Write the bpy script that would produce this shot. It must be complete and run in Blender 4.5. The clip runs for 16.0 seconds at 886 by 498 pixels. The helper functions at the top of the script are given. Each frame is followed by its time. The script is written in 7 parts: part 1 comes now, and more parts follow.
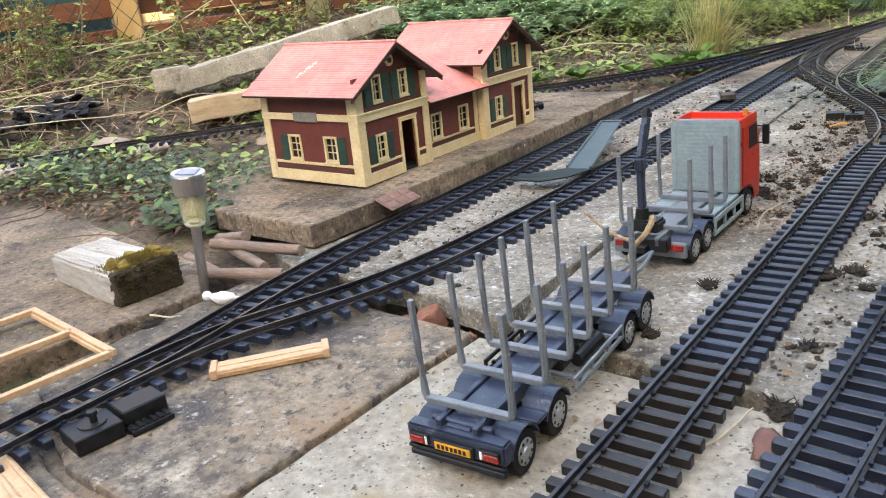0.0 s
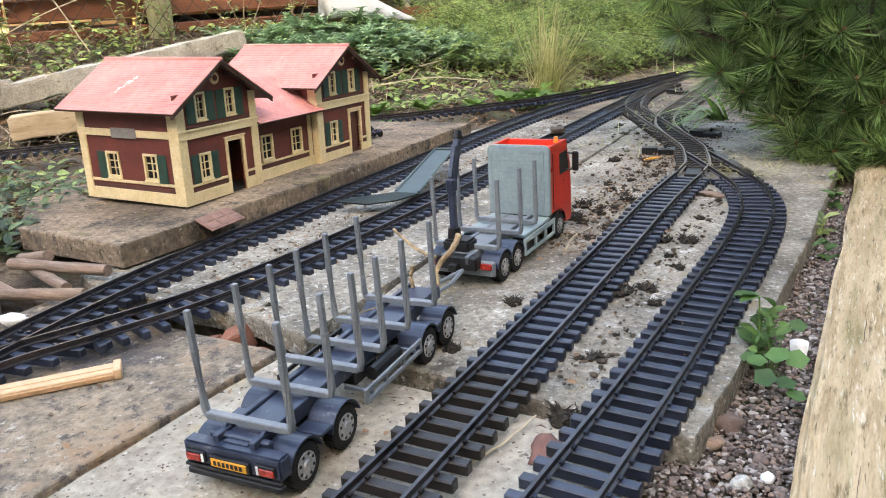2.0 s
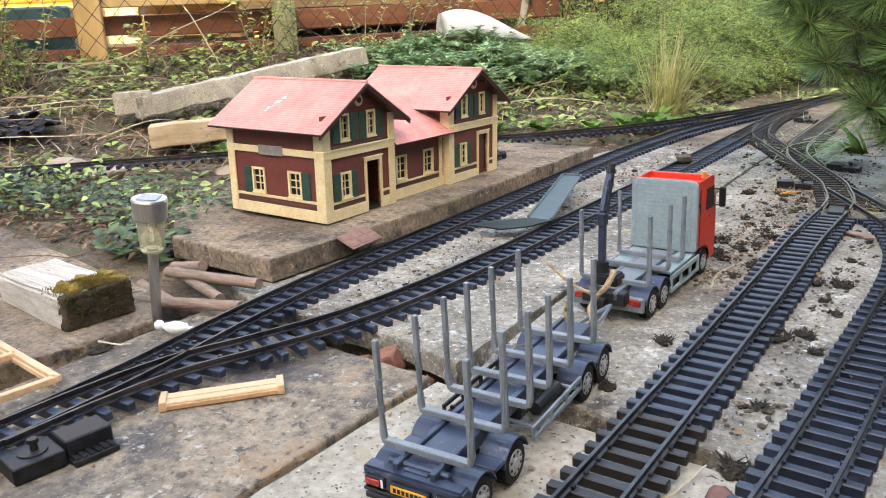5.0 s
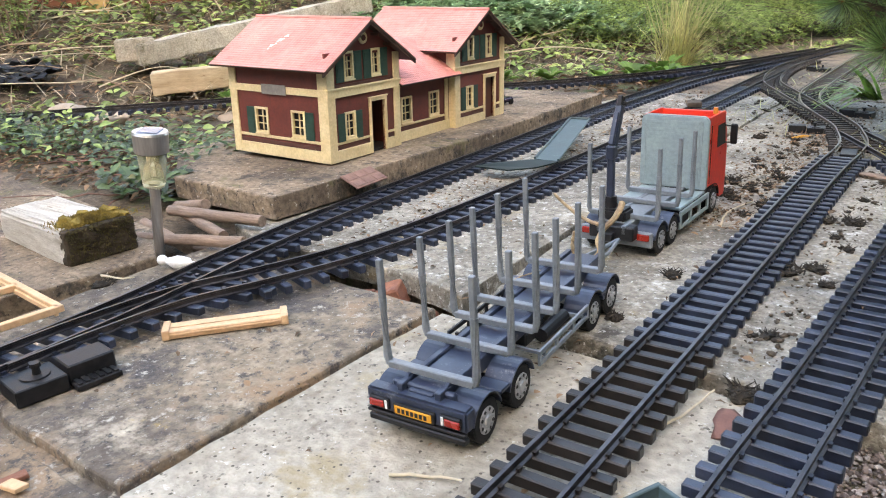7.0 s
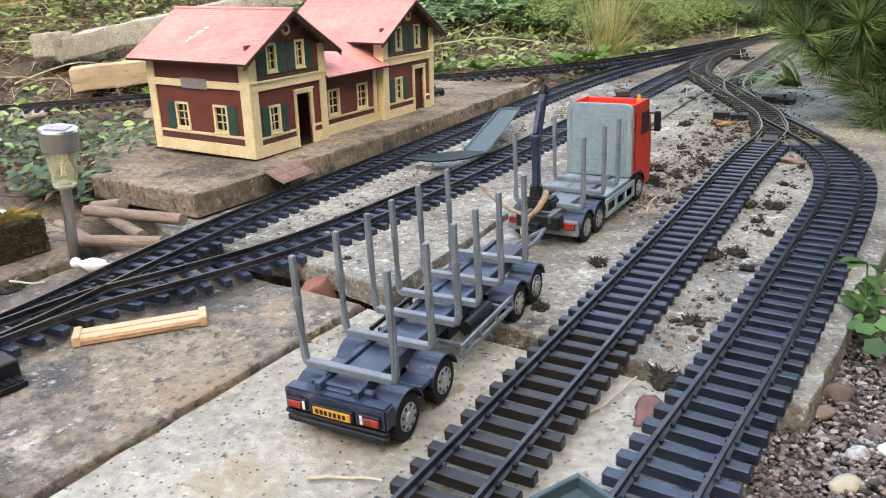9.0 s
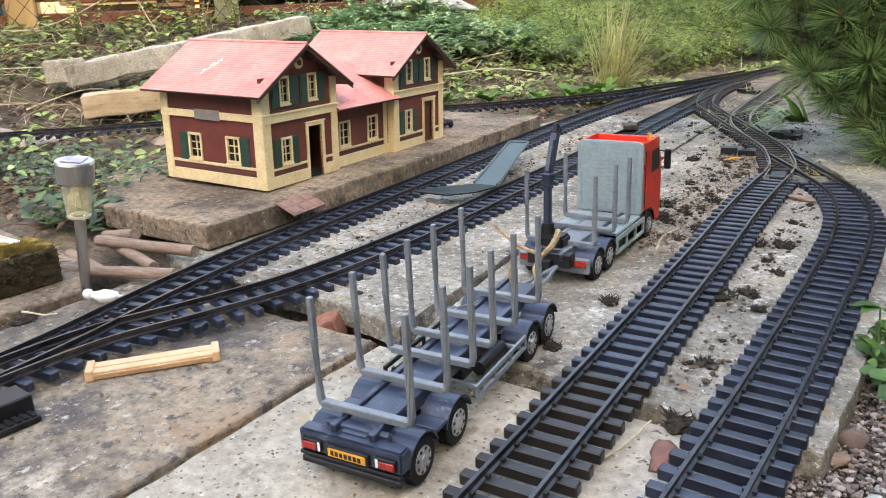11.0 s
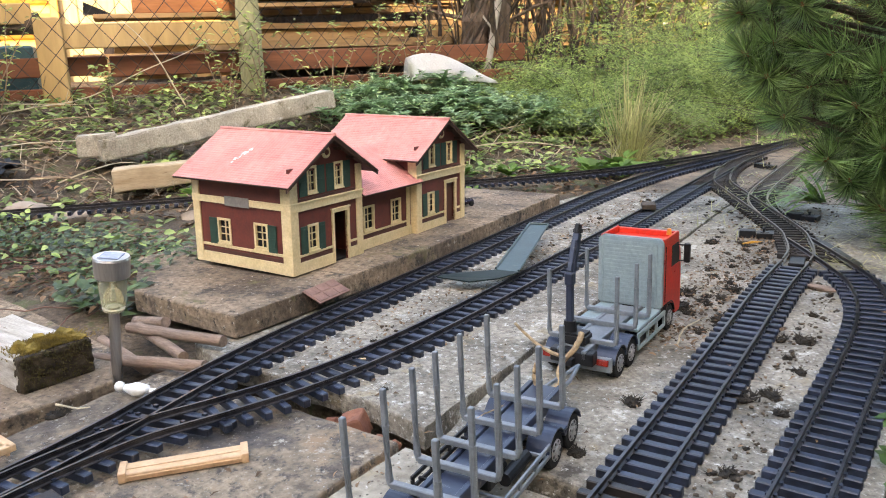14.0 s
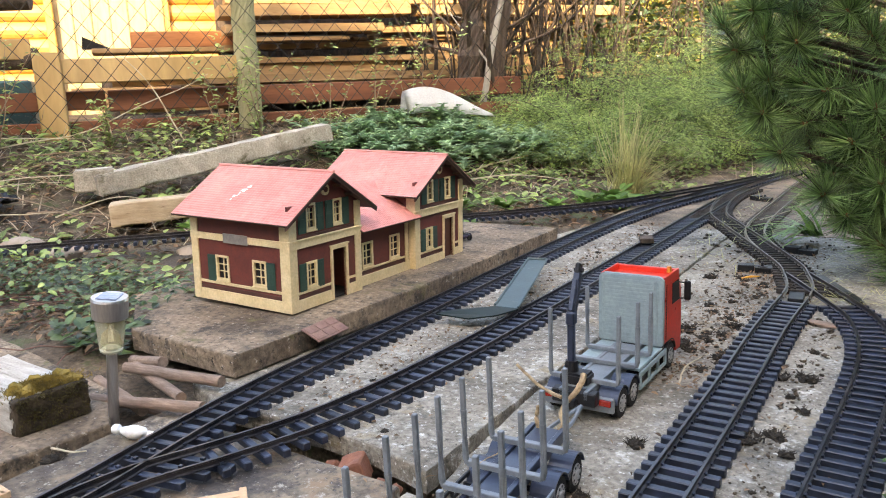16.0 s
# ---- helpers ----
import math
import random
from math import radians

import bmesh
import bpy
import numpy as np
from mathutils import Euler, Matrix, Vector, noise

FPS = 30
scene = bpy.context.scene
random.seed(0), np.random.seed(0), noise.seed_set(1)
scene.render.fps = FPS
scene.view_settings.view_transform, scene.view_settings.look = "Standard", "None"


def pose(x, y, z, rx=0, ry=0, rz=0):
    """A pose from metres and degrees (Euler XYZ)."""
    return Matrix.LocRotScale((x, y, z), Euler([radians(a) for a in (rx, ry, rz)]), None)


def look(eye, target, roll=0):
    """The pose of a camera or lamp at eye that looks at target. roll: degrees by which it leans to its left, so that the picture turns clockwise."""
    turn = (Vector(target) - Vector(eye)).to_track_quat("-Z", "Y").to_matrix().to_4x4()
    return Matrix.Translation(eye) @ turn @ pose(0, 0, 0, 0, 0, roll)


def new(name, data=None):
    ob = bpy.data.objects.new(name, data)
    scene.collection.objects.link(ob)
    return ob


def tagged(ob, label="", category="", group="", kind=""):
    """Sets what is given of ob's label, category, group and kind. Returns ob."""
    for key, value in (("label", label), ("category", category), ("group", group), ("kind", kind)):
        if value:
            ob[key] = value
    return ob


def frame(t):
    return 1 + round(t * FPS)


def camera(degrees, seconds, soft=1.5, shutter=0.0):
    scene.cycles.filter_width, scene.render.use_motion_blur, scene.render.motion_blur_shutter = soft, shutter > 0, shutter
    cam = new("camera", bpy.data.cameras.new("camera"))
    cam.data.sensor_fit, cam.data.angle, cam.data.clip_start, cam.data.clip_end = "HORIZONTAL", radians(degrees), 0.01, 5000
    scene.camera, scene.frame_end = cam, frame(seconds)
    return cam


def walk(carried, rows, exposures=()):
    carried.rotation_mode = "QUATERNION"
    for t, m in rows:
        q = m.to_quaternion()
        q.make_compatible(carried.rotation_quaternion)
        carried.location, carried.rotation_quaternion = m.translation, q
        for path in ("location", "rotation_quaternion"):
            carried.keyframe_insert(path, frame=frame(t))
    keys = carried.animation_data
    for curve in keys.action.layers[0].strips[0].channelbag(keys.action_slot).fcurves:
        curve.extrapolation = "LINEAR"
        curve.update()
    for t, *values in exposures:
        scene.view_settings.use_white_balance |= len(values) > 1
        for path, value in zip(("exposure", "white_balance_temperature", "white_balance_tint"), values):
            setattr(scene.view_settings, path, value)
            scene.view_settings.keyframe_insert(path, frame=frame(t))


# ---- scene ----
cam = camera(58.9, 16.0, soft=1.05)
PATH = [
    (0, (-0.022, -0.014, 0.383), (-1.225, 1.446, -0.265), -7.4),
    (0.5, (-0.029, -0.023, 0.411), (-1.209, 1.483, -0.173), -5.9),
    (1, (-0.019, -0.024, 0.41), (-1.176, 1.518, -0.123), -4.9),
    (1.5, (0.013, 0.001, 0.384), (-1.043, 1.613, -0.152), -4.0),
    (2, (0.033, 0.018, 0.356), (-0.89, 1.689, -0.241), -3.8),
    (2.5, (0.033, 0.021, 0.349), (-0.878, 1.674, -0.312), -4.7),
    (3, (0.023, 0.018, 0.362), (-0.902, 1.678, -0.263), -4.5),
    (3.5, (0.011, 0.01, 0.373), (-0.957, 1.66, -0.213), -4.5),
    (4, (-0.005, 0.002, 0.386), (-1.0, 1.65, -0.155), -3.0),
    (4.5, (-0.029, -0.024, 0.388), (-1.128, 1.56, -0.144), -3.2),
    (7, (-0.036, -0.022, 0.348), (-1.149, 1.507, -0.302), -2.8),
    (7.5, (-0.029, -0.011, 0.343), (-1.079, 1.548, -0.339), -2.9),
    (8, (-0.02, 0.0, 0.341), (-1.013, 1.59, -0.357), -3.0),
    (10.5, (-0.037, 0.002, 0.35), (-1.032, 1.622, -0.27), -2.6),
    (11, (-0.036, -0.003, 0.357), (-1.04, 1.615, -0.256), -2.3),
    (11.5, (-0.039, -0.009, 0.371), (-1.047, 1.618, -0.209), -1.8),
    (12, (-0.044, -0.017, 0.39), (-1.067, 1.609, -0.165), -1.4),
    (12.5, (-0.052, -0.02, 0.401), (-1.112, 1.59, -0.135), -2.0),
    (13, (-0.059, -0.02, 0.402), (-1.134, 1.578, -0.136), -2.2),
    (13.5, (-0.049, -0.018, 0.409), (-1.131, 1.584, -0.106), -2.5),
    (14, (-0.039, -0.014, 0.416), (-1.094, 1.617, -0.059), -2.2),
    (14.5, (-0.042, -0.007, 0.428), (-1.084, 1.642, -0.015), -1.5),
    (15, (-0.046, -0.003, 0.432), (-1.099, 1.643, 0.006), -2.8),
    (15.5, (-0.041, -0.004, 0.441), (-1.083, 1.657, 0.044), -2.5),
    (16, (-0.047, -0.012, 0.429), (-1.099, 1.64, 0.026), -2.3),
]
walk(cam, [(t, look(eye, target, roll)) for t, eye, target, roll in PATH], exposures=[(0.0, 3.24, 8500, 12), (3.0, 3.34, 8500, 12), (10.3, 3.36, 8500, 12), (13.0, 3.22, 8450, 13), (16.0, 3.13, 8250, 13)])

# ---- light: open shade in the foreground, low sun on what lies behind ----
SUN_ELEV, SUN_AZ = 32.0, 150.0     # azimuth: clockwise from +y, where the sun stands
world = bpy.data.worlds.new("sky")
scene.world = world
world.use_nodes = True
wn = world.node_tree.nodes
sky = wn.new("ShaderNodeTexSky")
sky.sky_type, sky.sun_disc = "NISHITA", False
sky.sun_elevation, sky.sun_rotation = radians(SUN_ELEV), radians(SUN_AZ)
sky.dust_density, sky.air_density = 2.0, 1.0
world.node_tree.links.new(sky.outputs[0], wn["Background"].inputs[0])
wn["Background"].inputs[1].default_value = 0.15
sun_data = bpy.data.lights.new("sun", "SUN")
sun_data.energy, sun_data.angle, sun_data.color = 2.0, radians(0.6), (1.0, 0.86, 0.66)
sun = new("sun", sun_data)
sd = Vector((math.sin(radians(SUN_AZ)) * math.cos(radians(SUN_ELEV)), math.cos(radians(SUN_AZ)) * math.cos(radians(SUN_ELEV)), math.sin(radians(SUN_ELEV))))
sun.matrix_world = look(sd * 30, (0, 0, 0))


# ---- materials ----
def mat(name, c1, c2, scale=60.0, rough=0.7, bump=0.2, spots=None, spot_scale=25.0, spot_at=0.6, metal=0.0, vary=0.0, fine=6.0, dist=0.002, coord="pos", stretch=(1, 1, 1), spec=0.5, dots=None, grain=0.4):
    m = bpy.data.materials.new(name)
    m.use_nodes = True
    n, l = m.node_tree.nodes, m.node_tree.links
    b = n["Principled BSDF"]
    b.inputs["Roughness"].default_value, b.inputs["Metallic"].default_value = rough, metal
    b.inputs["Specular IOR Level"].default_value = spec
    if coord == "pos":
        src = n.new("ShaderNodeNewGeometry").outputs["Position"]
    else:
        src = n.new("ShaderNodeTexCoord").outputs["Object"]
    mp = n.new("ShaderNodeMapping")
    mp.inputs["Scale"].default_value = stretch
    l.new(src, mp.inputs["Vector"])
    src = mp.outputs[0]

    def tex(s, detail=6.0, r=0.6):
        t = n.new("ShaderNodeTexNoise")
        t.inputs["Scale"].default_value, t.inputs["Detail"].default_value, t.inputs["Roughness"].default_value = s, detail, r
        l.new(src, t.inputs["Vector"])
        return t.outputs["Fac"]

    def ramp(f, a, bb, ca, cb):
        r = n.new("ShaderNodeValToRGB")
        r.color_ramp.elements[0].position, r.color_ramp.elements[1].position = a, bb
        r.color_ramp.elements[0].color, r.color_ramp.elements[1].color = (*ca, 1), (*cb, 1)
        l.new(f, r.inputs[0])
        return r.outputs[0]

    def mix(f, a, bb, kind="MIX"):
        x = n.new("ShaderNodeMix")
        x.data_type, x.blend_type = "RGBA", kind
        for k, v in ((0, f), (6, a), (7, bb)):
            if isinstance(v, (int, float)):
                x.inputs[k].default_value = v
            elif isinstance(v, tuple):
                x.inputs[k].default_value = (*v, 1)
            else:
                l.new(v, x.inputs[k])
        return x.outputs[2]
    big, small = tex(scale), tex(scale * fine)
    col = ramp(big, 0.32, 0.68, c1, c2)
    col = mix(0.5 + 0.5 * max(0.0, grain - 0.4) / 0.4, col, ramp(small, 0.34, 0.66, (1 - grain,) * 3, (1.0, 1.0, 1.0)), "MULTIPLY")
    if spots:
        for colour, sc, at in (spots if isinstance(spots, list) else [(spots, spot_scale, spot_at)]):
            col = mix(ramp(tex(sc, 8.0, 0.7), at - 0.05, at + 0.05, (0, 0, 0), (1, 1, 1)), col, colour)
    if dots:
        for colour, sc, rad in dots:
            vo = n.new("ShaderNodeTexVoronoi")
            vo.inputs["Scale"].default_value = sc
            l.new(src, vo.inputs["Vector"])
            add = n.new("ShaderNodeMath")
            add.operation = "MULTIPLY_ADD"
            l.new(big, add.inputs[0])
            add.inputs[1].default_value, add.inputs[2].default_value = -rad * 1.2, rad * 1.6
            ms = n.new("ShaderNodeMath")
            ms.operation = "LESS_THAN"
            l.new(vo.outputs["Distance"], ms.inputs[0])
            l.new(add.outputs[0], ms.inputs[1])
            col = mix(ms.outputs[0], col, colour)
    if vary:
        oi = n.new("ShaderNodeObjectInfo")
        mr = n.new("ShaderNodeMapRange")
        mr.inputs["To Min"].default_value, mr.inputs["To Max"].default_value = 1 - vary, 1 + vary
        l.new(oi.outputs["Random"], mr.inputs["Value"])
        hs = n.new("ShaderNodeHueSaturation")
        l.new(mr.outputs[0], hs.inputs["Value"])
        l.new(col, hs.inputs["Color"])
        col = hs.outputs[0]
    l.new(col, b.inputs["Base Color"])
    rr = n.new("ShaderNodeMapRange")
    rr.inputs["To Min"].default_value, rr.inputs["To Max"].default_value = max(0.05, rough - 0.12), min(1.0, rough + 0.12)
    l.new(big, rr.inputs["Value"])
    l.new(rr.outputs[0], b.inputs["Roughness"])
    if bump:
        bp = n.new("ShaderNodeBump")
        bp.inputs["Strength"].default_value, bp.inputs["Distance"].default_value = bump, dist
        l.new(small, bp.inputs["Height"])
        l.new(bp.outputs[0], b.inputs["Normal"])
    return m


CONCRETE = mat("concrete", (0.16, 0.138, 0.104), (0.47, 0.425, 0.345), 8, 0.9, 0.9, [((0.62, 0.60, 0.54), 26, 0.605), ((0.075, 0.066, 0.053), 13, 0.60), ((0.30, 0.235, 0.14), 10, 0.63), ((0.70, 0.69, 0.64), 120, 0.625), ((0.04, 0.035, 0.028), 85, 0.635), ((0.06, 0.053, 0.042), 200, 0.63)], fine=16, dist=0.005, grain=0.62)
CONCRETE_DARK = mat("weathered_concrete", (0.105, 0.084, 0.068), (0.41, 0.325, 0.225), 4, 0.9, 0.9, [((0.52, 0.445, 0.34), 5, 0.60), ((0.27, 0.185, 0.115), 8, 0.56), ((0.060, 0.054, 0.052), 6, 0.575), ((0.075, 0.064, 0.055), 45, 0.585), ((0.42, 0.39, 0.33), 70, 0.635), ((0.36, 0.25, 0.07), 14, 0.71), ((0.03, 0.028, 0.026), 120, 0.61), ((0.60, 0.58, 0.53), 240, 0.665)], fine=18, dist=0.005, grain=0.68)
CONCRETE_PALE = mat("pitted_concrete", (0.265, 0.225, 0.165), (0.56, 0.51, 0.42), 6, 0.9, 0.9, [((0.33, 0.27, 0.17), 10, 0.585), ((0.45, 0.345, 0.17), 6, 0.66), ((0.17, 0.145, 0.11), 9, 0.66), ((0.11, 0.098, 0.078), 110, 0.63), ((0.76, 0.75, 0.70), 90, 0.66)], fine=16, dist=0.005, dots=[((0.10, 0.085, 0.065), 105, 0.15), ((0.20, 0.17, 0.13), 75, 0.13)], grain=0.5)
KERB = mat("kerb_concrete", (0.34, 0.30, 0.235), (0.62, 0.575, 0.48), 10, 0.9, 0.7, [((0.13, 0.12, 0.07), 14, 0.62), ((0.62, 0.61, 0.56), 40, 0.66)], fine=20, dist=0.004, grain=0.6)
PLATFORM = mat("mossy_concrete", (0.115, 0.085, 0.06), (0.46, 0.345, 0.235), 6, 0.95, 0.9, [((0.055, 0.046, 0.036), 18, 0.58), ((0.62, 0.57, 0.49), 90, 0.655), ((0.14, 0.125, 0.05), 11, 0.63), ((0.03, 0.025, 0.02), 110, 0.61)], fine=18, dist=0.006, grain=0.65)
SOIL = mat("soil", (0.065, 0.048, 0.033), (0.24, 0.175, 0.112), 7, 0.98, 0.9, [((0.03, 0.022, 0.016), 30, 0.58), ((0.07, 0.09, 0.03), 9, 0.58), ((0.32, 0.26, 0.18), 60, 0.66)], fine=16, dist=0.008, grain=0.65)
RAIL = mat("weathered_rail", (0.028, 0.027, 0.032), (0.10, 0.092, 0.096), 40, 0.36, 0.1, metal=0.6)
SLEEPER_BLUE = mat("faded_black_plastic", (0.005, 0.008, 0.017), (0.024, 0.035, 0.066), 70, 0.43, 0.25, vary=0.35, fine=10, dist=0.0006, spec=0.6)
SLEEPER_BROWN = mat("brown_plastic", (0.007, 0.005, 0.0045), (0.026, 0.020, 0.017), 90, 0.45, 0.25, vary=0.2, fine=10, dist=0.0006, spec=0.5)
BLACK = mat("black_plastic", (0.007, 0.007, 0.008), (0.022, 0.022, 0.024), 80, 0.45, 0.1, spec=0.3)
CREAM = mat("cream_plastic", (0.72, 0.575, 0.315), (0.83, 0.69, 0.42), 40, 0.55, 0.1, [((0.36, 0.27, 0.14), 30, 0.70)], dist=0.0005)
BRICKRED = mat("dark_red_plastic", (0.125, 0.028, 0.022), (0.18, 0.042, 0.030), 60, 0.6, 0.15, dist=0.0005)
BROWN = mat("brown_trim", (0.085, 0.03, 0.022), (0.12, 0.04, 0.03), 60, 0.6, 0.1, dist=0.0005)
GREEN = mat("green_shutter", (0.015, 0.05, 0.038), (0.025, 0.075, 0.055), 60, 0.5, 0.1, dist=0.0005)
ROOF = mat("salmon_roof_plastic", (0.65, 0.245, 0.21), (0.77, 0.345, 0.295), 12, 0.55, 0.12, [((0.76, 0.36, 0.31), 9, 0.66), ((0.42, 0.16, 0.135), 40, 0.69), ((0.28, 0.13, 0.10), 90, 0.71)], dist=0.0005, spec=0.3)
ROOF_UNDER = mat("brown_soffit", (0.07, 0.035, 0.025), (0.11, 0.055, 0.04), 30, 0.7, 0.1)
DARK = mat("dark_interior", (0.01, 0.009, 0.008), (0.02, 0.018, 0.016), 30, 0.9, 0.0)
NAVY = mat("navy_plastic", (0.016, 0.024, 0.048), (0.036, 0.050, 0.086), 40, 0.34, 0.08, [((0.16, 0.165, 0.18), 45, 0.66)], dist=0.0004)
GREYPL = mat("grey_plastic", (0.145, 0.168, 0.188), (0.21, 0.235, 0.255), 50, 0.42, 0.08, [((0.36, 0.37, 0.36), 60, 0.68)], dist=0.0004)
PALEGREY = mat("pale_grey_plastic", (0.235, 0.315, 0.335), (0.29, 0.375, 0.39), 40, 0.45, 0.08, [((0.26, 0.30, 0.29), 40, 0.72)], dist=0.0004)
REDPL = mat("red_plastic", (0.62, 0.030, 0.018), (0.74, 0.055, 0.03), 30, 0.32, 0.04, dist=0.0004)
TYRE = mat("tyre_rubber", (0.008, 0.008, 0.009), (0.024, 0.023, 0.022), 90, 0.8, 0.2, spec=0.25)
RIM = mat("silver_rim", (0.32, 0.33, 0.34), (0.46, 0.46, 0.46), 90, 0.4, 0.05, metal=0.4)
REDLENS = mat("red_lens", (0.30, 0.018, 0.012), (0.40, 0.03, 0.018), 60, 0.25, 0.0)
WHITEPL = mat("white_plastic", (0.80, 0.80, 0.78), (0.87, 0.87, 0.85), 30, 0.45, 0.05)
YELLOW = mat("yellow_plate", (0.70, 0.30, 0.02), (0.78, 0.37, 0.03), 60, 0.4, 0.0)
ORANGE = mat("orange_plastic", (0.75, 0.22, 0.03), (0.8, 0.3, 0.05), 60, 0.35, 0.0)
STEEL = mat("brushed_steel", (0.42, 0.41, 0.40), (0.56, 0.55, 0.54), 60, 0.34, 0.08, metal=0.9, stretch=(1, 1, 0.05))
TAN = mat("tan_plastic", (0.60, 0.37, 0.20), (0.70, 0.47, 0.28), 30, 0.6, 0.1, dist=0.0005)
SLATE = mat("blue_grey_plastic", (0.040, 0.072, 0.078), (0.075, 0.12, 0.125), 30, 0.5, 0.1, [((0.2, 0.22, 0.2), 25, 0.67)])
OLDWOOD = mat("grey_weathered_wood", (0.46, 0.42, 0.35), (0.72, 0.69, 0.63), 14, 0.85, 0.9, [((0.22, 0.17, 0.12), 24, 0.66)], stretch=(1, 8, 8), fine=8, dist=0.003)
BEAM = mat("treated_timber", (0.37, 0.255, 0.13), (0.72, 0.57, 0.37), 10, 0.85, 0.8, [((0.14, 0.10, 0.05), 24, 0.60), ((0.24, 0.19, 0.08), 5, 0.56), ((0.66, 0.62, 0.50), 40, 0.62), ((0.09, 0.07, 0.04), 70, 0.63)], stretch=(7, 0.7, 7), fine=8, dist=0.003)
MOSS = mat("moss", (0.11, 0.08, 0.014), (0.34, 0.23, 0.04), 60, 1.0, 0.8)
LOG = mat("dowel_wood", (0.19, 0.125, 0.09), (0.35, 0.25, 0.185), 25, 0.8, 0.4, stretch=(1, 6, 6))
BROWNSTONE = mat("brown_stone", (0.11, 0.075, 0.06), (0.20, 0.14, 0.115), 60, 0.8, 0.4)
TERRA = mat("terracotta", (0.20, 0.075, 0.045), (0.30, 0.125, 0.075), 50, 0.85, 0.4)
FENCE_OCHRE = mat("ochre_timber", (0.46, 0.29, 0.11), (0.62, 0.43, 0.20), 5, 0.7, 0.4, [((0.25, 0.13, 0.04), 12, 0.68)], stretch=(1, 1, 0.2))
FENCE_RED = mat("red_brown_timber", (0.15, 0.052, 0.024), (0.25, 0.095, 0.045), 6, 0.75, 0.4, stretch=(0.3, 0.3, 3))
FENCE_POST = mat("mossy_post", (0.24, 0.24, 0.12), (0.40, 0.38, 0.22), 8, 0.9, 0.5, stretch=(1, 1, 0.3))
PLANKS = mat("sawn_timber", (0.31, 0.18, 0.075), (0.52, 0.34, 0.16), 4, 0.8, 0.4, [((0.16, 0.09, 0.045), 9, 0.62)], vary=0.35, stretch=(0.5, 0.5, 2))
CABIN = mat("varnished_logs", (0.62, 0.30, 0.06), (0.78, 0.43, 0.12), 3, 0.5, 0.2)
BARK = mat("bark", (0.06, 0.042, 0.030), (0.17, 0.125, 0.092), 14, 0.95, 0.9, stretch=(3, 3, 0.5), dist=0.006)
DARKBARK = mat("dark_bark", (0.032, 0.023, 0.017), (0.11, 0.082, 0.06), 14, 0.95, 0.6, stretch=(3, 3, 0.5))
TWIG = mat("twig", (0.20, 0.13, 0.08), (0.38, 0.28, 0.19), 30, 0.9, 0.5)
STRAW = mat("dry_stem", (0.44, 0.36, 0.235), (0.66, 0.57, 0.41), 20, 0.9, 0.3)
RUNNER = mat("red_brown_stem", (0.10, 0.045, 0.03), (0.22, 0.11, 0.075), 40, 0.7, 0.3)
WIRE = mat("dark_wire", (0.03, 0.03, 0.03), (0.07, 0.065, 0.06), 30, 0.5, 0.0, metal=0.5)


def leaf_mat(name, a, b, rough=0.55, low=0.6, high=1.45):
    m = mat(name, a, b, 12, rough, 0.1)
    n, l = m.node_tree.nodes, m.node_tree.links
    bs = n["Principled BSDF"]
    g = n.new("ShaderNodeNewGeometry")
    mr = n.new("ShaderNodeMapRange")
    mr.inputs["To Min"].default_value, mr.inputs["To Max"].default_value = low, high
    l.new(g.outputs["Random Per Island"], mr.inputs["Value"])
    hs = n.new("ShaderNodeHueSaturation")
    l.new(mr.outputs[0], hs.inputs["Value"])
    l.new(bs.inputs["Base Color"].links[0].from_socket, hs.inputs["Color"])
    l.new(hs.outputs[0], bs.inputs["Base Color"])
    tr = n.new("ShaderNodeBsdfTranslucent")
    l.new(hs.outputs[0], tr.inputs["Color"])
    mx = n.new("ShaderNodeMixShader")
    mx.inputs[0].default_value = 0.3
    l.new(bs.outputs[0], mx.inputs[1])
    l.new(tr.outputs[0], mx.inputs[2])
    l.new(mx.outputs[0], n["Material Output"].inputs["Surface"])
    return m


LEAF = leaf_mat("fresh_leaf", (0.09, 0.20, 0.03), (0.19, 0.32, 0.07))
IVY = leaf_mat("ivy_leaf", (0.038, 0.075, 0.026), (0.13, 0.18, 0.075), 0.32, 0.3, 1.9)
IVYLIGHT = leaf_mat("weed_green", (0.045, 0.12, 0.025), (0.10, 0.20, 0.05))
WEED = leaf_mat("weed_leaf", (0.17, 0.27, 0.07), (0.36, 0.43, 0.15), 0.5, 0.4, 1.8)
BUSH = leaf_mat("feathery_leaf", (0.09, 0.175, 0.035), (0.31, 0.40, 0.11), 0.55, 0.15, 1.9)
NEEDLE = leaf_mat("pine_needle", (0.09, 0.18, 0.055), (0.25, 0.37, 0.14), 0.4, 0.2, 2.0)
GRASS = leaf_mat("dry_grass", (0.36, 0.36, 0.13), (0.60, 0.55, 0.27))
DRYSTEM = leaf_mat("dry_stem_straw", (0.32, 0.24, 0.15), (0.62, 0.52, 0.38), 0.8, 0.4, 1.4)
DEADLEAF = leaf_mat("dead_leaf", (0.13, 0.08, 0.048), (0.31, 0.20, 0.12), 0.9, 0.4, 1.7)


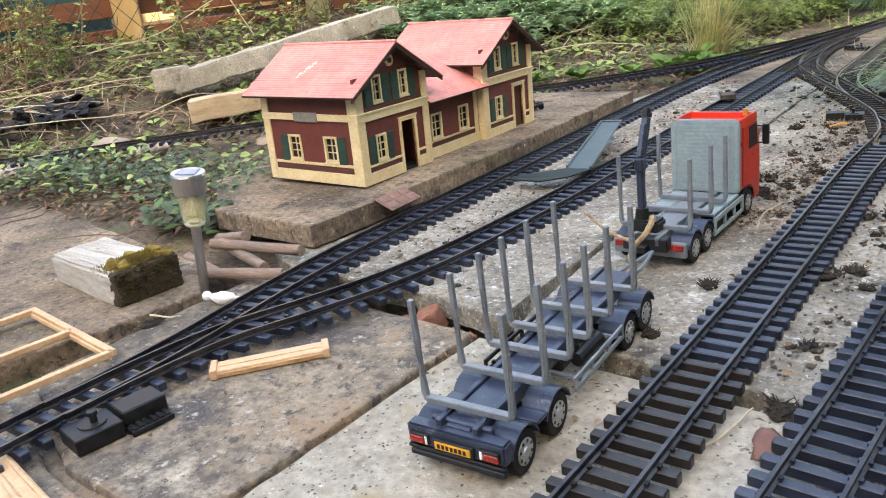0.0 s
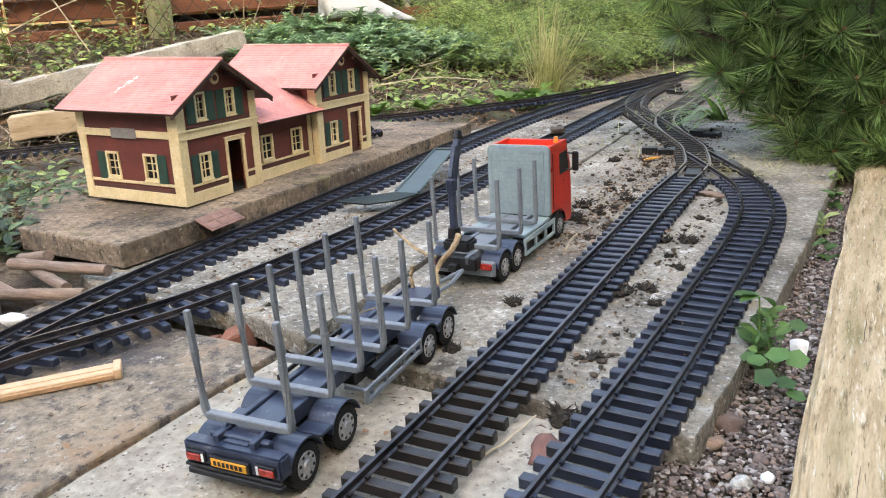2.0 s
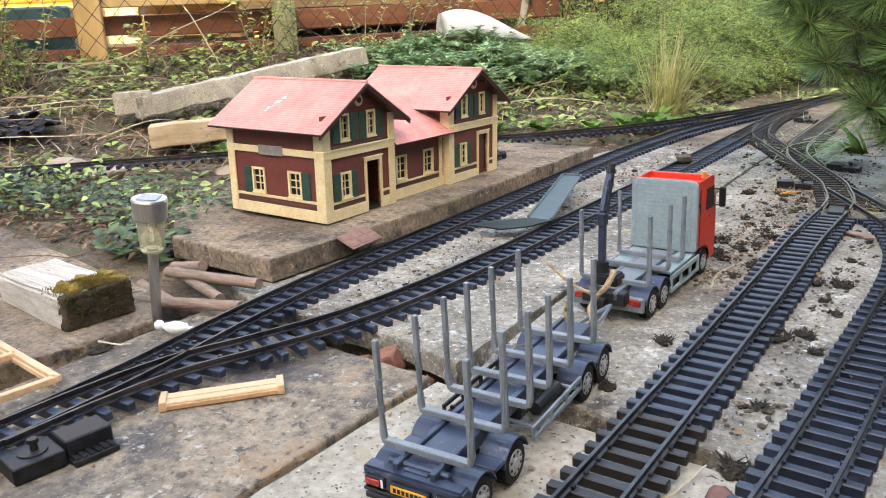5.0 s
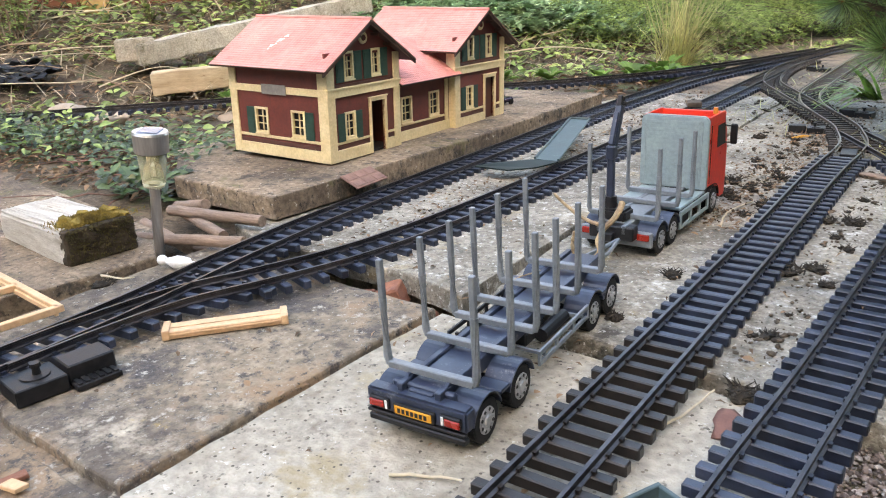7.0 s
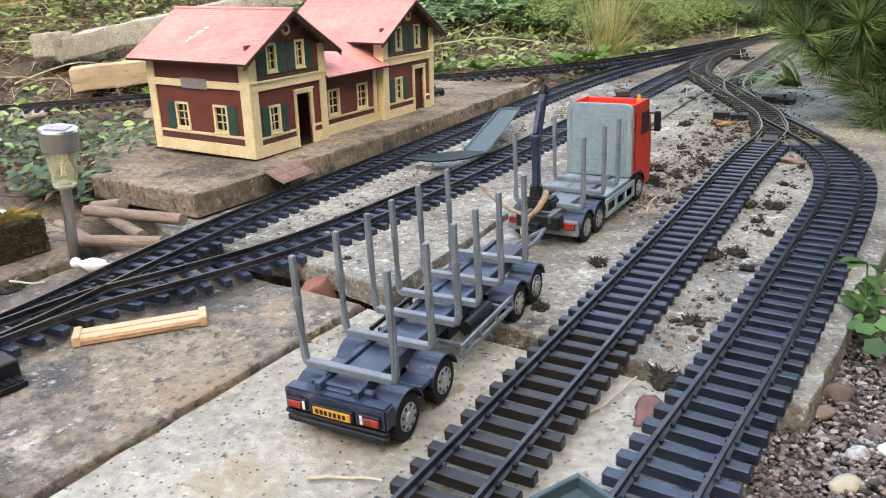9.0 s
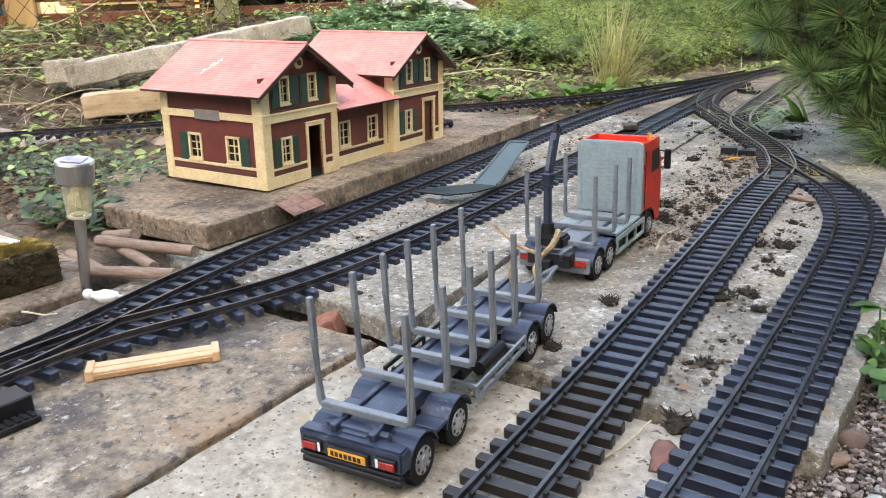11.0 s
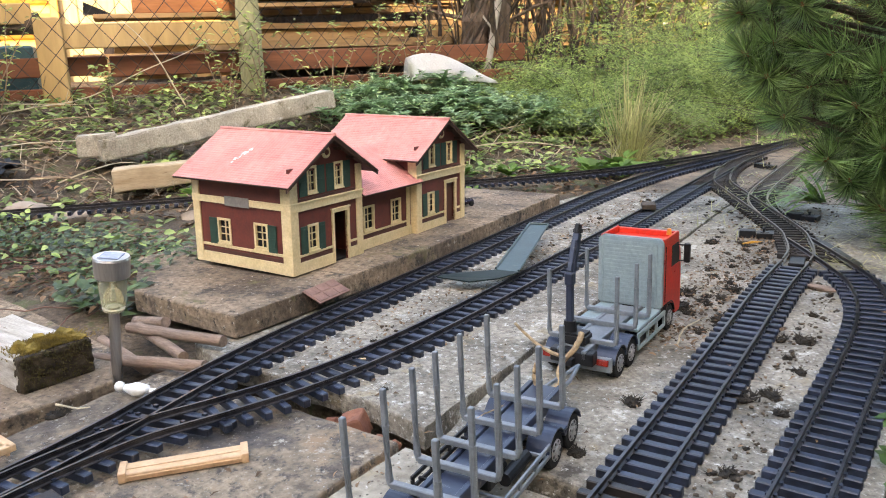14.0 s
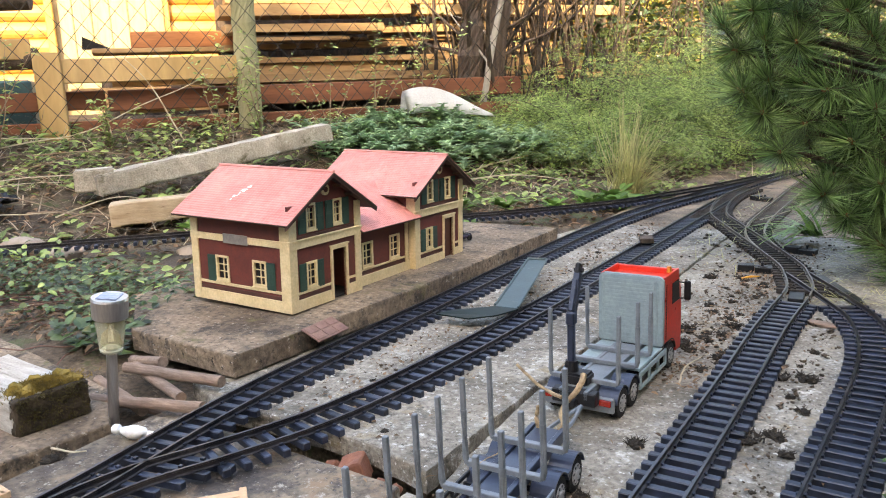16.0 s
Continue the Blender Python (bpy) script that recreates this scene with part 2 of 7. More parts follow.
# ---- mesh helpers ----
def bx(bm, x0, x1, y0, y1, z0, z1, bevel=0.0, m=None, seg=1):
    r = bmesh.ops.create_cube(bm, size=1.0)
    vs = r["verts"]
    bmesh.ops.scale(bm, vec=(x1 - x0, y1 - y0, z1 - z0), verts=vs)
    bmesh.ops.translate(bm, vec=((x0 + x1) / 2, (y0 + y1) / 2, (z0 + z1) / 2), verts=vs)
    if bevel:
        es = list({e for v in vs for e in v.link_edges})
        r = bmesh.ops.bevel(bm, geom=es, offset=bevel, segments=seg, affect="EDGES")
        vs = list({v for f in r["faces"] for v in f.verts} | {v for v in vs if v.is_valid})
    if m is not None:
        bmesh.ops.transform(bm, matrix=m, verts=vs)
    return vs


def cyl(bm, p, q, r0, r1=None, n=12, caps=True):
    p, q = Vector(p), Vector(q)
    r1 = r0 if r1 is None else r1
    t = Matrix.Translation((p + q) / 2) @ (q - p).to_track_quat("Z", "Y").to_matrix().to_4x4()
    return bmesh.ops.create_cone(bm, cap_ends=caps, segments=n, radius1=r0, radius2=r1, depth=(q - p).length, matrix=t)["verts"]


def prism(bm, pts, off):
    a = [bm.verts.new(p) for p in pts]
    b = [bm.verts.new(Vector(p) + Vector(off)) for p in pts]
    bm.faces.new(a), bm.faces.new(b[::-1])
    for i in range(len(a)):
        j = (i + 1) % len(a)
        bm.faces.new((a[j], a[i], b[i], b[j]))
    bmesh.ops.recalc_face_normals(bm, faces=bm.faces)
    return a + b


def tube(bm, pts, r, n=7, taper=1.0):
    pts = [Vector(p) for p in pts]
    rings = []
    for i, p in enumerate(pts):
        d = (pts[min(i + 1, len(pts) - 1)] - pts[max(i - 1, 0)]).normalized()
        q = d.to_track_quat("Z", "Y")
        rr = r * (1 + (taper - 1) * i / max(1, len(pts) - 1))
        rings.append([bm.verts.new(p + q @ Vector((rr * math.cos(2 * math.pi * k / n), rr * math.sin(2 * math.pi * k / n), 0))) for k in range(n)])
    for a, b in zip(rings, rings[1:]):
        for k in range(n):
            bm.faces.new((a[k], a[(k + 1) % n], b[(k + 1) % n], b[k]))
    bm.faces.new(rings[0][::-1]), bm.faces.new(rings[-1])


def mesh_of(name, bm, material, smooth=False):
    me = bpy.data.meshes.new(name)
    bm.to_mesh(me)
    bm.free()
    me.materials.append(material)
    if smooth:
        for p in me.polygons:
            p.use_smooth = True
    return me


def part(name, bm, material, parent=None, label="", smooth=False):
    ob = new(name, mesh_of(name, bm, material, smooth))
    if parent is not None:
        ob.parent = parent
    if label:
        ob["label"] = label
    return ob


def thing(name, label, category, group="", kind="", m=None):
    ob = new(name)
    ob.empty_display_size = 0.02
    if m is not None:
        ob.matrix_world = m
    return tagged(ob, label, category, group, kind)


def solid(name, bm, material, label, category="", group="", kind="", smooth=False, m=None):
    ob = part(name, bm, material, None, "", smooth)
    if m is not None:
        ob.matrix_world = m
    return tagged(ob, label, category, group, kind)


def rock(bm, c, sx, sy, sz, seed, m=None, sub=2, rough=0.35):
    rnd = random.Random(seed)
    vs = bmesh.ops.create_icosphere(bm, subdivisions=sub, radius=1.0)["verts"]
    o = Vector((rnd.random() * 50, rnd.random() * 50, 0))
    for v in vs:
        k = 1 + rough * (noise.noise(v.co * 1.3 + o)) + 0.12 * noise.noise(v.co * 4 + o)
        v.co = Vector((v.co.x * sx * k, v.co.y * sy * k, v.co.z * sz * k))
    bmesh.ops.transform(bm, matrix=Matrix.Translation(c) @ (m or Matrix.Rotation(rnd.random() * 6.28, 4, "Z")), verts=vs)
    return vs


def smoothpath(pts, step):
    P = [Vector((p[0], p[1], p[2] if len(p) > 2 else 0.0)) for p in pts]
    P = [P[0] * 2 - P[1]] + P + [P[-1] * 2 - P[-2]]
    dense = []
    for a, b, c, d in zip(P, P[1:], P[2:], P[3:]):
        for i in range(24):
            t = i / 24
            dense.append(0.5 * (2 * b + (c - a) * t + (2 * a - 5 * b + 4 * c - d) * t * t + (3 * b - a - 3 * c + d) * t ** 3))
    dense.append(P[-2])
    out, acc = [dense[0]], 0.0
    for a, b in zip(dense, dense[1:]):
        seg = (b - a).length
        while acc + seg >= step:
            k = (step - acc) / seg
            a = a.lerp(b, k)
            seg = (b - a).length
            out.append(a.copy())
            acc = 0.0
        acc += seg
    return out


def ground_z(x, y):
    s = (x + 2.2) * -0.81 + (y - 1.05) * 0.586
    along = (x + 2.2) * 0.586 + (y - 1.05) * 0.81
    k = 1.0 - 0.8 * max(0.0, min(1.0, (along - 1.75) / 0.7))
    z = 0.30 * max(0.0, s - 0.2) if s < 1.25 else 0.315 + 0.02 * (s - 1.25)
    dip = max(0.0, min(1.0, (-0.95 - x) / 0.35)) if y > 0.7 else max(0.0, min(1.0, (-1.2 - x) / 0.3))
    return z * k - 0.035 + 0.030 * dip


# ---- ground ----
def build_ground():
    bm = bmesh.new()
    xs = [-60, -30, -15, -9] + [-6 + 0.06 * i for i in range(130)] + [3, 8, 20, 60]
    ys = [-60, -20, -6, -2] + [-0.6 + 0.06 * i for i in range(115)] + [8, 12, 20, 60]
    grid = []
    for x in xs:
        row = []
        for y in ys:
            z = ground_z(x, y) if -9 < x < 3 and -2 < y < 12 else ground_z(max(-9, min(3, x)), max(-2, min(12, y)))
            z += 0.012 * noise.noise(Vector((x * 4, y * 4, 0))) + 0.006 * noise.noise(Vector((x * 13, y * 13, 3)))
            if x > -0.75 and y < 3.4:
                z = min(z, -0.035)
            if -0.93 < x < -0.2 and 0.2 < y < 2.1:
                z = -0.085
            row.append(bm.verts.new((x, y, z)))
        grid.append(row)
    for i in range(len(xs) - 1):
        for j in range(len(ys) - 1):
            bm.faces.new((grid[i][j], grid[i + 1][j], grid[i + 1][j + 1], grid[i][j + 1]))
    solid("ground", bm, SOIL, "bare brown garden soil with leaf litter, rising to the fence", "ground", kind="structure", smooth=True)


def slab(name, pts, z, material, label, thick=0.075, seed=0):
    """A cast slab with slightly ragged, worn edges."""
    bm = bmesh.new()
    edge = []
    for (ax, ay), (bxx, by) in zip(pts, pts[1:] + pts[:1]):
        n = max(2, int(math.hypot(bxx - ax, by - ay) / 0.02))
        for i in range(n):
            t = i / n
            px, py = ax + (bxx - ax) * t, ay + (by - ay) * t
            w = 0.0035 * noise.noise(Vector((px * 30, py * 30, seed)))
            edge.append((px + w, py + w))
    c = Vector((sum(p[0] for p in edge) / len(edge), sum(p[1] for p in edge) / len(edge), 0))

    def ring(inset, zz):
        out = []
        for px, py in edge:
            d = (c - Vector((px, py, 0))).normalized() * inset
            out.append(bm.verts.new((px + d.x, py + d.y, zz)))
        return out
    rings = [ring(0.0, z - thick), ring(0.0, z - 0.004), ring(0.001, z - 0.0012), ring(0.003, z)]
    for a, b in zip(rings, rings[1:]):
        for i in range(len(edge)):
            j = (i + 1) % len(edge)
            bm.faces.new((a[i], a[j], b[j], b[i]))
    bm.faces.new(rings[-1])
    bmesh.ops.recalc_face_normals(bm, faces=bm.faces)
    return solid(name, bm, material, label, "slab", "paving slabs", kind="structure")


build_ground()
slab("pavement", [(-0.486, 0.655), (-0.068, 0.612), (-0.040, 0.95), (-0.022, 1.25), (-0.004, 1.80), (0.03, 2.25), (-0.514, 2.25), (-0.511, 1.05), (-0.505, 0.86)], 0.0, CONCRETE, "pale lichen-spotted concrete slab under the tracks", 0.028, seed=1)
slab("pavement", [(-0.985, 0.738), (-0.905, 0.700), (-0.70, 0.700), (-0.60, 0.690), (-0.513, 0.664), (-0.517, 2.25), (-0.915, 2.25), (-0.985, 1.90)], 0.003, CONCRETE, "pale concrete slab with white lichen under two tracks", 0.028, seed=2)
slab("pavement", [(-0.93, 2.257), (0.035, 2.257), (0.12, 3.3), (-0.35, 4.2), (-0.95, 4.2)], 0.0, PLATFORM, "far concrete slab with moss and litter", seed=3)
slab("pavement", [(-0.955, 0.33), (-0.734, 0.245), (-0.545, 0.240), (-0.536, 0.53), (-0.530, 0.638), (-0.60, 0.642), (-0.955, 0.66)], -0.006, CONCRETE_DARK, "dark stained concrete slab beneath the points", seed=4)
slab("pavement", [(-0.537, 0.235), (-0.15, 0.20), (-0.128, 0.605), (-0.520, 0.635), (-0.528, 0.53)], -0.008, CONCRETE_PALE, "pale pitted concrete slab under the trailer", seed=5)
slab("pavement", [(-1.0, -0.15), (-0.540, -0.15), (-0.540, 0.225), (-0.722, 0.232), (-1.0, 0.30)], -0.008, CONCRETE_DARK, "brown stained concrete slab with broken model parts on it", seed=6)
slab("pavement", [(-0.532, -0.15), (-0.15, -0.15), (-0.15, 0.19), (-0.532, 0.222)], -0.010, CONCRETE_PALE, "pale concrete slab near the camera", seed=7)
slab("pavement", [(-1.9, 0.05), (-1.06, 0.27), (-0.992, 0.45), (-0.975, 0.585), (-1.09, 0.665), (-1.9, 0.80)], 0.0, PLATFORM, "earth-stained concrete slab under the old timber block", seed=9)
slab("pavement", [(-0.97, -0.3), (-0.16, -0.3), (-0.138, 0.612), (-0.97, 0.625)], -0.0165, CONCRETE_DARK, "grey mortar bed in the joints between slabs", seed=10)
slab("platform", [(-0.930, 0.772), (-0.918, 0.95), (-0.903, 1.25), (-0.910, 1.93), (-1.36, 1.93), (-1.40, 0.95), (-1.198, 0.792)], 0.043, PLATFORM, "thick mossy concrete slab serving as station platform", 0.036, 8)


bm = bmesh.new()
bx(bm, -1.36, -0.99, 0.89, 1.90, -0.06, 0.006, 0.01)
bmesh.ops.subdivide_edges(bm, edges=bm.edges[:], cuts=5, use_grid_fill=True)
for v in bm.verts:
    v.co += Vector((0.012, 0.012, 0.001)) * noise.noise(v.co * 14)
solid("soil_bed", bm, SOIL, "packed soil bed under the platform slab", "soil", kind="structure")
bm = bmesh.new()
bx(bm, -0.955, -0.16, 0.725, 2.22, -0.10, -0.0285, 0.005)
solid("soil_bed", bm, SOIL, "packed soil bed under the track slabs", "soil", kind="structure")


# ---- tracks ----
def sleeper_mesh(name, material, half=0.043):
    bm = bmesh.new()
    bx(bm, -half, half, -0.0050, 0.0050, 0.0, 0.0105, 0.0012)
    for s in (-1, 1):
        for k in (-1, 1):
            bx(bm, s * 0.0235 + k * 0.0035 - 0.0015, s * 0.0235 + k * 0.0035 + 0.0015, -0.0022, 0.0022, 0.0105, 0.0135)
    return mesh_of(name, bm, material)


SL_BLUE, SL_BROWN = sleeper_mesh("sleeper", SLEEPER_BLUE), sleeper_mesh("sleeper", SLEEPER_BROWN)
PROFILE = [(-0.0032, 0.0), (0.0032, 0.0), (0.0032, 0.001), (0.0008, 0.002), (0.0008, 0.0058), (0.0016, 0.0064), (0.0016, 0.0084), (-0.0016, 0.0084), (-0.0016, 0.0064), (-0.0008, 0.0058), (-0.0008, 0.002), (-0.0032, 0.001)]


def rail_bm(pts, off, z0):
    bm = bmesh.new()
    rings = []
    for i, p in enumerate(pts):
        d = (pts[min(i + 1, len(pts) - 1)] - pts[max(i - 1, 0)])
        d.z = 0
        d.normalize()
        nrm = Vector((d.y, -d.x, 0))
        rings.append([bm.verts.new(p + nrm * (off + u) + Vector((0, 0, z0 + v))) for u, v in PROFILE])
    k = len(PROFILE)
    for a, b in zip(rings, rings[1:]):
        for i in range(k):
            bm.faces.new((a[i], a[(i + 1) % k], b[(i + 1) % k], b[i]))
    bm.faces.new(rings[0][::-1]), bm.faces.new(rings[-1])
    bmesh.ops.recalc_face_normals(bm, faces=bm.faces)
    return bm


def track(label, pts, pitch=0.0245, brown=None, z=0.001, half_gauge=0.0235, group="model railway tracks", metal=None, wood=None, joins=(), yields=()):
    """A track on its centre line. joins: lines whose rails it carries on longer sleepers; yields: lines that carry its own rails."""
    root = thing("track", label, "track", group)
    line = smoothpath(pts, pitch)
    rp = smoothpath(pts, 0.012)
    for p in line + rp:
        p.z += z
    for s in (-1, 1):
        part("rail", rail_bm(rp, s * half_gauge, 0.0105), metal or RAIL, root)
    others = [smoothpath(q, 0.006) for q in joins]
    hosts = [smoothpath(q, 0.006) for q in yields]
    for i, p in enumerate(line):
        d = line[min(i + 1, len(line) - 1)] - line[max(i - 1, 0)]
        d.normalize()
        across = Vector((d.y, -d.x, 0))
        if any(min((q - p).to_2d().length for q in h) < 0.074 for h in hosts):
            continue
        lo = hi = 0.0
        for o in others:
            for q in o:
                v = q - p
                if abs(v.dot(d)) < 0.006 and abs(v.dot(across)) < 0.076:
                    lo, hi = min(lo, v.dot(across)), max(hi, v.dot(across))
        ob = new("sleeper", wood or (SL_BROWN if brown and brown(p) else SL_BLUE))
        ob.parent = root
        h = math.sin(i * 12.9898) * 43758.5453
        h = (h - math.floor(h)) - 0.5
        ob.matrix_local = Matrix.Translation(p + across * (lo + hi) / 2) @ Matrix.Rotation(math.atan2(d.y, d.x) - math.pi / 2 + 0.03 * h, 4, "Z") @ Matrix.Diagonal((1 + (hi - lo) / 0.086, 1, 1, 1))
    return root


STRAIGHT = [(-0.262, 0.10), (-0.261, 0.42), (-0.260, 0.69), (-0.260, 1.05), (-0.263, 1.30), (-0.260, 1.45), (-0.256, 1.545)]
CURVE = [(-0.150, 0.10), (-0.137, 0.42), (-0.122, 0.65), (-0.110, 0.90), (-0.101, 1.12), (-0.102, 1.25), (-0.113, 1.355), (-0.140, 1.46), (-0.181, 1.55), (-0.232, 1.65), (-0.283, 1.745)]
WINDING = [(-0.256, 1.55), (-0.260, 1.635), (-0.280, 1.725), (-0.313, 1.83), (-0.425, 2.065), (-0.520, 2.26), (-0.602, 2.44), (-0.640, 2.62), (-0.655, 2.80), (-0.650, 2.95), (-0.62, 3.2), (-0.55, 3.7)]
BRANCH = [(-0.37, 1.95), (-0.428, 2.10), (-0.462, 2.26), (-0.470, 2.5), (-0.471, 2.8), (-0.472, 3.1), (-0.47, 3.6)]
MIDDLE = [(-0.800, 0.28), (-0.797, 0.38), (-0.783, 0.48), (-0.745, 0.575), (-0.705, 0.69), (-0.682, 0.83), (-0.668, 1.05), (-0.662, 1.35), (-0.658, 1.65), (-0.658, 2.0), (-0.658, 2.4), (-0.657, 2.75)]
PLATFORM_LINE = [(-0.800, 0.20), (-0.805, 0.34), (-0.815, 0.46), (-0.838, 0.62), (-0.852, 0.80), (-0.857, 1.05), (-0.862, 1.40), (-0.870, 1.80), (-0.868, 2.10), (-0.838, 2.50), (-0.742, 2.95), (-0.675, 3.25), (-0.56, 3.7)]
BACK = [(-2.7, 0.5, 0.03), (-2.2, 1.02, 0.03), (-1.85, 1.40, 0.028), (-1.55, 1.80, 0.018), (-1.32, 2.10), (-1.16, 2.26), (-0.97, 2.50), (-0.85, 2.75), (-0.75, 3.0), (-0.64, 3.35)]
DUSTY = sleeper_mesh("sleeper", mat("dusty_brown_plastic", (0.05, 0.038, 0.028), (0.12, 0.095, 0.07), 60, 0.8, 0.2))
DIRTY = sleeper_mesh("sleeper", mat("dirty_black_plastic", (0.014, 0.012, 0.012), (0.06, 0.050, 0.042), 60, 0.7, 0.3, spec=0.25))
DULL_RAIL = mat("dull_brown_rail", (0.07, 0.058, 0.048), (0.20, 0.17, 0.14), 40, 0.42, 0.1, metal=0.5)
BRASS = mat("tarnished_brass", (0.20, 0.15, 0.10), (0.38, 0.31, 0.22), 40, 0.4, 0.1, metal=0.6)
track("straight track with brown and faded blue-black sleepers", STRAIGHT, brown=lambda p: p.y < 0.645)
track("curving track with faded blue-black sleepers beside the gravel", CURVE, yields=[STRAIGHT, WINDING])
track("track running along the station platform", PLATFORM_LINE, joins=[MIDDLE])
track("track curving off the points behind the lorry", MIDDLE, yields=[PLATFORM_LINE, WINDING])
track("points track winding from the straight line to the far junction", WINDING, joins=[CURVE, BRANCH, MIDDLE], yields=[STRAIGHT, PLATFORM_LINE], metal=DULL_RAIL, wood=DIRTY)
track("branch track with bright rails leading under the pine", BRANCH, yields=[WINDING], metal=BRASS, wood=DUSTY)
track("back track passing behind the station", BACK, z=0.012, yields=[PLATFORM_LINE])


# ---- station building ----
def wall_cells(bm, a0, a1, z0, z1, holes, place, thick=0.005):
    """A wall between a0..a1 and z0..z1 with openings, laid by place(a, z, depth)."""
    As = sorted({a0, a1, *[h[0] for h in holes], *[h[1] for h in holes]})
    Zs = sorted({z0, z1, *[h[2] for h in holes], *[h[3] for h in holes]})
    for i in range(len(As) - 1):
        for j in range(len(Zs) - 1):
            ca, cz = (As[i] + As[i + 1]) / 2, (Zs[j] + Zs[j + 1]) / 2
            if any(h[0] < ca < h[1] and h[2] < cz < h[3] for h in holes):
                continue
            p, q = place(As[i], Zs[j], 0), place(As[i + 1], Zs[j + 1], -thick)
            bx(bm, min(p[0], q[0]), max(p[0], q[0]), min(p[1], q[1]), max(p[1], q[1]), min(p[2], q[2]), max(p[2], q[2]))
    bmesh.ops.remove_doubles(bm, verts=bm.verts, dist=0.00005)


def slat(place, a0, a1, z0, z1, d0, d1, bm=None, bevel=0.0004):
    bm = bm or bmesh.new()
    p, q = place(a0, z0, d0), place(a1, z1, d1)
    bx(bm, min(p[0], q[0]), max(p[0], q[0]), min(p[1], q[1]), max(p[1], q[1]), min(p[2], q[2]), max(p[2], q[2]), bevel)
    return bm


def window(root, place, a0, a1, z0, z1, shutters="", hang=0.0):
    w = part("window", slat(place, a0 - 0.001, a1 + 0.001, z0 - 0.003, z0, 0.0, 0.0042), CREAM, root)
    bm = bmesh.new()
    f = 0.0042
    for b in ((a0, a0 + f, z0, z1), (a1 - f, a1, z0, z1), (a0, a1, z1 - f, z1), (a0, a1, z0, z0 + f)):
        slat(place, *b, -0.003, 0.0025, bm)
    part("frame", bm, CREAM, w)
    bm = bmesh.new()
    m = (a0 + a1) / 2
    slat(place, m - 0.0008, m + 0.0008, z0 + f, z1 - f, -0.0035, -0.0012, bm, 0)
    for k in (1, 2):
        zz = z0 + f + (z1 - z0 - 2 * f) * k / 3
        slat(place, a0 + f, a1 - f, zz - 0.0008, zz + 0.0008, -0.0035, -0.0014, bm, 0)
    part("glazing_bar", bm, CREAM, w)
    part("pane", slat(place, a0 + f, a1 - f, z0 + f, z1 - f, -0.0052, -0.0045, bevel=0), DARK, w)
    sw = (a1 - a0) * (0.80 if z0 > 0.1 else 0.62)
    for s in shutters:
        b0, b1 = (a0 - sw - 0.0005, a0 - 0.0005) if s == "L" else (a1 + 0.0005, a1 + sw + 0.0005)
        bm = slat(place, b0, b1, z0 - 0.004, z1 - 0.001, 0.0006, 0.0022)
        for zz in ((0.12, 0.46), (0.54, 0.88)):
            h = z1 - z0
            slat(place, b0 + 0.003, b1 - 0.003, z0 + h * zz[0], z0 + h * zz[1], 0.0022, 0.0028, bm)
        part("shutter", bm, GREEN, w)


def roof_plane(root, a, b, c, d, rows, cols, name="roof"):
    """Tiled roof plane: a, b along the eave, d, c along the ridge; stepped tile courses with rounded tiles."""
    a, b, c, d = map(Vector, (a, b, c, d))
    nrm = (b - a).cross(d - a).normalized()
    if nrm.z < 0:
        nrm = -nrm
    bm = bmesh.new()
    k = cols * 3
    lines = []
    for r in range(rows):
        for t, up in ((r / rows, 0.0009), ((r + 1) / rows, 0.0003)):
            row = []
            for i in range(k + 1):
                e = a.lerp(b, i / k).lerp(d.lerp(c, i / k), t)
                row.append(bm.verts.new(e + nrm * (up + 0.0006 * (0, 1, 0.7)[i % 3])))
            lines.append(row)
    for p, q in zip(lines, lines[1:]):
        for i in range(k):
            f = bm.faces.new((p[i], p[i + 1], q[i + 1], q[i]))
            f.normal_update()
            if f.normal.dot(nrm) < -0.1:
                f.normal_flip()
    ro = part(name, bm, ROOF, root)
    bm = bmesh.new()
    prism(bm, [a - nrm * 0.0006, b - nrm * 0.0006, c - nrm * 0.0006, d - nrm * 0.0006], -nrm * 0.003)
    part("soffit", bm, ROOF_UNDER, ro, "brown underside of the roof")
    return ro


